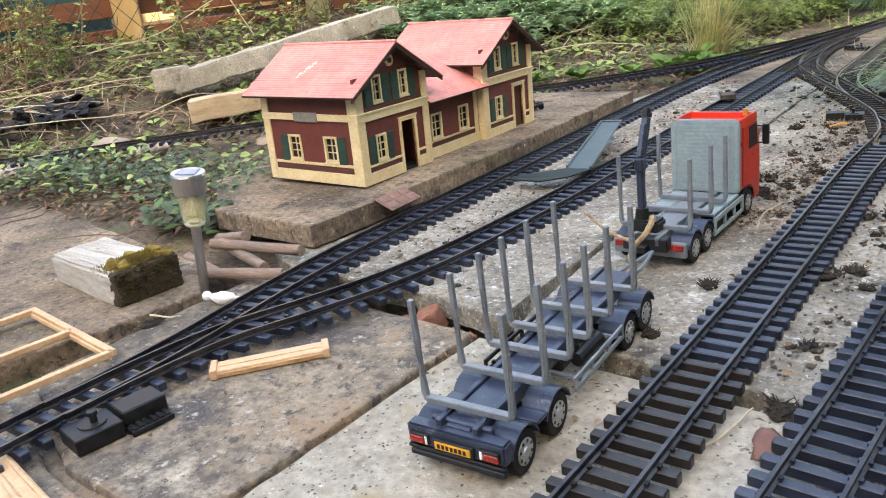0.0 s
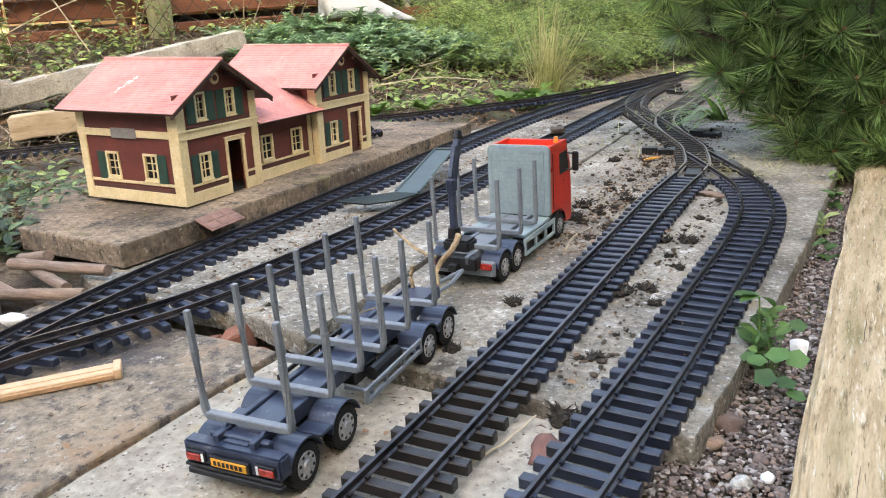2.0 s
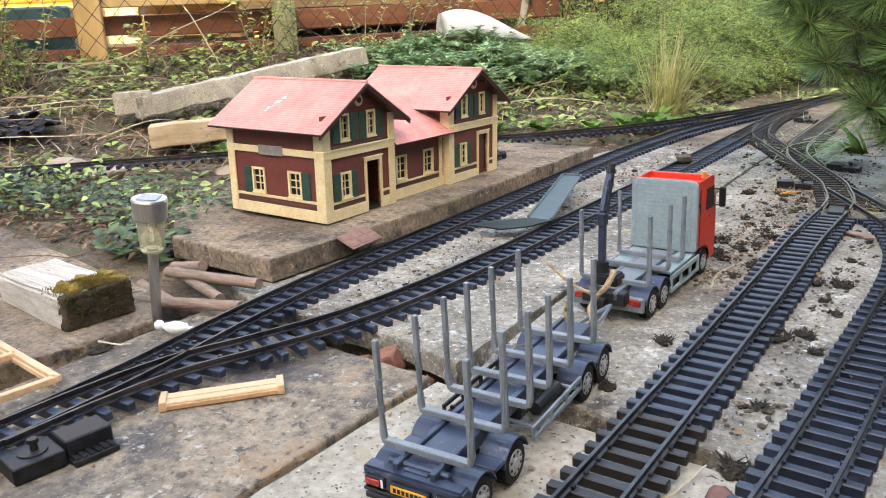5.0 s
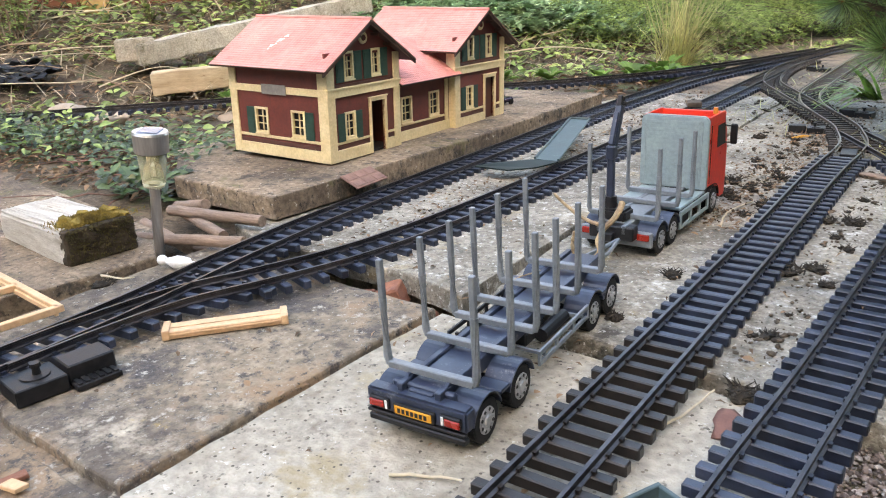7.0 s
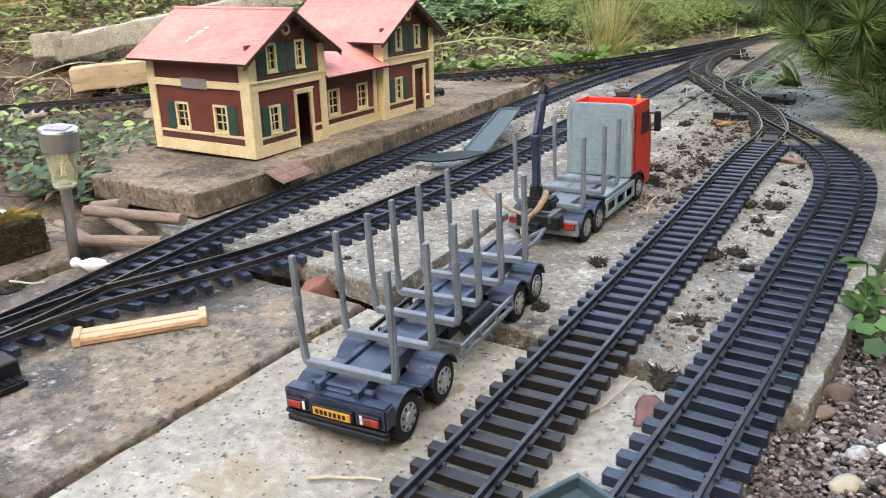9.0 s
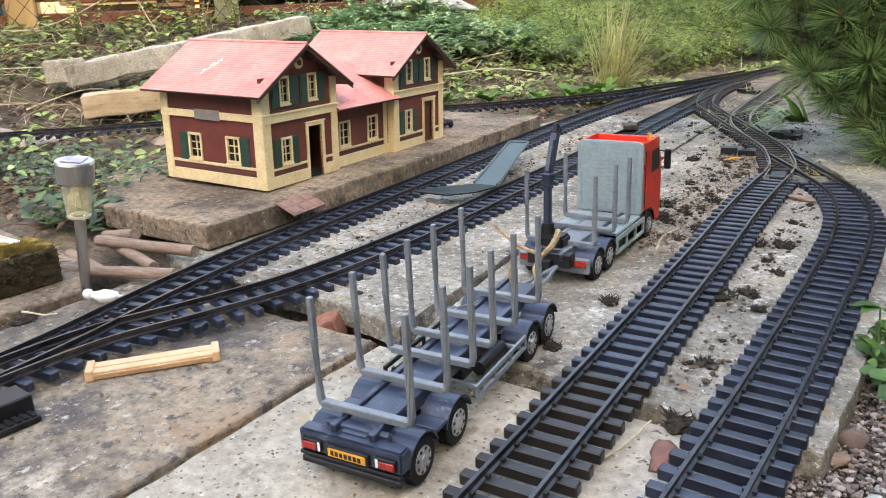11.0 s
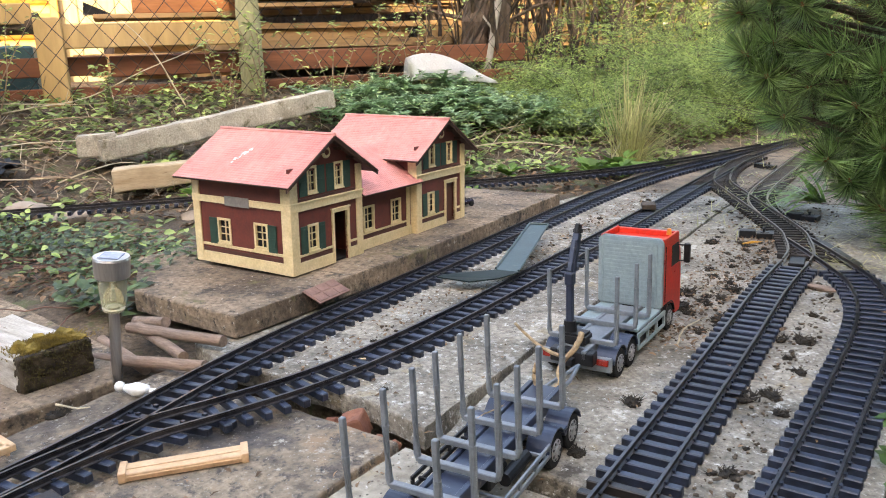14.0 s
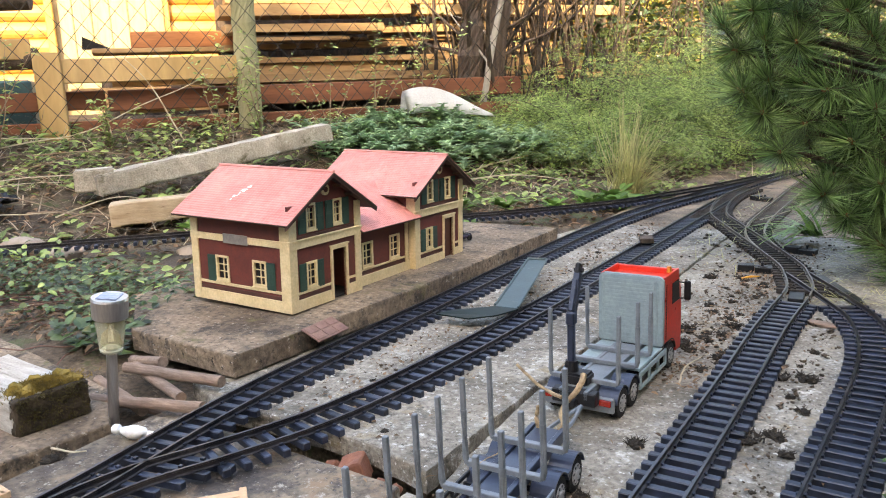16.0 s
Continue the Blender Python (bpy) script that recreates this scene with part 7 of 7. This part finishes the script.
# ---- fence, kerb and what stands behind ----
def fence():
    root = thing("fence", "timber fence of ochre and red-brown rails with chain-link wire", "fence")
    bm = bmesh.new()
    bx(bm, -0.05, 0.05, -0.05, 0.05, 0.25, 0.625, 0.004, axes(0.152, 1.2, 0))
    part("post", bm, FENCE_OCHRE, root, "square ochre timber post")
    for a in (0.93, -1.4):
        bm = bmesh.new()
        p, q = at(a, 1.2, 0.22), at(a + 0.01, 1.2, 1.25)
        tube(bm, [p.lerp(q, i / 10) + 0.006 * noise.noise_vector(p.lerp(q, i / 10) * 3) for i in range(11)], 0.052, 16)
        part("post", bm, FENCE_POST, root, "round mossy timber post")
    for a0, a1, s, z0, z1, mt, tilt in ((0.20, 0.90, 1.19, 0.503, 0.600, FENCE_OCHRE, 0.0), (-1.5, 0.35, 1.27, 0.395, 0.473, FENCE_RED, 0.0), (0.36, 2.3, 1.27, 0.385, 0.472, FENCE_RED, 0.0), (-1.5, 2.3, 1.25, 0.285, 0.350, FENCE_RED, 0.0), (-1.5, 0.1, 1.20, 0.60, 0.68, FENCE_OCHRE, 0.0)):
        bm = bmesh.new()
        bx(bm, a0, a1, -0.014, 0.014, z0, z1, 0.004, axes(0, s, 0))
        part("rail", bm, mt, root)
    bm = bmesh.new()
    w = 0.085
    for sgn in (-1, 1):
        for k in range(-16, 60):
            a = k * w
            p0, p1 = at(a, 1.13, 0.28), at(a + sgn * 1.0, 1.13, 1.45)
            d = p1 - p0
            n = d.normalized()
            pts = [p0 + d * (i / 3) for i in range(4)]
            tube(bm, pts, 0.0016, 3)
    part("chain_link", bm, WIRE, root, "dark diamond wire mesh")


fence()
for k, (z, r) in enumerate(((0.60, 0.042), (0.83, 0.045))):
    bm = bmesh.new()
    cyl(bm, at(-0.6, 1.34, z), at(0.12, 1.22, z + 0.005), r, r, 18)
    solid("round_pole", bm, BARK, "dark round timber pole lying on the fence", "pole", "stacked poles")
bm = bmesh.new()
bx(bm, -0.3, 0.16, -0.12, 0.12, 0.30, 0.53, 0.01, axes(-0.1, 1.6, 0))
solid("plastic_crate", bm, mat("teal_plastic", (0.02, 0.07, 0.075), (0.04, 0.11, 0.115), 20, 0.5, 0.1), "dark teal plastic crate behind the fence", "crate")


def kerb(a0, s0, z0, a1, s1, z1, h, w, label, seed):
    p, q = at(a0, s0, z0), at(a1, s1, z1)
    bm = bmesh.new()
    L = (q - p).length
    bx(bm, 0, L, -w / 2, w / 2, 0, h, 0.005, seg=2)
    bmesh.ops.subdivide_edges(bm, edges=[e for e in bm.edges if e.calc_length() > 0.3], cuts=30)
    for v in bm.verts:
        v.co += 0.006 * noise.noise_vector(v.co * 14 + Vector((seed, 0, 0)))
    x = (q - p).normalized()
    y = Vector((0, 0, 1)).cross(x).normalized()
    zz = x.cross(y)
    m = Matrix.Translation(p) @ Matrix((x, y, zz)).transposed().to_4x4()
    solid("kerb_stone", bm, KERB, label, "kerb", m=m)


kerb(0.30, 0.45, 0.122, 1.16, 0.74, 0.238, 0.070, 0.08, "long grey concrete kerb lying across the bank", 1)
kerb(0.235, 0.50, 0.135, 0.36, 0.50, 0.135, 0.075, 0.11, "short grey concrete kerb stub lying on the bank", 2)
bm = bmesh.new()
bx(bm, 0.0, 0.36, -0.055, 0.055, 0.0, 0.070, 0.004)
bmesh.ops.subdivide_edges(bm, edges=[e for e in bm.edges if e.calc_length() > 0.2], cuts=12)
for v in bm.verts:
    v.co += 0.006 * noise.noise_vector(v.co * 9)
    v.co.x += 0.02 * noise.noise(Vector((0, v.co.y * 30, v.co.z * 30))) if v.co.x < 0.02 else 0.0
solid("sawn_log", bm, mat("pale_sawn_wood", (0.40, 0.29, 0.17), (0.58, 0.46, 0.31), 8, 0.85, 0.6, [((0.22, 0.14, 0.08), 20, 0.64)], stretch=(1, 1, 5)), "pale sawn piece of wood lying in the weeds", "wood", m=axes(0.335, 0.28, 0.045, 0.10, -0.03))
for k in range(46):
    r = random.Random(500 + k)
    bm = bmesh.new()
    rock(bm, (0, 0, 0), r.uniform(0.02, 0.055), r.uniform(0.018, 0.04), r.uniform(0.006, 0.018), 520 + k, sub=2, rough=0.9)
    solid("slate_piece", bm, BLACK, "dark broken slate piece heaped on the bank", "slate", "broken slates", m=axes(r.uniform(-0.65, 0.14), r.uniform(0.34, 0.58), 0.10 + 0.06 * r.random(), r.random() * 3, r.uniform(-.4, .4)))
for k, (a, s, z, sx, sy, sz) in enumerate(((-0.12, 0.02, 0.02, 0.14, 0.09, 0.035), (0.10, 0.12, 0.03, 0.06, 0.05, 0.03), (-0.5, 0.10, 0.02, 0.12, 0.10, 0.04), (0.62, -0.10, 0.0, 0.12, 0.07, 0.03), (0.22, 0.04, 0.015, 0.05, 0.03, 0.02), (-0.3, -0.35, 0.0, 0.10, 0.08, 0.02))):
    bm = bmesh.new()
    rock(bm, (0, 0, 0), sx, sy, sz, 600 + k, Matrix.Identity(4), 3, 0.3)
    solid("garden_stone", bm, mat("sandy_stone", (0.26, 0.20, 0.15), (0.46, 0.38, 0.30), 12, 0.9, 0.5) if k == 0 else bpy.data.materials["sandy_stone"], "pale sandy garden stone lying on the bank", "stone", "garden stones", smooth=True, m=axes(a, s, z))

# white curved panel among the plants
bm = bmesh.new()
rows_ = []
for i in range(13):
    t = i / 12
    row = []
    for j in range(9):
        u = j / 8
        h = 0.118 * math.sin(math.pi * (0.30 + 0.68 * t)) ** 0.8 * (1 - 0.6 * t * t) + 0.01
        row.append(bm.verts.new((0.34 * t, 0.12 * (u - 0.5) * (1 - 0.3 * t), h * math.sin(math.pi * (0.08 + 0.84 * u)) - 0.01)))
    rows_.append(row)
for a, b in zip(rows_, rows_[1:]):
    for j in range(8):
        bm.faces.new((a[j], b[j], b[j + 1], a[j + 1]))
r_ = bmesh.ops.solidify(bm, geom=bm.faces[:], thickness=0.004)
solid("white_cover", bm, WHITEPL, "curved white plastic cover lying among the plants", "cover", smooth=True, m=axes(1.56, 0.96, 0.300, -0.1) @ Matrix.Scale(1.2, 4))

# stacks of sawn timber behind the fence
plank_meshes = []
for k in range(5):
    bm = bmesh.new()
    bx(bm, -0.5, 0.5, -0.5, 0.5, -0.5, 0.5, 0.01)
    plank_meshes.append(mesh_of("plank", bm, PLANKS))


def timber_stack(a0, a1, s, z0, z1, seed, label, thin=0.028):
    root = thing("timber_stack", label, "timber stack", "timber stacks")
    r = random.Random(seed)
    z = z0
    k = 0
    while z < z1:
        t = r.choice((0.018, 0.028, 0.040, 0.055)) * thin / 0.028
        a = a0 + r.uniform(-0.15, 0.1)
        while a < a1:
            L = r.uniform(0.45, 1.3)
            if r.random() < 0.88:
                ob = new("plank", plank_meshes[k % 5])
                ob.parent = root
                ob.matrix_local = axes(a + L / 2, s + r.uniform(-0.10, 0.06), z + t / 2, r.uniform(-.03, .03), r.uniform(-.012, .012)) @ Matrix.Diagonal((L, r.uniform(0.12, 0.30), t, 1))
                k += 1
            a += L + r.uniform(0.0, 0.08)
        z += t + r.choice((0.003, 0.006, 0.024, 0.045))
    # dark slab added behind the planks, so the gaps look shaded
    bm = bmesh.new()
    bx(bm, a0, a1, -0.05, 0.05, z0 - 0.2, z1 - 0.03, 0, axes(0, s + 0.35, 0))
    part("core", bm, BARK, root, "dark block behind the planks standing in for shade in the gaps")


timber_stack(0.95, 2.25, 1.95, 0.30, 1.20, 31, "tall stack of sawn planks behind the fence")
timber_stack(0.32, 0.95, 2.25, 0.36, 0.63, 32, "low stack of sunlit planks behind the fence")
bm = bmesh.new()
bx(bm, 0.30, 1.10, -0.14, 0.14, 0.664, 0.688, 0.003, axes(0, 2.18, 0))
solid("plank", bm, PLANKS, "pale sawn plank lying on the low stack", "plank")
bm = bmesh.new()
bx(bm, 0.49, 1.12, -0.05, 0.05, 0.690, 0.772, 0.005, axes(0, 2.14, 0))
solid("timber_balk", bm, mat("reddish_timber", (0.32, 0.12, 0.04), (0.48, 0.20, 0.075), 6, 0.7, 0.3, stretch=(0.4, 0.4, 3)), "reddish timber balk lying on the low stack", "timber")
bm = bmesh.new()
prism(bm, [at(0.255, 2.12, 0.690), at(0.395, 2.12, 0.690), at(0.262, 2.12, 0.752)], NORMAL * 0.08)
solid("dark_wedge", bm, BLACK, "dark wedge-shaped offcut lying on the low stack", "offcut")
timber_stack(2.5, 4.6, 3.0, 0.35, 1.7, 33, "far stack of slatted timber behind the trees", 0.035)


def cabin():
    root = thing("log_cabin", "sunlit varnished log cabin wall behind the fence", "cabin")
    for k in range(16):
        z = 0.042 + 0.104 * k
        for a0, a1 in ((-3.2, 0.035), (0.765, 2.2)):
            bm = bmesh.new()
            cyl(bm, at(a0, 3.3, z), at(a1, 3.3, z), 0.0575, None, 16)
            part("log", bm, CABIN, root)
    boards = mat("pale_boards", (0.40, 0.31, 0.155), (0.54, 0.43, 0.235), 4, 0.7, 0.3, [((0.40, 0.28, 0.12), 9, 0.66)], stretch=(2, 2, 0.3))
    for a0, a1 in ((0.035, 0.082), (0.738, 0.765)):
        bm = bmesh.new()
        bx(bm, a0, a1, -0.05, 0.05, 0.1, 1.8, 0.006, axes(0, 3.24, 0))
        part("door_frame", bm, CABIN, root, "varnished upright door frame")
    for k in range(6):
        bm = bmesh.new()
        bx(bm, 0.084 + 0.109 * k, 0.084 + 0.109 * k + 0.105, -0.02, 0.02, 0.1, 1.8, 0.006, axes(0, 3.28, 0))
        part("door_board", bm, boards, root, "pale upright boards")


cabin()


# trees at the end of the fence
def tree(a, s, r, h, lean, seed, material, label, boughs=7, leaves=0):
    root = thing("tree", label, "tree", "trees beyond the fence")
    q = random.Random(seed)
    base = at(a, s, 0)
    base.z = ground_z(base.x, base.y) - 0.02
    pts = []
    for i in range(13):
        t = i / 12
        p = base + Vector((lean[0] * t, lean[1] * t, h * t))
        pts.append(p + r * 0.6 * noise.noise_vector(p * 3 + Vector((seed, 0, 0))))
    bm = bmesh.new()
    tube(bm, pts, r, 12, 0.6)
    part("trunk", bm, material, root)
    for b in range(boughs):
        i = q.randrange(3, 12)
        d = rdir(q, 0.7)
        p, line = pts[i].copy(), []
        for j in range(7):
            line.append(p.copy())
            d = (d + 0.3 * noise.noise_vector(p * 5 + Vector((b, seed, 0)))).normalized()
            p = p + d * h * 0.06
        bm = bmesh.new()
        tube(bm, line, r * 0.16 + 0.003, 6, 0.3)
        part("limb", bm, material, root)
    if leaves:
        fo = Foliage()
        for k in range(leaves):
            p = pts[q.randrange(4, 13)] + Vector((q.gauss(0, .28), q.gauss(0, .28), q.gauss(0, .15)))
            fo.leaf(p, rdir(q, 0.1), Vector((q.uniform(-1, 1), q.uniform(-1, 1), 1)), q.uniform(0.025, 0.05), q.uniform(0.012, 0.025))
        ob = new("crown", fo.mesh("crown", YLEAF))
        ob.parent = root


YLEAF = leaf_mat("sunlit_leaf", (0.27, 0.29, 0.05), (0.48, 0.46, 0.11))
PALEBARK = mat("pale_bark", (0.30, 0.27, 0.22), (0.46, 0.43, 0.36), 10, 0.9, 0.4)
tree(2.06, 1.36, 0.075, 1.6, (-0.05, 0.02), 41, BARK, "old brown tree trunk at the end of the fence")
tree(2.17, 1.34, 0.060, 1.6, (0.08, 0.06), 42, BARK, "rough brown tree trunk beside an older one")
tree(2.05, 1.26, 0.018, 1.4, (0.20, 0.24), 43, PALEBARK, "slender pale leaning tree stem")
for k in range(16):
    rr = random.Random(700 + k)
    tree(2.35 + 0.17 * k + rr.uniform(-.05, .05), rr.uniform(1.7, 2.7), rr.uniform(0.010, 0.035), rr.uniform(1.5, 2.2), (rr.uniform(-.2, .2), rr.uniform(-.2, .2)), 50 + k, BARK, "thin bare tree stem in the thicket", 5, 150 if k > 5 else 0)
# twiggy thicket between the trunks
for k in range(135):
    rr = random.Random(800 + k)
    a, s = (rr.uniform(1.95, 3.6) if k < 85 else rr.uniform(2.0, 2.75)), rr.uniform(1.25, 2.1)
    p = at(a, s, 0.2)
    d = Vector((rr.uniform(-.35, .35), rr.uniform(-.35, .35), 1)).normalized()
    pts = []
    for i in range(10):
        pts.append(p.copy())
        d = (d + 0.22 * noise.noise_vector(p * 5 + Vector((k, 0, 0)))).normalized()
        p = p + d * 0.12
    bm = bmesh.new()
    tube(bm, pts, rr.uniform(0.003, 0.007) if k % 4 else rr.uniform(0.009, 0.018), 5, 0.4)
    solid("thicket_stem", bm, DARKBARK, "bare brown stem in the thicket beyond the fence", "stem", "thicket stems")


# hedge closing the view behind the shrubs
def hedge(a0, a1, s, h, n, seed, material, label):
    q = random.Random(seed)
    fo = Foliage()
    for k in range(n):
        p = at(q.uniform(a0, a1), s + q.uniform(-.35, .35), 0)
        p.z = 0.15 + h * q.random()
        fo.leaf(p, rdir(q, 0.1), Vector((q.uniform(-1, 1), q.uniform(-1, 1), 1)), q.uniform(0.05, 0.11), q.uniform(0.025, 0.055))
    tagged(new("hedge", fo.mesh("hedge", material)), label, "hedge", kind="stuff")


hedge(3.4, 7.5, 2.9, 1.7, 5200, 61, YLEAF, "sunlit yellow-green hedge beyond the garden")
hedge(3.2, 6.5, 2.0, 1.0, 3000, 62, IVY, "shaded green undergrowth beyond the shrubs")
hedge(4.0, 8.0, 4.4, 2.6, 4200, 63, IVY, "dark green hedge far behind")
bm = bmesh.new()
bx(bm, -6.0, 12.0, -0.1, 0.1, -0.2, 3.2, 0, axes(0, 6.0, 0))
solid("wall_north", bm, mat("far_brown_fence", (0.10, 0.085, 0.05), (0.20, 0.17, 0.09), 2, 0.9, 0.3), "tall brown boundary fence far behind the garden", "wall", kind="structure")
# added out of view: holds back low skylight from the east
bm = bmesh.new()
bx(bm, -0.1, 0.1, -10.0, 8.5, -0.2, 3.6)
solid("wall_east", bm, mat("dark_green_blocker", (0.04, 0.055, 0.025), (0.09, 0.11, 0.05), 3, 0.95, 0.4), "unseen dark green wall added to cut skylight from the east", "wall", kind="structure", m=pose(2.6, 2.0, 0, 0, 0, 0))
# added out of view: stops low frontal light from the south-west
bm = bmesh.new()
bx(bm, -0.4, 0.4, -20.0, 1.5, -0.2, 5.0)
solid("wall_west", bm, bpy.data.materials["dark_green_blocker"], "unseen dark green block added to cut low light from the west", "wall", kind="structure", m=pose(-9.5, 0, 0, 0, 0, 0))
